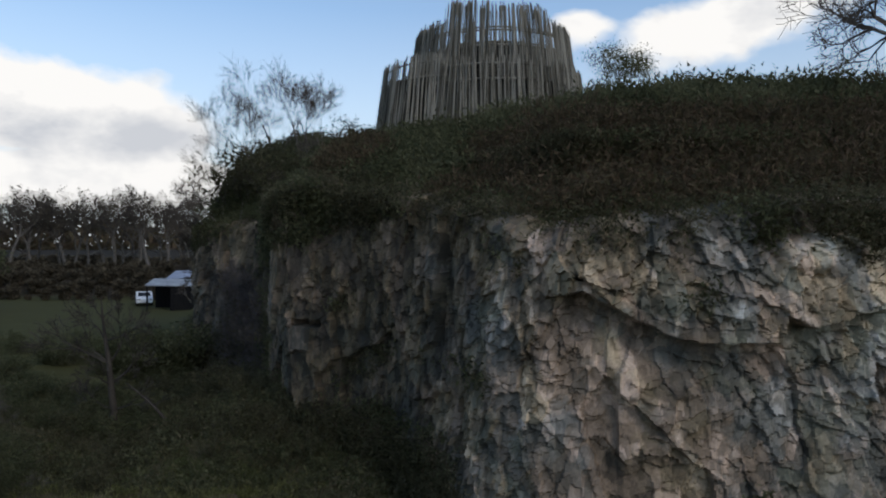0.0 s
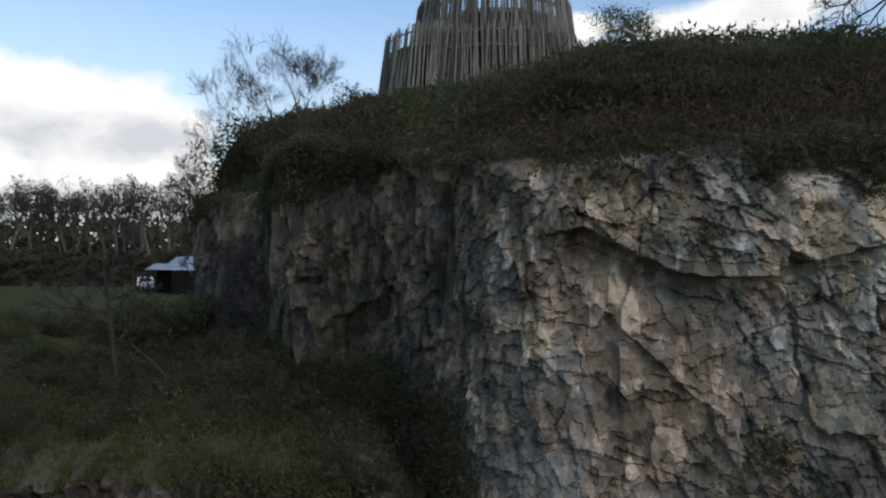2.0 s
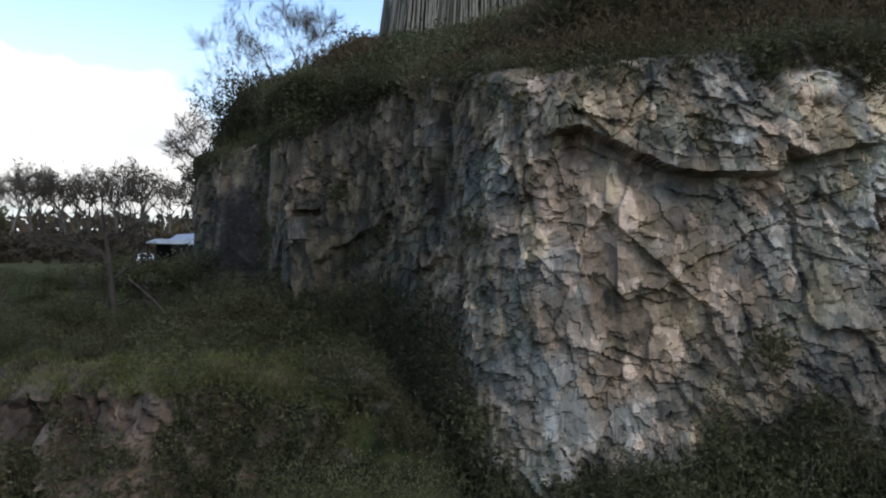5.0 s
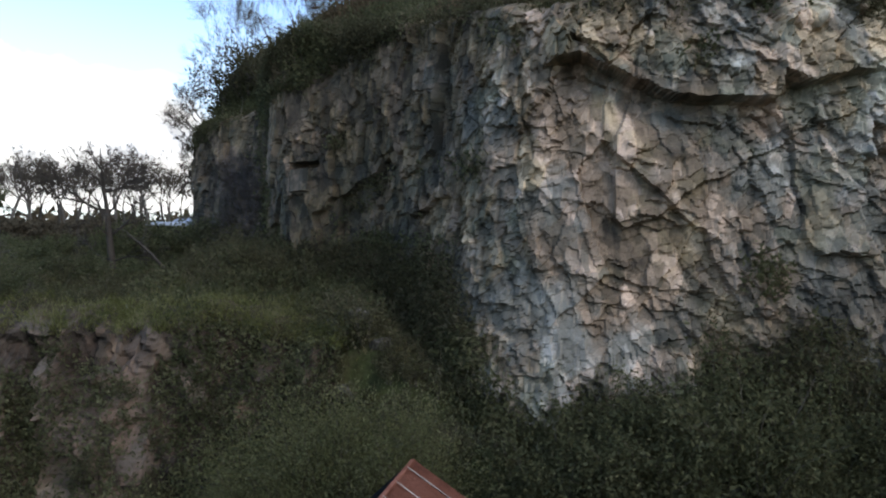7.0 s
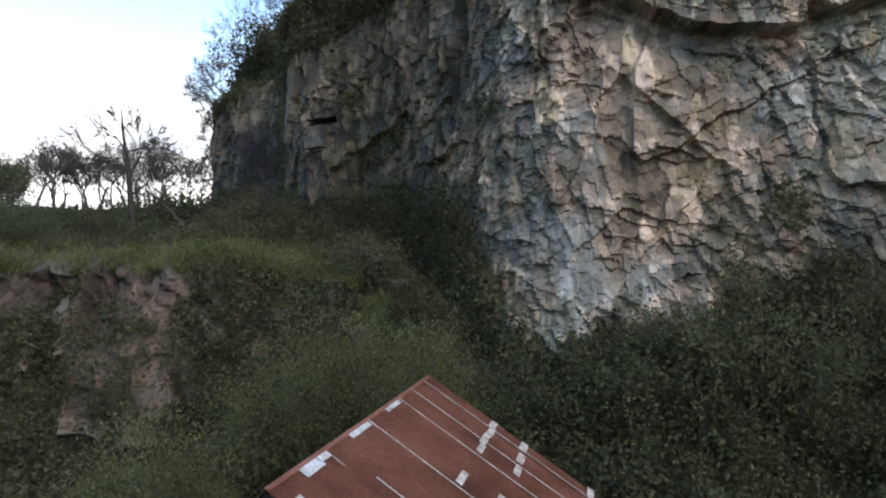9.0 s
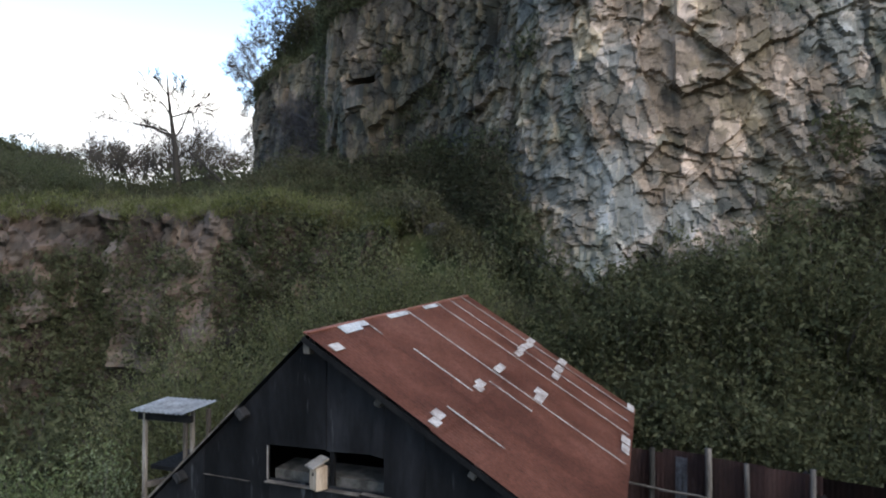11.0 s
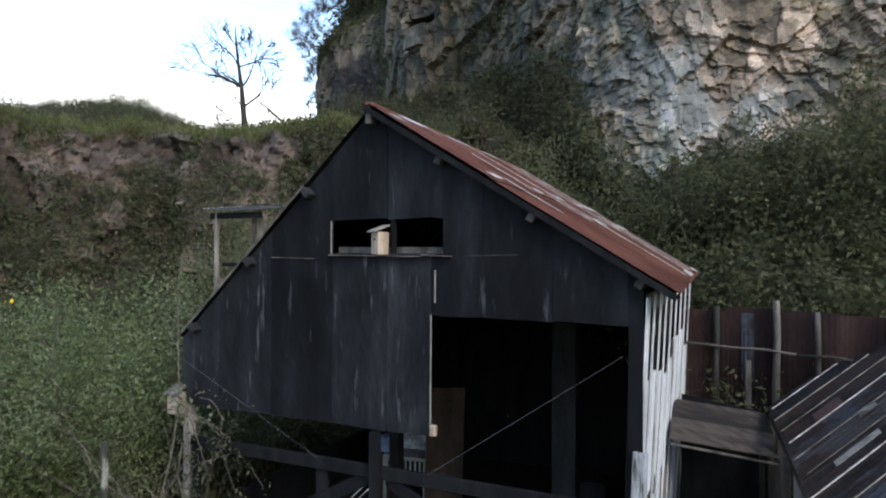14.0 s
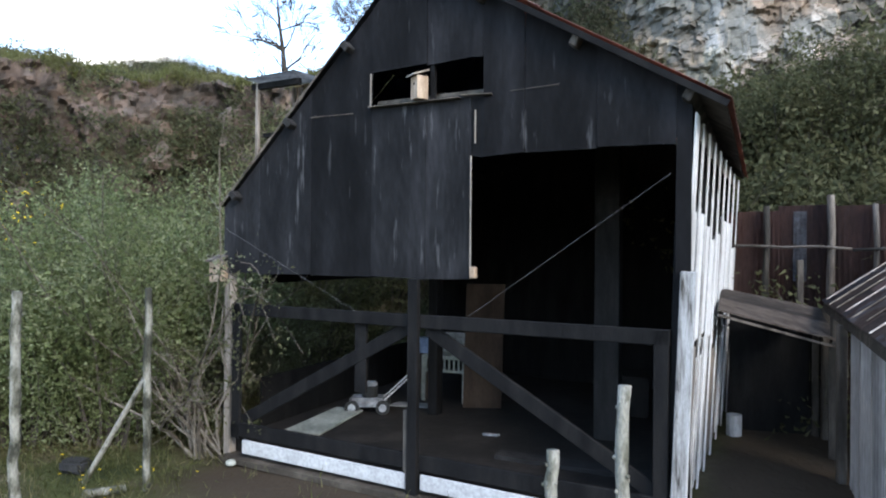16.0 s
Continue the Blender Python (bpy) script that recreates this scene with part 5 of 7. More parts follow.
def pole_tower():
    tower = tagged(new("pole_tower"), "tiered round tower of upright weathered poles on the hilltop", "tower")
    cy = 36.0
    rng = np.random.default_rng(8)
    tiers = (("annex_palisade", 0.55, 4.55, 3.75, 20.5, 26.2, 430), ("lower_palisade", 2.7, 5.35, 4.72, 21.0, 25.8, 620), ("middle_palisade", 2.7, 5.0, 4.2, 22.0, 27.55, 560), ("inner_palisade", 2.7, 4.86, 4.04, 22.0, 27.75, 640))
    for name, cx, r0, r1, z0, z1, n in tiers:
        segs, rails = [], []
        for i in range(n):
            w = 2 * math.pi * (i + rng.uniform(-0.3, 0.3)) / n
            w1 = w + rng.uniform(-0.05, 0.05)
            top = z1 + rng.uniform(-0.1, 0.32) + (0.45 * abs(math.cos(w)) if name in ("middle_palisade", "inner_palisade") else 0.0)
            if name in ("middle_palisade", "inner_palisade") and -0.5 * math.pi - 0.66 < math.remainder(w, 2 * math.pi) < -0.5 * math.pi + 0.64:
                top += 0.85 - 0.3 * (math.remainder(w, 2 * math.pi) + 0.5 * math.pi)
            ra, rb = r0 + rng.uniform(-0.07, 0.07), r1 + rng.uniform(-0.07, 0.07)
            k = (top - z0) / (z1 - z0)
            rt = ra + (rb - ra) * k
            th = rng.uniform(0.017, 0.036)
            segs.append((cx + ra * math.cos(w), cy + ra * math.sin(w), z0, cx + rt * math.cos(w1), cy + rt * math.sin(w1), top, th, th * 0.75))
        span = {"annex_palisade": 0.0, "lower_palisade": 1.3, "middle_palisade": 9.0, "inner_palisade": 0.0}[name]
        front = [s for s in segs if s[1] < cy - 0.15 and abs(s[0] - cx + 1.5) < span]
        rest = [s for s in segs if s not in front]
        v, f = tubes(rest, 5)
        pale = mesh_object(name, v, f, POLE, tower)
        pale["kind"] = "stuff"
        for s in front:
            foot, head = Vector(s[0:3]), Vector(s[3:6])
            pole = new("pole", POLE_MESH)
            pole.parent = tower
            pole.matrix_basis = Matrix.Translation(foot) @ (head - foot).to_track_quat("Z", "Y").to_matrix().to_4x4() @ Matrix.Diagonal((s[6], s[6], (head - foot).length, 1))
        for z in (z1 - 0.15, z1 - 0.9):
            k = (z - z0) / (z1 - z0)
            rr = r0 + (r1 - r0) * k - 0.1
            m = 36
            rails = []
            for i in range(m):
                a, b = 2 * math.pi * i / m, 2 * math.pi * (i + 1) / m
                rails.append((cx + rr * math.cos(a), cy + rr * math.sin(a), z, cx + rr * math.cos(b), cy + rr * math.sin(b), z, 0.05, 0.05))
            v, f = tubes(rails, 5)
            mesh_object("ring_rail", v, f, POLE, tower)
        # solid near-black core added for the shade between the poles, below the open railing
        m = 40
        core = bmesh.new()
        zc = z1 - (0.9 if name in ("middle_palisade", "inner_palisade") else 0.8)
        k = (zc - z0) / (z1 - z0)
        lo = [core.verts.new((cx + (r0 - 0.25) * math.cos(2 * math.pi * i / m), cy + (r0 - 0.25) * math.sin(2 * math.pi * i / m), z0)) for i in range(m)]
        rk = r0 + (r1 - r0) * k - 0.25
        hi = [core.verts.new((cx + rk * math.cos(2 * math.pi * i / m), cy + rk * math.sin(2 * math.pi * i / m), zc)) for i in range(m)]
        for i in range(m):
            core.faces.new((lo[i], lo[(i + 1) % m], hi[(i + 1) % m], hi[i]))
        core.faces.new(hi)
        part("shade_core", core, DARKWOOD, tower)
    return tower


pole_tower()

# ---------------------------------------------------------------- trees


def grow(rng, base, way, length, radius, depth, spread, segs, tips, split=3, keep=0.72, up=0.15, shape=0.0):
    """Adds the tapered segments of one branch and of those that fork from it."""
    p, d = np.array(base, float), np.array(way, float)
    steps = 3 if depth > 1 else 2
    r = radius
    for k in range(steps):
        d = d + rng.normal(size=3) * 0.16 + np.array([0, 0, up * 0.4])
        d /= np.linalg.norm(d)
        q = p + d * length / steps
        r2 = max(r * 0.86, 0.006)
        segs.append((*p, *q, r, r2))
        if depth > 0 and (k > 0 or depth < 3):
            for _ in range(split if k == steps - 1 else max(1, split - 2)):
                side = rng.normal(size=3)
                side -= d * side.dot(d)
                side /= np.linalg.norm(side) + 1e-9
                a = spread * rng.uniform(0.6, 1.3)
                nd = d * math.cos(a) + side * math.sin(a) + np.array([0, 0, up])
                nd /= np.linalg.norm(nd)
                grow(rng, q, nd, length * keep * rng.uniform(0.75, 1.15), r2 * 0.62, depth - 1, spread, segs, tips, split, keep, up, shape)
        p, r = q, r2
    if depth == 0:
        tips.append((*p, *d))


def bare_tree(name, label, base, height, depth, seed, trunk=0.16, spread=0.6, split=3, keep=0.7, lean=(0, 0, 1), leafy=0, leaf=None, group="", thin=1.0, trunk_part=0.34, up=0.15, leaf_size=(0.16, 0.11), bark=None):
    rng = np.random.default_rng(seed)
    limbs, twigs, tips = [], [], []
    segs = []
    grow(rng, (0, 0, -0.2), lean, height * trunk_part, trunk, depth, spread, segs, tips, split, keep, up)
    tree = tagged(new(name), label, "tree", group)
    tree.location = base
    s = np.array(segs)
    big = s[:, 6] > trunk * 0.30
    v, f = tubes(s[big], 6)
    mesh_object("trunk", v, f, bark or BARK, tree, True)
    small = s[~big]
    small[:, 6:8] = np.maximum(small[:, 6:8] * thin, 0.008 * thin)
    v, f = tubes(small, 3)
    mesh_object("crown", v, f, TWIG, tree)
    if leafy:
        t = np.array(tips)
        pick = t[rng.integers(0, len(t), leafy)]
        v, f = leaves(pick[:, :3] + rng.normal(size=(leafy, 3)) * (0.16 if leaf else 0.25), rng.normal(size=(leafy, 3)), *leaf_size, rng)
        mesh_object("foliage", v, f, leaf or LEAF_DARK, tree)
    return tree


def at_land(x, y, dz=0.0):
    return (x, y, float(land(np.array([x]), np.array([y]))[0]) + dz)


# group of bare trees on the bluff's shoulder
for k, (x, y, h) in enumerate(((-13.7, 40.8, 6.0), (-13.0, 41.6, 6.6), (-11.4, 40.6, 6.9), (-10.7, 41.4, 7.2), (-10.0, 40.2, 6.6), (-8.7, 39.6, 6.4), (-7.9, 39.0, 5.8), (-7.1, 37.6, 4.8), (-12.4, 42.4, 5.6))):
    bare_tree("bare_tree", "slender leafless tree on the bluff's shoulder", at_land(x, y, -0.2), 0.9 * h, 6, 20 + k, 0.085, 0.46, 2, 0.74, group="trees on the bluff", up=0.07, thin=0.55, trunk_part=0.36)
bare_tree("spreading_tree", "old leafless tree with spreading crooked limbs", at_land(18.2, 25.2, -0.2), 8.0, 5, 31, 0.26, 0.8, 3, 0.74, up=0.03, thin=1.5)
bare_tree("small_tree", "small half-leafed tree beside the tower", at_land(7.4, 27.5, -0.2), 3.3, 4, 33, 0.10, 0.8, 3, 0.72, up=0.03, leafy=6000, leaf=LEAF_OLIVE, leaf_size=(0.075, 0.045), thin=0.7)
for k, (x, y, h) in enumerate(((-15.2, 42.0, 3.4), (-14.6, 43.0, 4.0), (-16.4, 44.0, 3.6), (-16.5, 45.6, 4.2), (-16.8, 47.2, 4.4), (-15.4, 41.0, 3.2), (-13.6, 40.0, 3.0), (-6.3, 33.5, 2.6), (-12.2, 39.6, 3.4), (-10.6, 38.6, 3.0), (-9.0, 37.0, 2.6))):
    bare_tree("bare_sapling", "small leafless sapling on the bluff's rim", at_land(x, y, -0.2), h, 4, 40 + k, 0.04, 0.6, 3, 0.70, group="saplings on the bluff", up=0.03, thin=0.8)


for k, (x, y, z, h) in enumerate(((-15.6, 41.6, 17.2, 2.4), (-15.8, 42.8, 16.2, 2.2), (-15.2, 40.9, 15.4, 2.0), (-16.1, 44.2, 17.0, 2.6), (-15.9, 43.4, 14.6, 1.8), (-15.7, 41.0, 18.0, 2.6), (-15.9, 42.0, 18.3, 2.8), (-16.2, 43.2, 18.2, 2.6), (-16.0, 41.4, 16.4, 2.2), (-16.3, 43.8, 15.8, 2.4), (-15.2, 40.4, 17.4, 2.4), (-14.4, 39.8, 18.2, 2.6), (-13.6, 39.2, 18.6, 2.6), (-16.4, 44.8, 18.4, 2.8), (-15.8, 41.2, 13.6, 1.8), (-15.0, 40.6, 18.8, 3.0), (-16.0, 42.6, 19.0, 3.0))):
    bare_tree("bare_sapling", "small leafless sapling growing out of the rock's rim", (x, y, z), h, 4, 60 + k, 0.04, 0.6, 3, 0.70, lean=(-0.5, -0.35, 0.8), group="saplings on the bluff", up=0.05, thin=0.8)


def dead_tree():
    """A lone old tree: an upright trunk, a long low limb and broken upper limbs."""
    rng = np.random.default_rng(37)
    tree = tagged(new("dead_tree"), "lone leafless tree with a broken crown on the plateau", "tree")
    tree.location = at_land(-13.9, 27.6, -0.2)
    tree.scale = (1.12, 1.12, 1.16)
    trunk = [(0, 0, 0), (0.05, 0, 1.1), (-0.05, 0, 2.0), (-0.12, 0, 2.8), (-0.25, 0, 3.6), (-0.36, 0, 4.4), (-0.42, 0, 5.2)]
    radii = [0.17, 0.14, 0.12, 0.095, 0.07, 0.05, 0.02]
    thick = [(*a, *b, r, q) for a, b, r, q in zip(trunk[:-1], trunk[1:], radii[:-1], radii[1:])]
    fine, tips = [], []
    for at, way, length, r in ((1, (0.9, 0.1, 0.45), 0.55, 0.045), (3, (-0.95, 0.1, 0.42), 1.15, 0.07), (2, (0.85, 0.3, 0.75), 0.8, 0.06), (3, (-0.75, -0.2, 0.9), 0.6, 0.05), (3, (0.75, 0, 0.7), 0.75, 0.055), (1, (-0.9, 0.1, 0.2), 0.6, 0.035),
                               (4, (-0.6, 0.2, 0.8), 0.6, 0.045), (4, (0.8, 0.1, 0.5), 0.65, 0.045), (5, (0.45, 0, 0.9), 0.4, 0.03), (5, (-0.5, 0, 0.8), 0.35, 0.03), (2, (0.1, -0.9, 0.5), 0.6, 0.045)):
        grow(rng, trunk[at], way, 1.2 * length, r, 4, 0.55, fine, tips, 2, 0.70, 0.04)
    v, f = tubes(thick, 8)
    mesh_object("trunk", v, f, DEADBARK, tree, True)
    fine = np.array(fine)
    fine[:, 6:8] = np.maximum(fine[:, 6:8], 0.010)
    v, f = tubes(fine, 3)
    mesh_object("crown", v, f, DEADBARK, tree)


dead_tree()
limb_line = ((-12.98, 27.00, 11.22), (-12.44, 27.00, 10.78), (-11.88, 27.00, 10.28), (-11.37, 27.00, 9.70))
limb, limb_twigs, limb_tips = [], [], []
limb_rng = np.random.default_rng(36)
for k, (a, b) in enumerate(zip(limb_line[:-1], limb_line[1:])):
    limb.append((*a, *b, 0.025 + 0.015 * k, 0.04 + 0.015 * k))
    for side in (-0.7, 0.8):
        grow(limb_rng, a, (side, 0.2, 0.5), 0.35, 0.014, 3, 0.6, limb_twigs, limb_tips, 2, 0.7, 0.03)
fallen_limb = tagged(new("leaning_limb"), "dead limb leaning beside the lone tree on the plateau", "limb")
mesh_object("branch", *tubes(limb, 6), DEADBARK, fallen_limb, True)
mesh_object("twigs", *tubes(limb_twigs, 3), DEADBARK, fallen_limb)

for k, (x, y, h) in enumerate(((-50.4, 60, 13.6), (-48.1, 61, 13.4), (-46.2, 62, 11.6), (-52.6, 59, 14.0), (-44.9, 63, 10.8))):
    bare_tree("leafy_tree", "dark olive leafy tree on the rise beyond the plateau", at_land(x, y, -0.3), h, 5, 45 + k, 0.2, 0.75, 3, 0.70, group="leafy trees beyond the plateau", thin=1.2, leafy=6000, leaf=LEAF_MID, leaf_size=(0.34, 0.20), trunk_part=0.25, up=0.06)

# far row of trees along the field
# far bark and buds are lightened to stand in for haze
FARBARK = material("hazy_grey_bark", [(0.07, 0.062, 0.055), (0.12, 0.108, 0.096)], scale=3, fine=30, bump=0.0)
LEAF_FAR = material("far_twigs_and_buds", [(0.075, 0.064, 0.050), (0.115, 0.100, 0.078), (0.16, 0.142, 0.11)], scale=0.3, fine=5, vary=0.3, attribute="island", rough=0.8, translucent=0.5)
far = []
for k in range(3):
    far.append(bare_tree("field_tree", "tall leafless tree in a row along the field", (0, 0, 0), 13.0, 4, 50 + k, 0.24, 0.58, 3, 0.68, group="row of trees along the field", thin=1.35, leafy=1000, leaf=LEAF_FAR, leaf_size=(0.30, 0.11), bark=FARBARK, trunk_part=0.37, up=0.08))
rng = np.random.default_rng(60)
spots = [(-92 + 1.75 * i + rng.uniform(-0.8, 0.8), 104 + rng.uniform(-4, 8)) for i in range(45)]
for k, (x, y) in enumerate(spots):
    s = rng.uniform(0.98, 1.18)
    m = Matrix.Translation(at_land(x, y, -0.3)) @ Matrix.Rotation(rng.uniform(0, 6.28), 4, "Z") @ Matrix.Scale(s, 4)
    if k < 3:
        far[k].matrix_basis = m
    else:
        copy_thing(far[k % 3], m)

# ---------------------------------------------------------------- bushes


def bush(name, label, seed, height, radius, stems, count, length, width, mat, category="bush", group="", whip=0.25, upright=1.0, start=0.22, three=False):
    """A shrub: thin stems from one foot, leaves along their upper parts."""
    rng = np.random.default_rng(seed)
    segs, pts, ways = [], [], []
    per = max(4, count // stems)
    for _ in range(stems):
        w = rng.uniform(0, 2 * math.pi)
        reach = radius * math.sqrt(rng.uniform(0, 1))
        h = height * rng.uniform(0.55, 1.0) * (1 - 0.35 * (reach / radius) ** 2)
        foot = np.array([0.25 * reach * math.cos(w), 0.25 * reach * math.sin(w), -0.1])
        tip = np.array([reach * math.cos(w), reach * math.sin(w), h]) + rng.normal(size=3) * 0.08
        bend = np.array([0.35 * reach * math.cos(w), 0.35 * reach * math.sin(w), h * 0.6]) + rng.normal(size=3) * whip
        ts = np.linspace(0, 1, 6)[:, None]
        line = (1 - ts) ** 2 * foot + 2 * ts * (1 - ts) * bend + ts ** 2 * tip
        for i in range(5):
            r0, r1 = 0.016 * (1 - 0.17 * i), 0.016 * (1 - 0.17 * (i + 1))
            segs.append((*line[i], *line[i + 1], r0, r1))
        u = rng.uniform(start, 1.0, per)[:, None] ** 0.75
        p = (1 - u) ** 2 * foot + 2 * u * (1 - u) * bend + u ** 2 * tip
        t = 2 * (1 - u) * (bend - foot) + 2 * u * (tip - bend)
        t /= np.linalg.norm(t, axis=1)[:, None]
        pts.append(p + rng.normal(size=(per, 3)) * 0.13 * radius / 1.2)
        ways.append(t * upright + rng.normal(size=(per, 3)) * 0.8)
    b = tagged(new(name), label, category, group)
    v, f = tubes(segs, 3)
    mesh_object("branchwork", v, f, TWIG, b)
    v, f = leaves(np.concatenate(pts), np.concatenate(ways), length, width, rng, 0.3, three)
    mesh_object("foliage", v, f, mat, b)
    return b


def barn_place(x, y):
    """Barn coordinates of a place in plan."""
    b = BARN_AT.inverted()
    u, v = b[0][0] * x + b[0][1] * y + b[0][3], b[1][0] * x + b[1][1] * y + b[1][3]
    return u - SKEW * v, v


def clear_of_barn(p, margin=0.45):
    u, v = barn_place(p[:, 0], p[:, 1])
    return p[~((u > -3.75 - margin) & (u < 2.45 + margin) & (v > -0.2 - margin) & (v < 6.45 + margin))]


def keep_off(x, y, reach):
    """Moves a bush's foot away from the barn's walls by its reach."""
    u, v = barn_place(x, y)
    if -3.75 - reach < u < 2.5 + 0.6 * reach and -0.3 < v < 6.4 + reach:
        if u < -2.6 and v < 6.0:
            return x - (u + 3.75 + reach) * 0.966, y + (u + 3.75 + reach) * 0.259
        return x + (6.4 + reach - v) * 0.259, y + (6.4 + reach - v) * 0.966
    return x, y


def plant(kinds, spots, rng, low=0.8, high=1.2, sink=-0.1, reach=1.5):
    used = set()
    for x, y, s, *z in spots:
        x, y = keep_off(x, y, reach * s) if y < 20 else (x, y)
        k = int(rng.integers(len(kinds)))
        m = Matrix.Translation((x, y, z[0] + sink) if z else at_land(x, y, sink)) @ Matrix.Rotation(rng.uniform(0, 6.28), 4, "Z") @ Matrix.Scale(s * rng.uniform(low, high), 4)
        if k in used:
            copy_thing(kinds[k], m)
        else:
            kinds[k].matrix_basis = m
            used.add(k)
    for k, ob in enumerate(kinds):
        if k not in used:
            ob.location = (*spots[0][:2], -30)


rng = np.random.default_rng(70)
willows = [bush("willow_bush", "grey-green willow bush with upright whips", 80 + k, 3.7, 1.6, 60, 25000, 0.068, 0.036, LEAF_WILLOW, group="willow bushes round the barn", whip=0.2, upright=1.3, three=True) for k in range(3)]
spots = [(-7.6, 9.4, 0.78), (-8.9, 8.6, 0.8), (-6.3, 10.7, 0.98), (-5.2, 11.4, 1.1), (-8.2, 7.0, 0.8), (-10.2, 7.4, 0.75), (-5.2, 14.4, 1.4), (-11.6, 8.6, 0.75)]
plant(willows, spots, rng, 0.9, 1.1, reach=1.65)
fronts = [bush("willow_bush", "grey-green willow bush, bare below, beside the barn's corner", 87, 3.7, 1.6, 46, 24000, 0.060, 0.030, LEAF_FRESH, group="willow bushes round the barn", whip=0.4, upright=1.0, start=0.40, three=True)]
plant(fronts, [(-5.7, 9.0, 1.25)], rng, 0.95, 1.05, reach=1.65)
leafy = [bush("willow_bush", "fresh green willow bush, leafy to the ground, in the yard", 88, 3.7, 1.6, 60, 34000, 0.060, 0.030, LEAF_FRESH, group="willow bushes round the barn", whip=0.35, upright=1.0, start=0.12, three=True)]
plant(leafy, [(-6.7, 8.3, 1.1), (-7.7, 7.9, 1.0)], rng, 0.95, 1.05, reach=1.65)
tall = [bush("tall_willow", "tall olive willow thicket behind the barn", 85 + k, 6.3, 2.5, 80, 22000, 0.10, 0.04, LEAF_OLIVE, group="willow thicket behind the barn", whip=0.35, upright=1.5, three=True) for k in range(2)]
plant(tall, [(-5.2, 13.0, 0.95), (-3.9, 15.0, 0.95), (-2.2, 16.0, 0.9), (-0.6, 16.0, 0.85), (-6.4, 13.4, 0.9), (-3.0, 16.6, 0.75), (-5.0, 15.4, 0.85)], rng, 0.95, 1.05, reach=2.3)
near = [bush("bramble_bush", "dark green bramble and scrub bush below the rock", 90 + k, 2.3, 1.5, 18, 3500, 0.10, 0.052, LEAF_DARK, group="scrub below the cliff", whip=0.4, upright=1.0, start=0.1, three=True) for k in range(3)]
spots = []
for i in range(95):
    x = rng.uniform(1.2, 15.5)
    spots.append((x, rng.uniform(11.9, 15.8) - 0.12 * max(0, x - 6) + 0.5 * max(0, 3 - x), rng.uniform(0.75, 1.2)))
spots = [s for s in spots if s[1] > 13.6 - 0.505 * (s[0] - 2.35)]
spots += [(6.2, 11.4, 1.1), (6.3, 10.1, 1.2), (6.4, 8.8, 1.2), (6.3, 7.5, 1.2), (7.4, 9.4, 1.3), (7.6, 11.0, 1.3), (7.3, 8.0, 1.2)]
spots += [(-9.6, 10.6, 1.35), (-7.9, 12.0, 1.5), (-10.8, 12.2, 1.4), (-11.8, 10.2, 1.3), (-7.4, 13.9, 1.5), (-9.0, 13.6, 1.4), (-9.4, 12.2, 1.3), (-6.6, 12.6, 1.2), (0.9, 15.0, 1.3), (0.4, 15.6, 1.3), (2.4, 14.9, 1.2)]
for i in range(44):
    x = 1.6 + 0.29 * i + rng.uniform(-0.4, 0.4)
    spots.append((x, float(np.interp(x, [1, 3, 10, 15], [16.4, 15.6, 15.0, 14.2])) - 1.5 * (i % 3) / 2 + rng.uniform(-0.3, 0.3), rng.uniform(0.85, 1.2)))
plant(near, spots, rng)
darks = [bush("scrub_bush", "dark green low scrub bush on the slope", 94 + k, 2.3, 1.5, 12, 1100, 0.150, 0.075, (LEAF_MID, LEAF_RAMP, LEAF_RAMP)[k], group="scrub on the slopes", whip=0.4, upright=0.8, start=0.1, three=True) for k in range(3)]
spots = []
for i in range(60):
    x = rng.uniform(-17, -1.5)
    spots.append((x, 13.0 + rng.uniform(0.5, 6.5) + min(0, 0.6 * (x + 11)), rng.uniform(0.5, 0.9)))
spots = [s for s in spots if s[1] > 15.5][:20]
foot = BANK[:44].reshape(-1, 3)
for i in rng.integers(0, len(foot), 80):
    x, y, z = (float(c) for c in foot[i])
    if not (-5.2 < x < 2.5 and y < 14.6):
        spots.append((x, y, float(rng.uniform(0.28, 0.6)), z))
for i in range(24):
    x = rng.uniform(-20, -3)
    spots.append((x, 21.5 + rng.uniform(1, 5) + min(0, 0.7 * (x + 11)), rng.uniform(0.3, 0.6)))
for i in range(24):
    f = rng.uniform(0, 1)
    spots.append((-8.5 + 9.0 * f + rng.uniform(-0.6, 0.6), 26.6 - 7.6 * f + rng.uniform(-1.6, 0.4), rng.uniform(0.25, 0.5)))
for i in range(30):
    spots.append((rng.uniform(-3.4, 0.8), rng.uniform(16.4, 19.8), rng.uniform(0.35, 0.7)))
for i in range(34):
    f = rng.uniform(0, 1)
    spots.append((float(np.interp(f, [0, 0.4, 0.7, 1], [-15.6, -12.0, -8.5, -4.5])) + rng.uniform(-0.2, 1.8), float(np.interp(f, [0, 0.4, 0.7, 1], [45.0, 39.8, 35.5, 27.5])) + rng.uniform(0.8, 2.6), rng.uniform(0.5, 0.9)))
for i in range(26):
    x = rng.uniform(-6, 19)
    y = float(np.interp(x, [-8, -5, 1, 3, 15, 20], [31, 27, 19, 18, 17, 15])) + rng.uniform(0.5, 8.5)
    spots.append((x, y, rng.uniform(0.3, 0.6)))
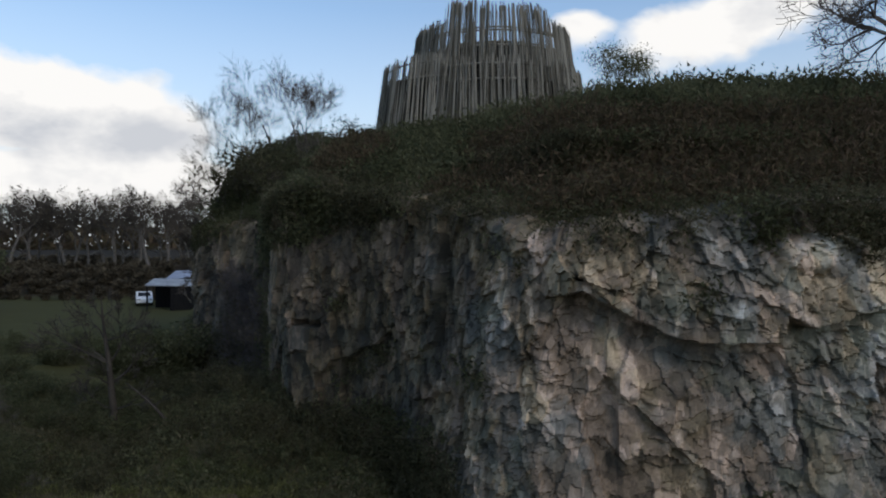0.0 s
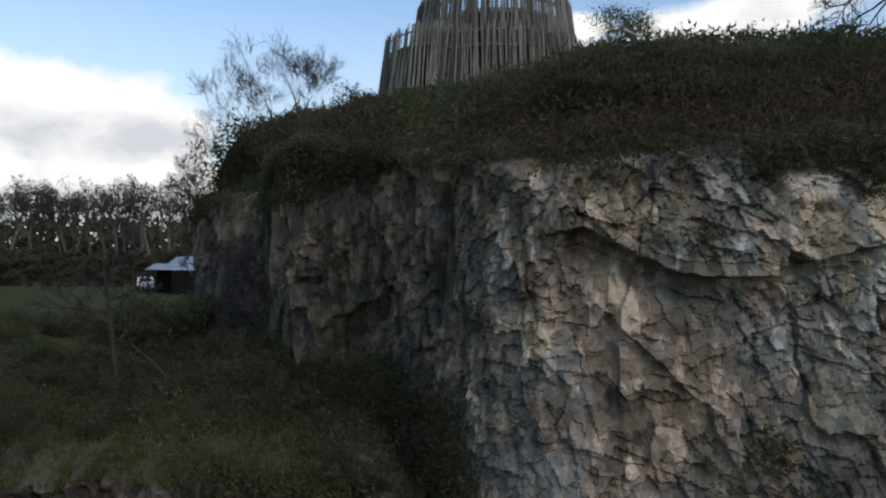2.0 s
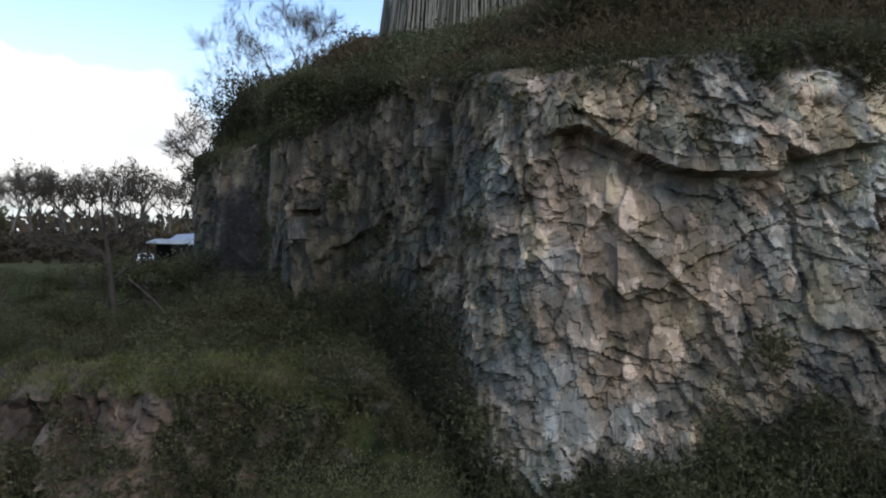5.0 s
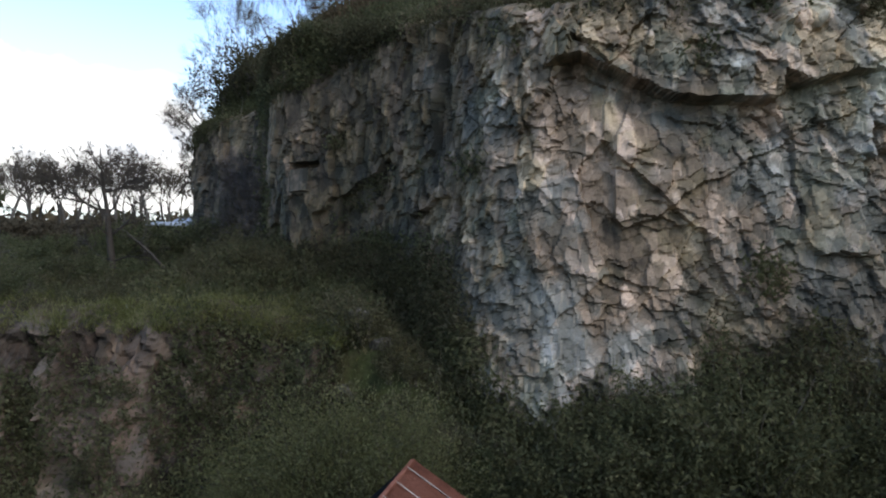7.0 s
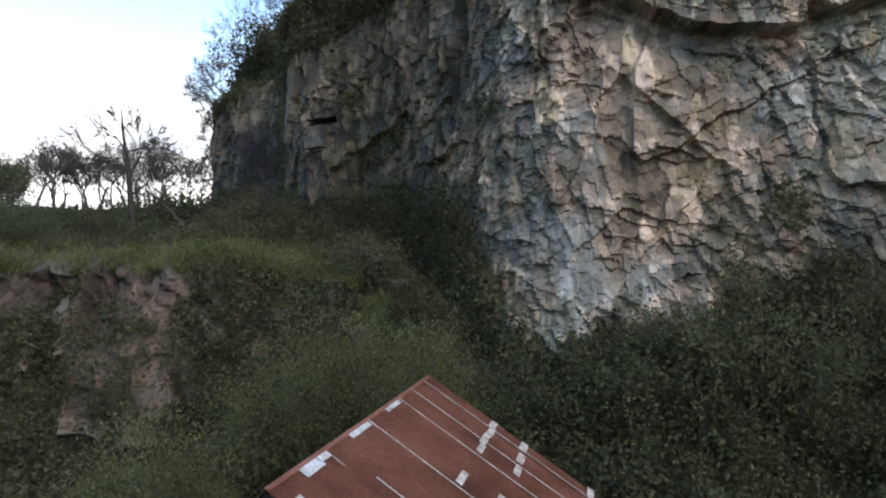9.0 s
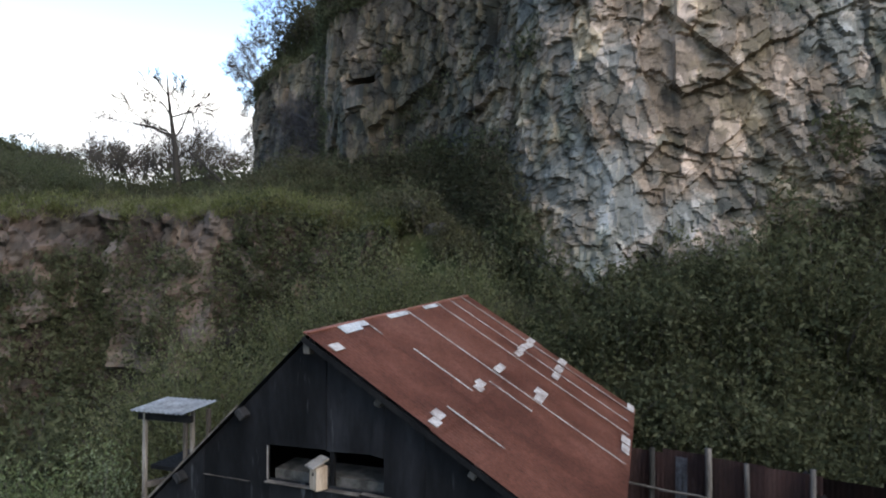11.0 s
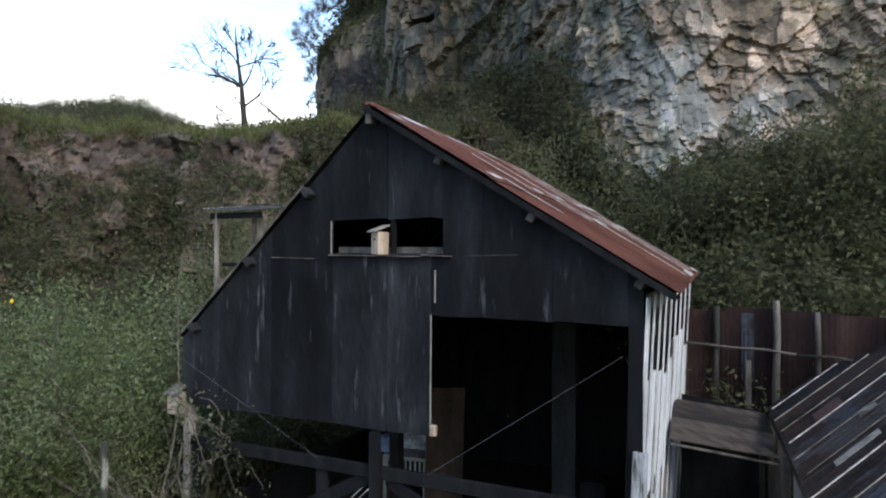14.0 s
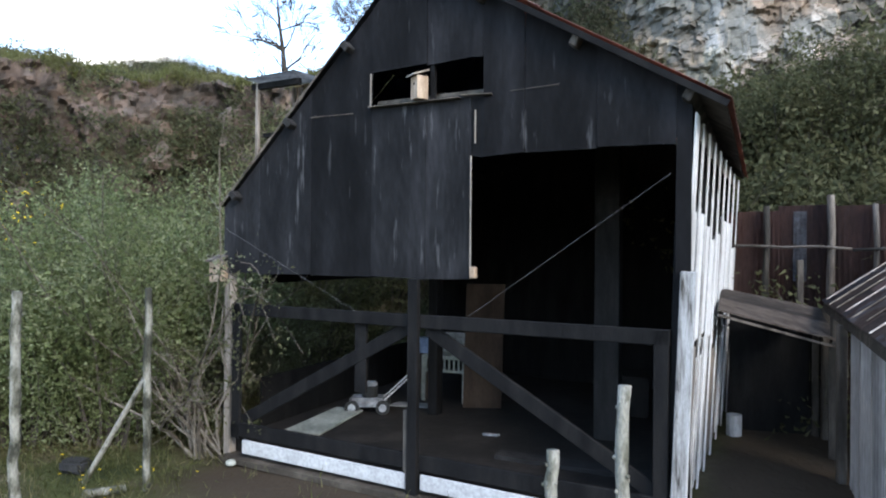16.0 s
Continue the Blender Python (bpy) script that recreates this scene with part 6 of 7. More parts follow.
spots += [(-14.2, 41.2, 1.5), (-13.2, 40.8, 1.7), (-12.2, 40.2, 1.7), (-11.2, 39.4, 1.6), (-10.2, 38.4, 1.5), (-15.0, 42.7, 1.4), (-15.4, 44.7, 1.4), (-9.3, 37.2, 1.4), (-8.5, 35.7, 1.3), (-15.6, 46.7, 1.5), (-14.8, 41.7, 1.1), (-12.6, 39.6, 1.2)]
spots += [(-14.4, 34.6, 1.0), (-13.2, 34.0, 1.1), (-12.2, 33.2, 1.0), (-11.2, 32.2, 1.1), (-10.2, 31.2, 1.0), (-9.4, 29.8, 0.9), (-15.8, 36.0, 0.9), (-10.8, 33.2, 1.1), (-8.6, 28.4, 0.8)]
for i in range(16):
    f = rng.uniform(0, 1)
    spots.append((-8.2 + 5.6 * f + rng.uniform(-0.4, 0.4), 26.4 - 3.6 * f + rng.uniform(-1.0, 0.2), rng.uniform(0.55, 0.85)))
for i in range(34):
    x = rng.uniform(-24, -10.5)
    spots.append((x, 22.6 + rng.uniform(0.5, 7.5) + min(0, 0.7 * (x + 11)), rng.uniform(0.4, 0.75)))
for i in range(34):
    f = rng.uniform(0, 1)
    spots.append((-6.2 + 5.6 * f + rng.uniform(-0.5, 0.5), 20.6 - 2.6 * f + rng.uniform(-1.6, 0.9), rng.uniform(0.35, 0.75)))
plant(darks, spots, rng)
line = np.interp(FACE_X, [-13, -8, -5.1, -3.8, -2.0, -0.8, 0.8, 1.6], [12.2, 10.4, 10.1, 10.7, 11.0, 9.8, 8.8, 7.6])
low = FACE[(FACE_X > -9) & (FACE_X < 1.6) & (FACE_Z < line - 0.6) & (FACE_Z > line - 2.6)]
ledge_spots = []
for i in rng.integers(0, len(low), 56):
    ledge_spots.append((float(low[i, 0]) - 0.15, float(low[i, 1]) - 0.2, float(rng.uniform(0.28, 0.5)), float(low[i, 2])))
ledges = [bush("ledge_bush", "brown-olive bramble clump growing on the rock's foot", 194 + k, 2.0, 1.6, 14, 1300, 0.13, 0.06, (LEAF_RAMP, LEAF_MID, LEAF_RAMP)[k], group="bramble clumps on the rock's foot", whip=0.4, upright=0.8, start=0.1, three=True) for k in range(3)]
plant(ledges, ledge_spots, rng)
rounded = [bush("rounded_bush", "rounded olive-green bush on the plateau", 98 + k, 2.3, 1.7, 20, 2200, 0.15, 0.085, LEAF_MID, group="bushes on the plateau", whip=0.3, upright=0.8, start=0.05, three=True) for k in range(2)]
spots = [ (-18.6, 39.5, 1.15), (-17.5, 39.0, 1.25), (-16.4, 38.6, 1.25), (-15.4, 38.2, 1.2), (-20.0, 40.0, 0.8), (-21.6, 40.5, 0.7), (-18.0, 37.8, 1.1), (-16.8, 37.2, 1.0)]
for i in range(52):
    y = rng.uniform(28, 47)
    spots.append((-y * rng.uniform(0.36, 0.72), y, rng.uniform(0.32, 0.62)))
spots += [(-13.2, 26.7, 0.5), (-14.6, 26.9, 0.55), (-13.5, 28.7, 0.6), (-15.0, 28.3, 0.6), (-12.4, 27.8, 0.5), (-16.0, 27.4, 0.55)]
plant(rounded, spots, rng)
soft = [bush("rounded_bush", "rounded olive-green bush on the plateau's edge", 104 + k, 2.1, 1.8, 60, 14000, 0.075, 0.040, LEAF_MID, group="bushes on the plateau", whip=0.12, upright=0.8, start=0.05, three=True) for k in range(2)]
plant(soft, [(-15.0, 22.0, 0.85), (-15.7, 22.7, 1.0), (-16.6, 23.2, 1.0), (-17.5, 23.8, 1.0), (-18.6, 24.4, 0.95), (-19.8, 25.0, 0.9), (-21.2, 25.6, 0.9), (-23.0, 26.2, 1.0), (-14.3, 21.8, 0.6)], rng, 0.92, 1.08)
dusky = [bush("rounded_bush", "small dusky brown-olive bush on the plateau's edge", 109, 1.9, 1.5, 40, 9000, 0.06, 0.034, LEAF_RAMP, group="bushes on the plateau", whip=0.15, upright=0.8, start=0.05, three=True)]
plant(dusky, [(-12.9, 20.9, 0.68), (-13.5, 21.3, 0.62), (-12.2, 21.5, 0.42)], rng, 0.95, 1.05)
for k, (x, y, h) in enumerate(((-18.4, 25.4, 2.7), (-17.6, 25.0, 2.2), (-19.3, 25.9, 2.4), (-22.3, 26.4, 2.2), (-13.4, 21.6, 1.6))):
    bare_tree("twiggy_bush", "small twiggy grey bush behind the plateau's edge", at_land(x, y, -0.1), h, 4, 130 + k, 0.03, 0.7, 3, 0.72, group="twiggy bushes on the plateau", up=0.04, thin=0.6, leafy=500, leaf=LEAF_MID, leaf_size=(0.06, 0.035))


LEAF_HEDGE = material("hedge_twigs_and_leaves", [(0.050, 0.043, 0.029), (0.082, 0.067, 0.047), (0.108, 0.090, 0.062)], scale=0.1, fine=4, vary=0.3, attribute="island", rough=0.8, translucent=0.4)
hedge = [bush("hedge_bush", "tall brown-green hedgerow bush at the field's edge", 110 + k, 6.5, 3.2, 6, 600, 1.0, 0.72, LEAF_HEDGE, group="hedgerow along the field", whip=0.8, upright=0.4, start=0.02, three=True) for k in range(2)]
spots = [(-0.78 * y + 1.35 * i + rng.uniform(-0.6, 0.6), y + rng.uniform(-1.2, 1.2), rng.uniform(0.40, 0.6) * (1.0 if y < 86 else (1.28 if y < 100 else 1.5))) for y in (79, 83, 87.5, 92, 97, 102, 108, 115) for i in range(33)]
spots += [(-0.80 * y + 2.0 * i + rng.uniform(-0.6, 0.6), y + rng.uniform(-3, 3), rng.uniform(0.55, 0.72)) for y in (123, 130, 138, 147) for i in range(32)]
plant(hedge, spots, rng)


def scatter(name, label, category, centres, normals, count, length, width, spread, mat, seed, upright=0.6):
    """Countless small leaves and shoots in tufts over a surface, one mesh."""
    rng = np.random.default_rng(seed)
    n = len(centres)
    p = np.repeat(centres, count, axis=0) + rng.normal(size=(n * count, 3)) * spread
    w = np.repeat(normals, count, axis=0) * upright + rng.normal(size=(n * count, 3)) * 0.6
    v, f = leaves(p, w, length, width, rng, 0.2, True)
    ob = mesh_object(name, v, f, mat)
    return tagged(ob, label, category, kind="stuff")


def surface_points(n, box, test, seed):
    rng = np.random.default_rng(seed)
    x, y = rng.uniform(box[0], box[1], n), rng.uniform(box[2], box[3], n)
    keep = test(x, y, rng.uniform(0, 1, n))
    x, y = x[keep], y[keep]
    z = land(x, y)
    return np.stack([x, y, z], axis=1)


def hill_test(x, y, q):
    d, _ = polyline_distance(x, y, CLIFF)
    return (d > 0.2) & (d < 11)


pts = surface_points(72000, (-20, 22, 14, 52), hill_test, 100)
inner_d, _ = polyline_distance(pts[:, 0], pts[:, 1], CLIFF)
split_at = grain2(pts[:, 0] * 0.25, pts[:, 1] * 0.25, 44) + 0.75 * (pts[:, 0] > 1) * (inner_d < 5.5) - 0.3
up = np.tile([[0, 0, 1.0]], (len(pts), 1))
scatter("hill_bracken", "brown dry bracken and heather over the hill's slope", "scrub", pts[split_at > 0] + [0, 0, 0.15], up[split_at > 0], 12, 0.30, 0.06, 0.26, LEAF_DRY, 101)
scatter("hill_scrub", "dark green low scrub over the hill's slope", "scrub", pts[split_at <= 0] + [0, 0, 0.2], up[split_at <= 0], 9, 0.22, 0.10, 0.28, LEAF_DARK, 102)


def tufts(grid, keep, rng, n):
    p = grid[keep]
    return p[rng.integers(0, len(p), n)]


# plants that hang over the rock's edge, fill its gullies and clothe its foot
rng = np.random.default_rng(120)
q = rng.uniform(0, 1, FACE_Z.shape)
blot = grain2(FACE_X * 0.45 + FACE_Y * 0.3, FACE_Z * 0.4, 71)
fleck = grain2(FACE_X * 1.3 + FACE_Y * 0.9, FACE_Z * 1.1, 73)
edge = step01(FACE_Z - rim_height(FACE_X) + 1.0 * blot + 1.9 * fleck, -0.8, 0.7)
gully = 0.6 * step01(11.0 + 2.2 * blot - 0.5 * np.abs(FACE_X + 1.2) - FACE_Z, -0.8, 1.2) * step01(FACE_X + 1.2 * blot, -3.6, -2.2) * (1 - step01(FACE_X + 1.2 * blot + 0.35 * (FACE_Z - 8.5), 0.6, 1.6)) * (FACE_Y < 25)
left_green = (FACE_X < 0.8) * step01(blot, 0.10, 0.45)
deep = step01(FACE_Y + 3 * blot, 27.5, 29.5) * (1 - step01(FACE_Y + 3 * blot, 33.5, 36)) * step01(blot, -0.35, 0.2)
foot_line = np.interp(FACE_X, [-13, -8, -5.1, -3.8, -2.0, -0.8, 0.8, 1.6, 2.0, 5.8, 6.6, 7.6, 13.0], [12.4, 10.7, 10.4, 11.0, 11.3, 10.1, 9.1, 7.9, 7.0, 6.9, 7.4, 8.5, 8.8])
foot_green = step01(foot_line + 0.9 * blot + 0.9 * fleck - FACE_Z, 0.0, 0.7)
chance = np.maximum.reduce([0.95 * edge, 0.8 * step01(fleck + 0.6 * blot, 0.42, 0.6) * (FACE_X < 1.5), 0.85 * gully, 0.75 * left_green, 0.7 * deep, 0.8 * foot_green, 0.5 * step01(blot, 0.45, 0.65)])
keep = (q < chance) & (FACE_X < 18) & (FACE_Y < 50)
p = tufts(FACE, keep, rng, 44000)
out = np.tile([[-0.2, -0.8, 0.5]], (len(p), 1))
brown = grain2(p[:, 0] * 0.8 + p[:, 1] * 0.5, p[:, 2] * 0.7, 72) > 0.0
scatter("cliff_ivy", "dark ivy and bramble hanging over the rock", "climbing plants", (p + out * 0.1)[~brown], out[~brown], 7, 0.16, 0.09, 0.19, LEAF_DARK, 121)
scatter("cliff_weeds", "brown-olive weeds and dry grass on the rock's ledges", "weeds", (p + out * 0.1)[brown], out[brown], 8, 0.20, 0.05, 0.19, LEAF_RAMP, 122)
recess = (FACE_X > -12.4 + fleck) & (FACE_X < -9.2) & (FACE_Y > 33.5) & (FACE_Z < 15.6 + 1.5 * blot + fleck) & (FACE_Z > 10)
p = tufts(FACE, recess & (q < 0.8), rng, 900)
out = np.tile([[-0.2, -0.7, 0.6]], (len(p), 1))
scatter("recess_twigs", "dark tangle of bare twigs in the rock's recess", "twigs", p + out * 0.25, out, 7, 0.55, 0.03, 0.28, CANES, 123, 1.2)

# rough growth on the bank and the ramp above it


def slope_test(x, y, q):
    d, _ = polyline_distance(x, y, CREST)
    c, _ = polyline_distance(x, y, CLIFF)
    return (c < 0.6) & (d > -7) & (d < 16) & (x < 2) & (q < np.where((d > -2.2) & (d < 0.2), 0.35, 1.0))


p = tufts(BANK, (rng.uniform(0, 1, BANK.shape[:2]) < 0.8) & (grain2(BANK[..., 0] * 0.5 + BANK[..., 1] * 0.4, BANK[..., 2] * 0.5, 81) > -0.24 + 0.20 * (BANK[..., 2] - 6.0)), rng, 14000)
out = np.tile([[0.2, -0.7, 0.7]], (len(p), 1))
scatter("bank_bramble", "bramble and weeds hanging down the broken bank", "climbing plants", p + out * 0.08, out, 8, 0.14, 0.07, 0.17, LEAF_DARK, 137)
pts = clear_of_barn(surface_points(26000, (-30, 2, 3, 42), slope_test, 130))
green = grain2(pts[:, 0] * 0.3, pts[:, 1] * 0.3, 74)
up = np.tile([[0, 0, 1.0]], (len(pts), 1))
scatter("bank_scrub", "dark low scrub on the quarry bank", "scrub", (pts + [0, 0, 0.15])[green > -0.1], up[green > -0.1], 8, 0.20, 0.08, 0.2, LEAF_DARK, 131)
scatter("bank_grass", "rough grass and herbs on the quarry bank", "grass", pts[green <= 0.15], up[green <= 0.15], 8, 0.24, 0.04, 0.16, LEAF_RAMP, 132, 1.2)


def ramp_test(x, y, q):
    d, _ = polyline_distance(x, y, CREST)
    c, _ = polyline_distance(x, y, CLIFF)
    return (c < 0.4) & (d > -0.3) & (d < 7) & (x < 1)


pts = surface_points(16000, (-30, 1, 10, 32), ramp_test, 140)
olive = grain2(pts[:, 0] * 0.35, pts[:, 1] * 0.35, 76) + 0.5 * (polyline_distance(pts[:, 0], pts[:, 1], CREST)[0] < 0.9)
up = np.tile([[0, 0, 1.0]], (len(pts), 1))
scatter("ramp_grass", "rough tussocky grass on the plateau's edge", "grass", pts[olive > 0.22], up[olive > 0.22], 8, 0.26, 0.03, 0.16, GRASS, 141, 1.0)
scatter("ramp_scrub", "low olive scrub on the plateau's edge", "scrub", (pts + [0, 0, 0.15])[olive <= 0.25], up[olive <= 0.25], 9, 0.17, 0.06, 0.22, LEAF_RAMP, 142)


def boulder(x, y, size, seed):
    rng = random.Random(seed)
    bm = bmesh.new()
    bmesh.ops.create_icosphere(bm, subdivisions=3, radius=size)
    for _ in range(14):
        n = Vector((rng.gauss(0, 1), rng.gauss(0, 1), rng.gauss(0, 1))).normalized()
        cut = size * rng.uniform(0.55, 0.85)
        for p in bm.verts:
            over = p.co.dot(n) - cut
            if over > 0:
                p.co -= n * over
    ob = tagged(part("boulder", bm, BOULDER), "grey angular boulder among the scrub under the rock", "boulder", "boulders under the rock")
    ob.matrix_world = pose(*at_land(x, y, size * 0.1), rng.uniform(-20, 20), rng.uniform(-20, 20), rng.uniform(0, 360))
    return ob


BOULDER = material("lichened_boulder_stone", [(0.024, 0.022, 0.018), (0.052, 0.047, 0.040), (0.105, 0.098, 0.086)], scale=3, fine=22, bump=0.6, deep=0.03)
for k, (x, y, s) in enumerate(((-2.5, 20.4, 0.5), (-3.4, 20.3, 0.34), (-7.0, 20.5, 0.42), (-6.3, 20.6, 0.3), (-1.7, 19.4, 0.36), (-2.8, 19.2, 0.4), (-3.6, 18.2, 0.36), (-8.0, 20.2, 0.3), (-1.2, 18.2, 0.4), (0.4, 16.6, 0.5), (0.0, 15.8, 0.42), (0.9, 15.6, 0.36))):
    boulder(x, y, s, 200 + k)


def talus_test(x, y, q):
    d, _ = polyline_distance(x, y, CREST)
    return (d > -5) & (d < 1.5) & (x > -1)


p = tufts(BANK[-6:], rng.uniform(0, 1, BANK[-6:].shape[:2]) < np.where(BANK[-6:, :, 0] < -9.5, 0.7, 0.9), rng, 7500)
scatter("crest_grass", "yellow-green rough grass along the bank's crest", "grass", p, np.tile([[0.1, -0.3, 1.0]], (len(p), 1)), 8, 0.17, 0.025, 0.12, SHELF, 138, 1.2)


def shelf_test(x, y, q):
    d, _ = polyline_distance(x, y, CREST)
    return (d > 0.0) & (d < 1.2 + 0.9 * grain2(x * 0.6, y * 0.6, 77)) & (x > -10.2) & (x < -5.0)


pts = surface_points(6500, (-11, -4, 19, 24), shelf_test, 143)
scatter("shelf_grass", "yellow-green grass on the shelf above the bank", "grass", pts + [0, 0, 0.12], np.tile([[0, 0, 1.0]], (len(pts), 1)), 8, 0.30, 0.03, 0.12, SHELF, 144, 1.3)
pts = clear_of_barn(surface_points(9000, (-1, 18, 9, 18), talus_test, 133), 0.7)
scatter("talus_scrub", "dark scrub on the slope under the rock", "scrub", pts + [0, 0, 0.2], np.tile([[0, 0, 1.0]], (len(pts), 1)), 10, 0.12, 0.06, 0.25, LEAF_DARK, 134)
pick = pts[::6] + [0, 0, 0.9]
scatter("dry_stalks", "tall dry herb stalks standing over the scrub", "herbs", pick, np.tile([[0, 0, 1.0]], (len(pick), 1)), 4, 0.60, 0.018, 0.35, HERB, 139, 4.0)


def yard_test(x, y, q):
    b = BARN_AT.inverted()
    u = b[0][0] * x + b[0][1] * y + b[0][3]
    v = b[1][0] * x + b[1][1] * y + b[1][3]
    inside = (u > -3.7) & (u < 5.0) & (v > -0.1) & (v < 6.4)
    path = (u > -3.4) & (u < 4.6) & (v > -1.5 + 0.35 * grain2(x, y, 17)) & (v < 0) & (q > 0.08)
    return ~inside & ~path


pts = surface_points(14000, (-14, 7, 1.5, 13), yard_test, 135)
scatter("yard_grass", "short grass and weeds in the yard", "grass", pts, np.tile([[0, 0, 1.0]], (len(pts), 1)), 7, 0.16, 0.014, 0.09, GRASS, 136, 1.3)

# wooded rise far beyond the field
rng = np.random.default_rng(180)
n = 11000
wx, wy = rng.uniform(-520, 420, n), rng.uniform(430, 520, n)
crown = 19 + 6 * grain2(wx * 0.02, wy * 0.02, 91) + 4 * grain2(wx * 0.11, wy * 0.11, 92)
p = np.stack([wx, wy, 8 + (crown + 6) * rng.uniform(0, 1, n)], axis=1)
v, f = leaves(p, rng.normal(size=(n, 3)) + [0, 0, 0.6], 7.0, 5.0, rng, 0.0, True)
tagged(mesh_object("far_woods", v, f, LEAF_DRY), "brown leafless woods on the horizon", "woods", kind="stuff")

# ---------------------------------------------------------------- things in the barn
BARE = material("pale_worn_board", [(0.16, 0.17, 0.15), (0.24, 0.25, 0.22), (0.32, 0.33, 0.29)], scale=2, fine=20, bump=0.2)
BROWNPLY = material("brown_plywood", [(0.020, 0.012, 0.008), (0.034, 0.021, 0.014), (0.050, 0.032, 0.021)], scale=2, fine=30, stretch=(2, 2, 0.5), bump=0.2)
PLASTIC = material("scuffed_white_plastic", [(0.10, 0.103, 0.11), (0.21, 0.216, 0.225), (0.36, 0.366, 0.375)], scale=6, fine=40, bump=0.1, rough=0.45)
BLUE = material("faded_blue_plastic", [(0.13, 0.17, 0.27), (0.19, 0.24, 0.36)], scale=5, fine=30, bump=0.1, rough=0.5)
RUBBER = material("black_rubber", [(0.012, 0.012, 0.012), (0.03, 0.03, 0.03)], scale=6, fine=40, bump=0.2, rough=0.8)


def box(bm, x0, y0, z0, x1, y1, z1, bevel=0.0):
    made = bmesh.ops.create_cube(bm, size=1.0, matrix=Matrix.Translation(((x0 + x1) / 2, (y0 + y1) / 2, (z0 + z1) / 2)) @ Matrix.Diagonal((x1 - x0, y1 - y0, z1 - z0, 1)))
    if bevel:
        bmesh.ops.bevel(bm, geom=list({e for v in made["verts"] for e in v.link_edges}), offset=bevel, segments=2, affect="EDGES")
    return bm


def disc(bm, centre, radius, depth, axis="Y", segments=20, hub=0.0):
    turn = pose(0, 0, 0, 90) if axis == "Y" else (pose(0, 0, 0, 0, 90) if axis == "X" else Matrix())
    bmesh.ops.create_cone(bm, cap_ends=True, segments=segments, radius1=radius, radius2=radius, depth=depth, matrix=Matrix.Translation(centre) @ turn)
    return bm


def flat_board(name, label, corners, thick, mat, category):
    ob = part(name, slab(corners, thick, (0, 0, 1)), mat)
    ob.matrix_world = BARN_AT
    return tagged(ob, label, category)


flat_board("floor_board", "pale grey-green board lying on the barn floor", [bu(-3.15, 0.55, 0.252), bu(-2.6, 0.72, 0.252), bu(-2.72, 2.0, 0.30), bu(-3.2, 1.95, 0.30)], 0.022, BARE, "board")
flat_board("white_sheet", "white sheet of board lying on the barn floor", [bu(-2.6, 2.6, 0.27), bu(-1.95, 2.8, 0.27), bu(-1.9, 3.1, 0.27), bu(-2.62, 2.9, 0.27)], 0.012, PLASTIC, "board")
flat_board("timber_offcut", "short white timber offcut lying on the barn floor", [bu(-0.62, 1.86, 0.252), bu(-0.42, 1.92, 0.252), bu(-0.40, 1.97, 0.252), bu(-0.62, 1.92, 0.252)], 0.03, PLASTIC, "offcut")
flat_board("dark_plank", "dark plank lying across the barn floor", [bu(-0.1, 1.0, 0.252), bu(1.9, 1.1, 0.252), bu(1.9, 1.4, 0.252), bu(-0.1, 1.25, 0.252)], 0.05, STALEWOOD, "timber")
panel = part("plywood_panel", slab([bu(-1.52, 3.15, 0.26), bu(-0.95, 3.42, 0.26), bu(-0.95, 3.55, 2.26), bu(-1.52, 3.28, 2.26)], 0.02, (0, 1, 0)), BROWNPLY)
panel.matrix_world = BARN_AT
tagged(panel, "tall brown plywood panel leaning inside the barn", "panel")


def push_mower():
    m = tagged(new("push_mower"), "small white push mower with black tyres on the barn floor", "mower")
    m.matrix_world = BARN_AT @ pose(*bu(-2.75, 2.2, 0.25), 0, 0, 30)
    part("deck", box(bmesh.new(), -0.30, -0.2, 0.10, 0.28, 0.2, 0.24, 0.05), PLASTIC, m)
    part("engine", disc(bmesh.new(), (0.02, 0, 0.32), 0.13, 0.18, "Z"), RUBBER, m)
    part("engine_cover", box(bmesh.new(), -0.12, -0.11, 0.40, 0.14, 0.11, 0.47, 0.03), PLASTIC, m, "white engine cover")
    for x in (-0.24, 0.24):
        for y in (-0.22, 0.22):
            w = part("wheel", disc(bmesh.new(), (x, y, 0.11), 0.11, 0.05), RUBBER, m)
            part("hub_cap", disc(bmesh.new(), (x, y * 1.13, 0.11), 0.06, 0.012), PLASTIC, w)
    for y in (-0.18, 0.18):
        v, f = tubes([(0.24, y, 0.2, 0.80, y, 0.72, 0.012, 0.012)], 6)
        mesh_object("handle_bar", v, f, ZINC, m, True)
    v, f = tubes([(0.80, -0.18, 0.72, 0.80, 0.18, 0.72, 0.014, 0.014)], 6)
    mesh_object("grip", v, f, RUBBER, m, True)
    return m


push_mower()


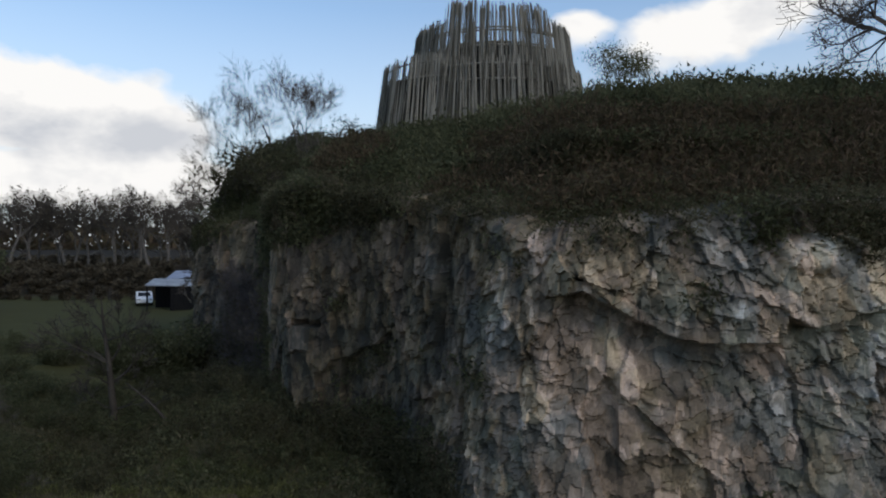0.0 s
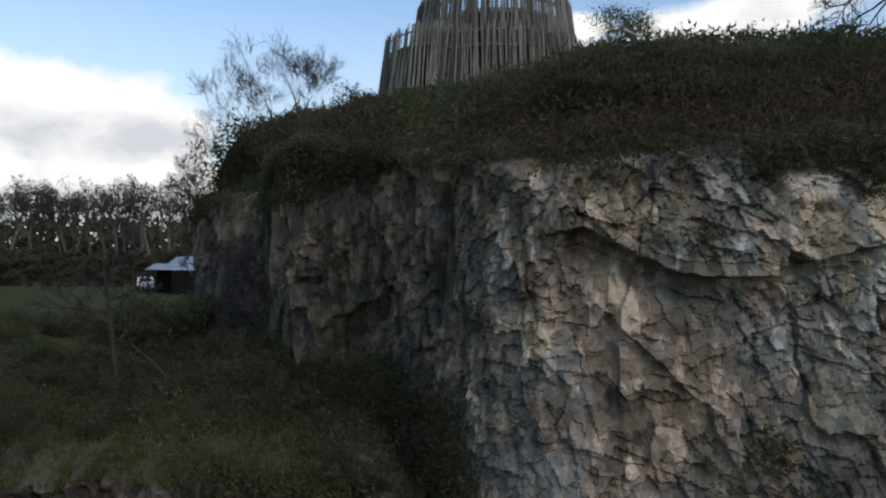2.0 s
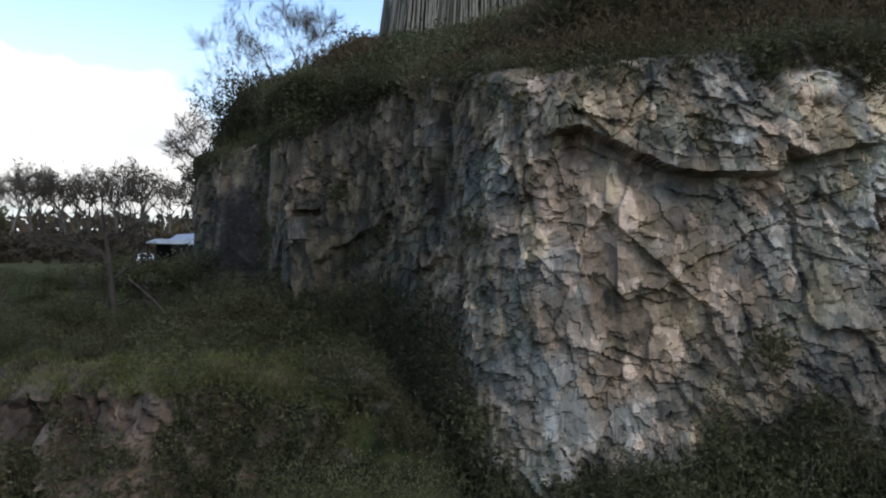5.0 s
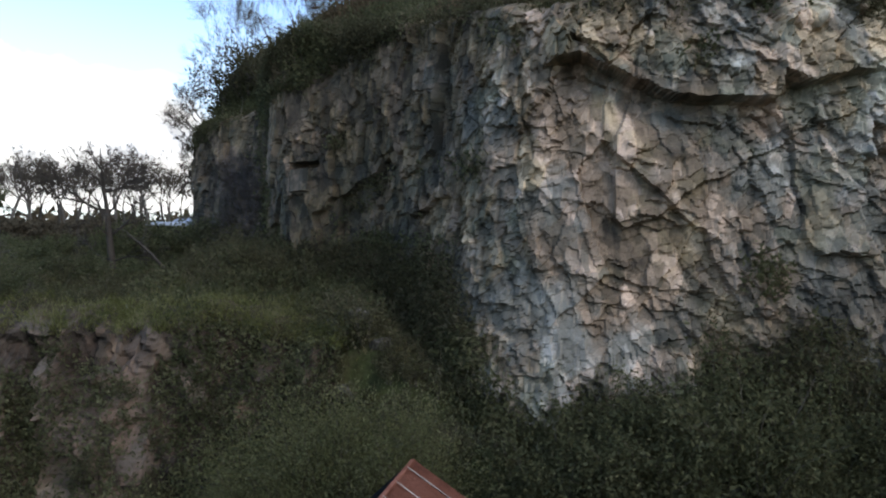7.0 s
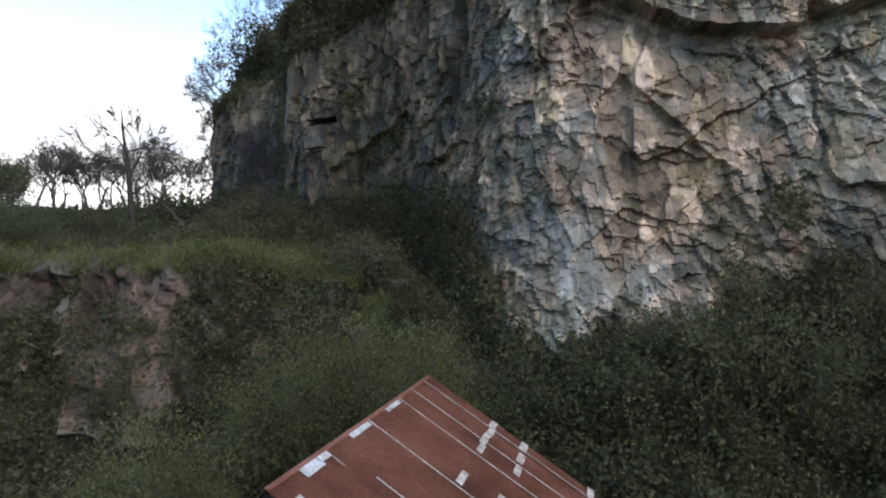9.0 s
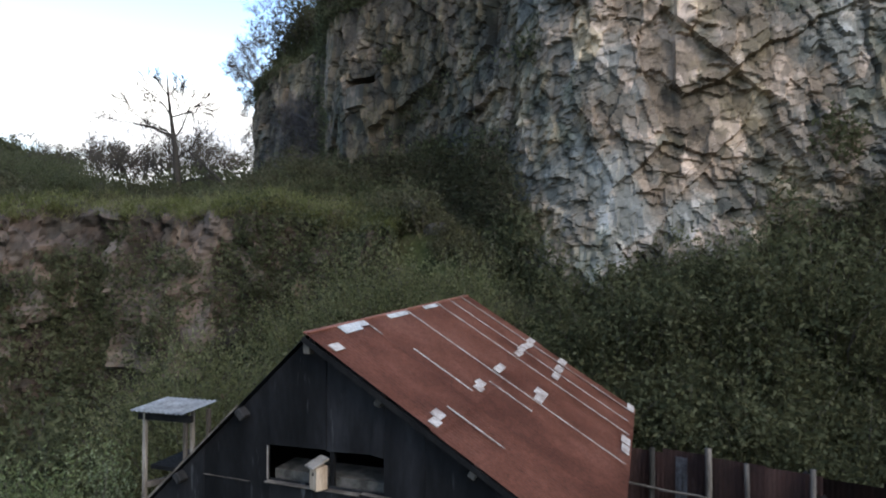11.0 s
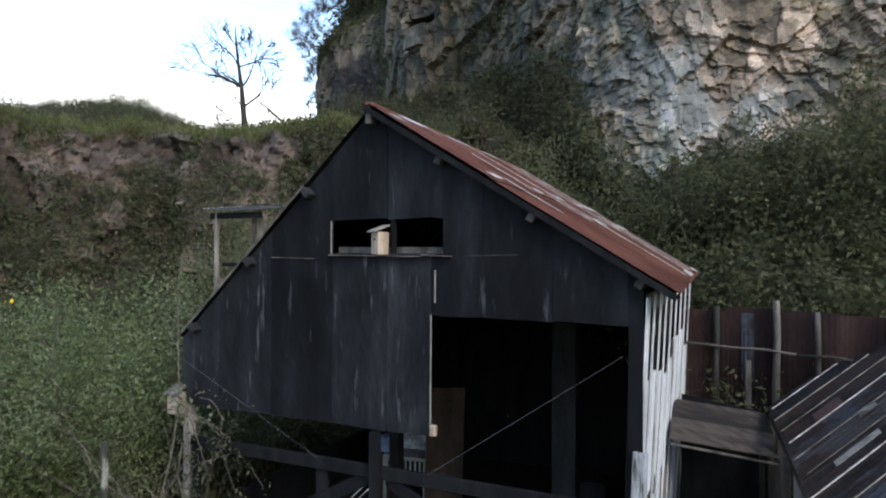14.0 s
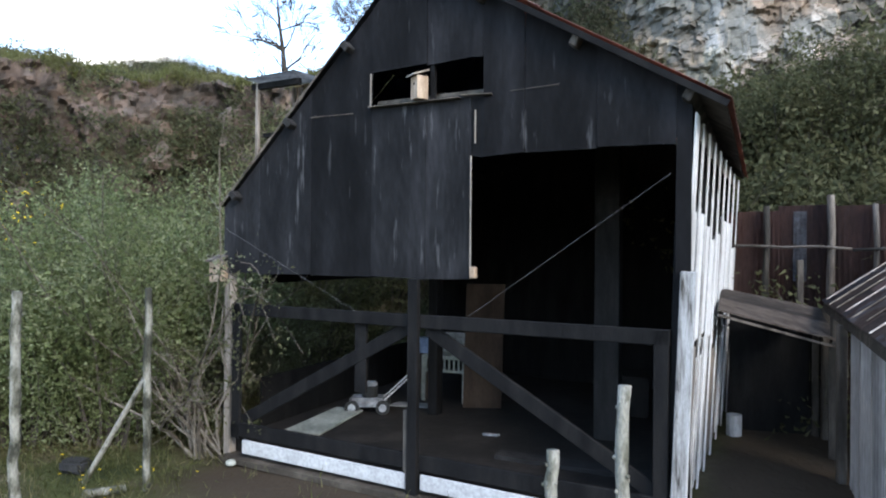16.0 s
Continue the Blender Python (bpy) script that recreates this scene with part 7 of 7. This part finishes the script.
def work_bench():
    b = tagged(new("work_bench"), "old pale workbench with a slotted rack under its top", "bench")
    b.matrix_world = BARN_AT @ pose(*bu(-2.05, 3.6, 0.25), 0, 0, 10)
    part("top", box(bmesh.new(), -0.36, -0.25, 0.72, 0.42, 0.25, 0.78, 0.006), BARE, b)
    part("back_board", slab([(-0.36, 0.23, 0.78), (0.42, 0.23, 0.78), (0.42, 0.25, 1.12), (-0.36, 0.25, 1.12)], 0.02, (0, 1, 0)), PLASTIC, b, "white splashboard")
    part("rack_rail", box(bmesh.new(), -0.34, -0.24, 0.50, 0.40, -0.21, 0.54), BARE, b)
    for i in range(9):
        x = -0.30 + i * 0.083
        part("slat", box(bmesh.new(), x, -0.235, 0.54, x + 0.03, -0.215, 0.72), BARE, b)
    for x in (-0.33, 0.39):
        for y in (-0.21, 0.21):
            part("leg", box(bmesh.new(), x - 0.03, y - 0.03, 0, x + 0.03, y + 0.03, 0.72), BARE, b)
    return b


work_bench()
crate = part("blue_crate", box(bmesh.new(), -0.12, -0.12, 0, 0.12, 0.12, 0.26, 0.02), BLUE)
crate.matrix_world = BARN_AT @ pose(*bu(-2.42, 3.55, 1.03))
tagged(crate, "small blue plastic tub on the end of the workbench", "tub")
crate.location.z = 1.03
# grey box given near-black timber for the shade deep inside
nook = tagged(part("storage_box", box(bmesh.new(), -0.35, -0.3, 0, 0.35, 0.3, 0.62, 0.03), STALEWOOD), "grey storage box deep inside the barn", "box")
nook.matrix_world = BARN_AT @ pose(*bu(0.9, 4.2, 0.252), 0, 0, 12)
chest = tagged(part("stand_box", box(bmesh.new(), -0.2, -0.16, 0, 0.2, 0.16, 0.78, 0.02), BROWNPLY), "narrow brown box under the blue tub", "box")
chest.matrix_world = BARN_AT @ pose(*bu(-2.42, 3.55, 0.252))

# ---------------------------------------------------------------- small things in the yard
tub = tagged(part("plastic_tub", disc(bmesh.new(), (0, 0, 0.16), 0.11, 0.32, "Z", 18), ZINCWALL, smooth=False), "pale grey plastic tub beside the barn", "tub")
tub.location = (2.2, 10.9, 0.02)
bucket = tagged(part("black_bucket", box(bmesh.new(), -0.17, -0.12, 0, 0.17, 0.12, 0.16, 0.04), RUBBER), "black plastic tray lying in the grass", "tray")
bucket.location = (-6.1, 6.95, 0.02)
v, f = tubes([(-5.36, 6.25, 0.06, -5.0, 6.5, 0.07, 0.05, 0.045)], 8)
tagged(mesh_object("short_log", v, f, POSTWOOD, smooth=True), "short pale log lying in the grass", "log")
stone = bmesh.new()
bmesh.ops.create_icosphere(stone, subdivisions=2, radius=0.07)
for vert in stone.verts:
    vert.co *= 1 + 0.25 * noise.noise(vert.co * 12)
    vert.co.z *= 0.6
stone_ob = tagged(part("stone", stone, BARE), "pale stone at the foot of the barn's corner", "stone")
stone_ob.location = (-4.42, 7.7, 0.04)
SILLEARTH = material("trodden_earth_and_concrete", [(0.022, 0.018, 0.014), (0.048, 0.040, 0.031), (0.098, 0.084, 0.068)], scale=1.6, fine=16, bump=0.5)
SILL = tagged(part("concrete_sill", slab([bu(-3.6, -0.16, 0.0), bu(2.1, -0.20, 0.0), bu(2.1, 0.12, 0.0), bu(-3.6, 0.12, 0.0)], 0.07, (0, 0, 1)), SILLEARTH), "worn earth and concrete strip along the gate", "sill")
SILL.matrix_world = BARN_AT
YELLOW = material("yellow_petals", [(0.55, 0.40, 0.02), (0.7, 0.52, 0.03)], scale=9, fine=30, bump=0.0)
rng = np.random.default_rng(150)
p = np.stack([rng.uniform(-7.5, -4.4, 26), rng.uniform(4.8, 7.4, 26), np.full(26, 0.12)], axis=1)
p = np.repeat(p, 7, axis=0)
v, f = leaves(p, np.concatenate([rng.normal(size=(len(p), 2)), np.full((len(p), 1), 0.4)], axis=1), 0.022, 0.014, rng, 0.0)
tagged(mesh_object("dandelions", v, f, YELLOW), "scattered yellow dandelions in the grass", "flowers", kind="stuff")
gorse = [bush("gorse_bush", "gorse bush with yellow-tipped shoots", 160 + k, 1.9, 0.9, 50, 4200, 0.07, 0.03, m, whip=0.2, upright=1.0) for k, m in ((0, LEAF_DARK),)]
gorse[0].location = at_land(-10.2, 9.6, 1.2)
gorse[0].location.z = 0.0
gorse[0].scale = (1.4, 1.4, 1.8)
v, f = leaves(rng.normal(size=(130, 3)) * [0.45, 0.45, 0.3] + [0, 0, 1.75], rng.normal(size=(130, 3)), 0.045, 0.035, rng)
mesh_object("blossom", v, f, YELLOW, gorse[0], label="yellow blossom")
# bare stems of the hazel clump beside the barn's corner post
HAZELBARK = material("brown_hazel_bark", [(0.045, 0.037, 0.028), (0.095, 0.080, 0.062), (0.16, 0.14, 0.115)], scale=6, fine=50, bump=0.4, vary=0.3)
hazel = tagged(new("hazel_bush"), "tangle of thinly leaved brown hazel stems beside the barn", "bush")
rng = np.random.default_rng(171)
for i in range(26):
    a = np.array([-4.95 + rng.uniform(-0.25, 0.2), 7.95 + rng.uniform(-0.15, 0.3), 0.0])
    d = np.array([rng.uniform(-1.3, 0.35), rng.uniform(-0.4, 0.4), rng.uniform(0.7, 1.5)])
    r = rng.uniform(0.008, 0.024)
    segs = []
    for k in range(7):
        b = a + d * 0.28
        segs.append((*a, *b, r, r * 0.88))
        for _ in range(2):
            if k > 0 and rng.random() < 0.6:
                e = b + d * 0.12 + rng.normal(size=3) * 0.2
                segs.append((*b, *e, r * 0.5, r * 0.3))
                segs.append((*e, *(e + rng.normal(size=3) * 0.14 + [0, 0, 0.05]), r * 0.3, r * 0.2))
        a, r = b, r * 0.88
        d = d + rng.normal(size=3) * 0.34
    v, f = tubes(segs, 5)
    stem = mesh_object("stem", v, f, HAZELBARK, hazel)
    tips = np.array(segs)[3:, 3:6]
    tips = np.repeat(tips, 9, axis=0)
    v, f = leaves(tips + rng.normal(size=tips.shape) * 0.07, rng.normal(size=tips.shape), 0.05, 0.03, rng)
    mesh_object("foliage", v, f, LEAF_DARK, stem)
# shoots that hang over the barn's corner
spray = tagged(new("bramble_spray"), "thin bramble shoots that hang across the gate's corner", "bramble")
for i in range(7):
    a = np.array([-4.55 + rng.uniform(-0.3, 0.3), 7.72, 2.55 + rng.uniform(-0.3, 0.25)])
    d = np.array([0.5, -0.15, -0.05]) + rng.normal(size=3) * 0.2
    segs = []
    for k in range(4):
        b = a + d * 0.3
        segs.append((*a, *b, 0.008, 0.006))
        a, d = b, d + np.array([0, 0, -0.2]) + rng.normal(size=3) * 0.15
    v, f = tubes(segs, 4)
    shoot = mesh_object("shoot", v, f, TWIG, spray)
    s = np.array(segs)
    v, f = leaves(np.repeat(s[:, 3:6], 5, axis=0) + rng.normal(size=(len(s) * 5, 3)) * 0.06, rng.normal(size=(len(s) * 5, 3)), 0.06, 0.04, rng)
    mesh_object("foliage", v, f, LEAF_WILLOW, shoot)

# ---------------------------------------------------------------- field hut and parked car, far off on the plateau


def field_hut():
    h = tagged(new("field_hut"), "dark open-fronted field hut with a pale lean-to roof", "hut")
    h.matrix_world = pose(*at_land(-28.6, 69.5), 0, 0, 12)
    part("roof", slab([(-2.3, -2.2, 2.55), (2.3, -2.2, 2.45), (2.3, 2.2, 2.95), (-2.3, 2.2, 3.05)], 0.08, (0, 0, 1)), ZINCWALL, h)
    part("back_wall", box(bmesh.new(), -2.1, 1.9, -0.3, 2.1, 2.0, 2.85), DARKWOOD, h)
    part("side_wall", box(bmesh.new(), 2.0, -2.0, -0.3, 2.1, 1.9, 2.45), DARKWOOD, h)
    part("front_wall", box(bmesh.new(), 0.2, -2.05, -0.3, 2.0, -1.95, 2.4), DARKWOOD, h)
    for x in (-2.1, 0.2):
        part("post", beam((x, -2.0, -0.3), (x, -2.0, 2.5), 0.14, 0.14, up=(0, 1, 0)), DARKWOOD, h)
    return h


field_hut()


def sheet_roof():
    h = tagged(new("open_shelter"), "open shelter with a blue-grey sheet roof behind the hut", "shelter")
    h.matrix_world = pose(*at_land(-28.6, 76.5), 0, 0, 8)
    part("roof", slab([(-3.0, -2.2, 2.7), (3.2, -2.2, 3.2), (3.2, 2.2, 4.0), (-3.0, 2.2, 3.5)], 0.06, (0, 0, 1)), TARP, h)
    for x in (-2.8, 3.0):
        for y in (-2.0, 2.0):
            part("post", beam((x, y, -0.3), (x, y, 2.75 + 0.08 * x + 0.19 * (y + 2)), 0.12, 0.12, up=(0, 1, 0)), DARKWOOD, h)
    part("back_wall", box(bmesh.new(), -2.8, 1.9, -0.3, 3.0, 2.0, 3.2), DARKWOOD, h)
    return h


TARP = material("blue_grey_sheet", [(0.20, 0.22, 0.28), (0.28, 0.31, 0.38)], scale=1.0, fine=10, bump=0.1, rough=0.6)
sheet_roof()
GLASS = material("dark_car_glass", [(0.01, 0.012, 0.015), (0.02, 0.022, 0.026)], scale=2, fine=10, bump=0.0, rough=0.08)
CARWHITE = material("white_car_paint", [(0.66, 0.67, 0.68), (0.74, 0.75, 0.76)], scale=1, fine=8, bump=0.0, rough=0.25)


def parked_car():
    c = tagged(new("parked_car"), "small white hatchback parked on the grass by the hut", "car")
    c.matrix_world = pose(*at_land(-33.7, 74.0), 0, 0, 117)
    profile = [(-1.95, 0.30), (-1.98, 0.72), (-1.75, 0.92), (-1.15, 0.98), (-0.55, 1.42), (0.75, 1.46), (1.55, 1.05), (1.85, 0.95), (1.92, 0.45), (1.80, 0.28)]
    bm = slab([(x, -0.82, z) for x, z in profile], 1.64, (0, 1, 0))
    bmesh.ops.bevel(bm, geom=bm.edges[:], offset=0.06, segments=2, affect="EDGES")
    part("body", bm, CARWHITE, c)
    for y in (-0.83, 0.815):
        part("side_window", slab([(-0.95, y, 1.02), (1.25, y, 1.02), (0.7, y, 1.36), (-0.5, y, 1.34)], 0.015, (0, 1, 0)), GLASS, c)
    part("windscreen", slab([(-1.16, -0.66, 1.0), (-1.16, 0.66, 1.0), (-0.6, 0.6, 1.4), (-0.6, -0.6, 1.4)], 0.02, (-0.5, 0, 0.6)), GLASS, c)
    part("rear_window", slab([(1.5, -0.6, 1.12), (1.5, 0.6, 1.12), (0.86, 0.55, 1.43), (0.86, -0.55, 1.43)], 0.02, (0.5, 0, 0.6)), GLASS, c)
    for x in (-1.25, 1.2):
        for y in (-0.74, 0.74):
            w = part("wheel", disc(bmesh.new(), (x, y, 0.29), 0.29, 0.2), RUBBER, c)
            part("rim", disc(bmesh.new(), (x, y * 1.14, 0.29), 0.18, 0.02), ZINC, w)
    for y in (-0.6, 0.6):
        part("headlight", box(bmesh.new(), -2.0, y - 0.14, 0.66, -1.93, y + 0.14, 0.78, 0.02), PLASTIC, c)
    return c


parked_car()
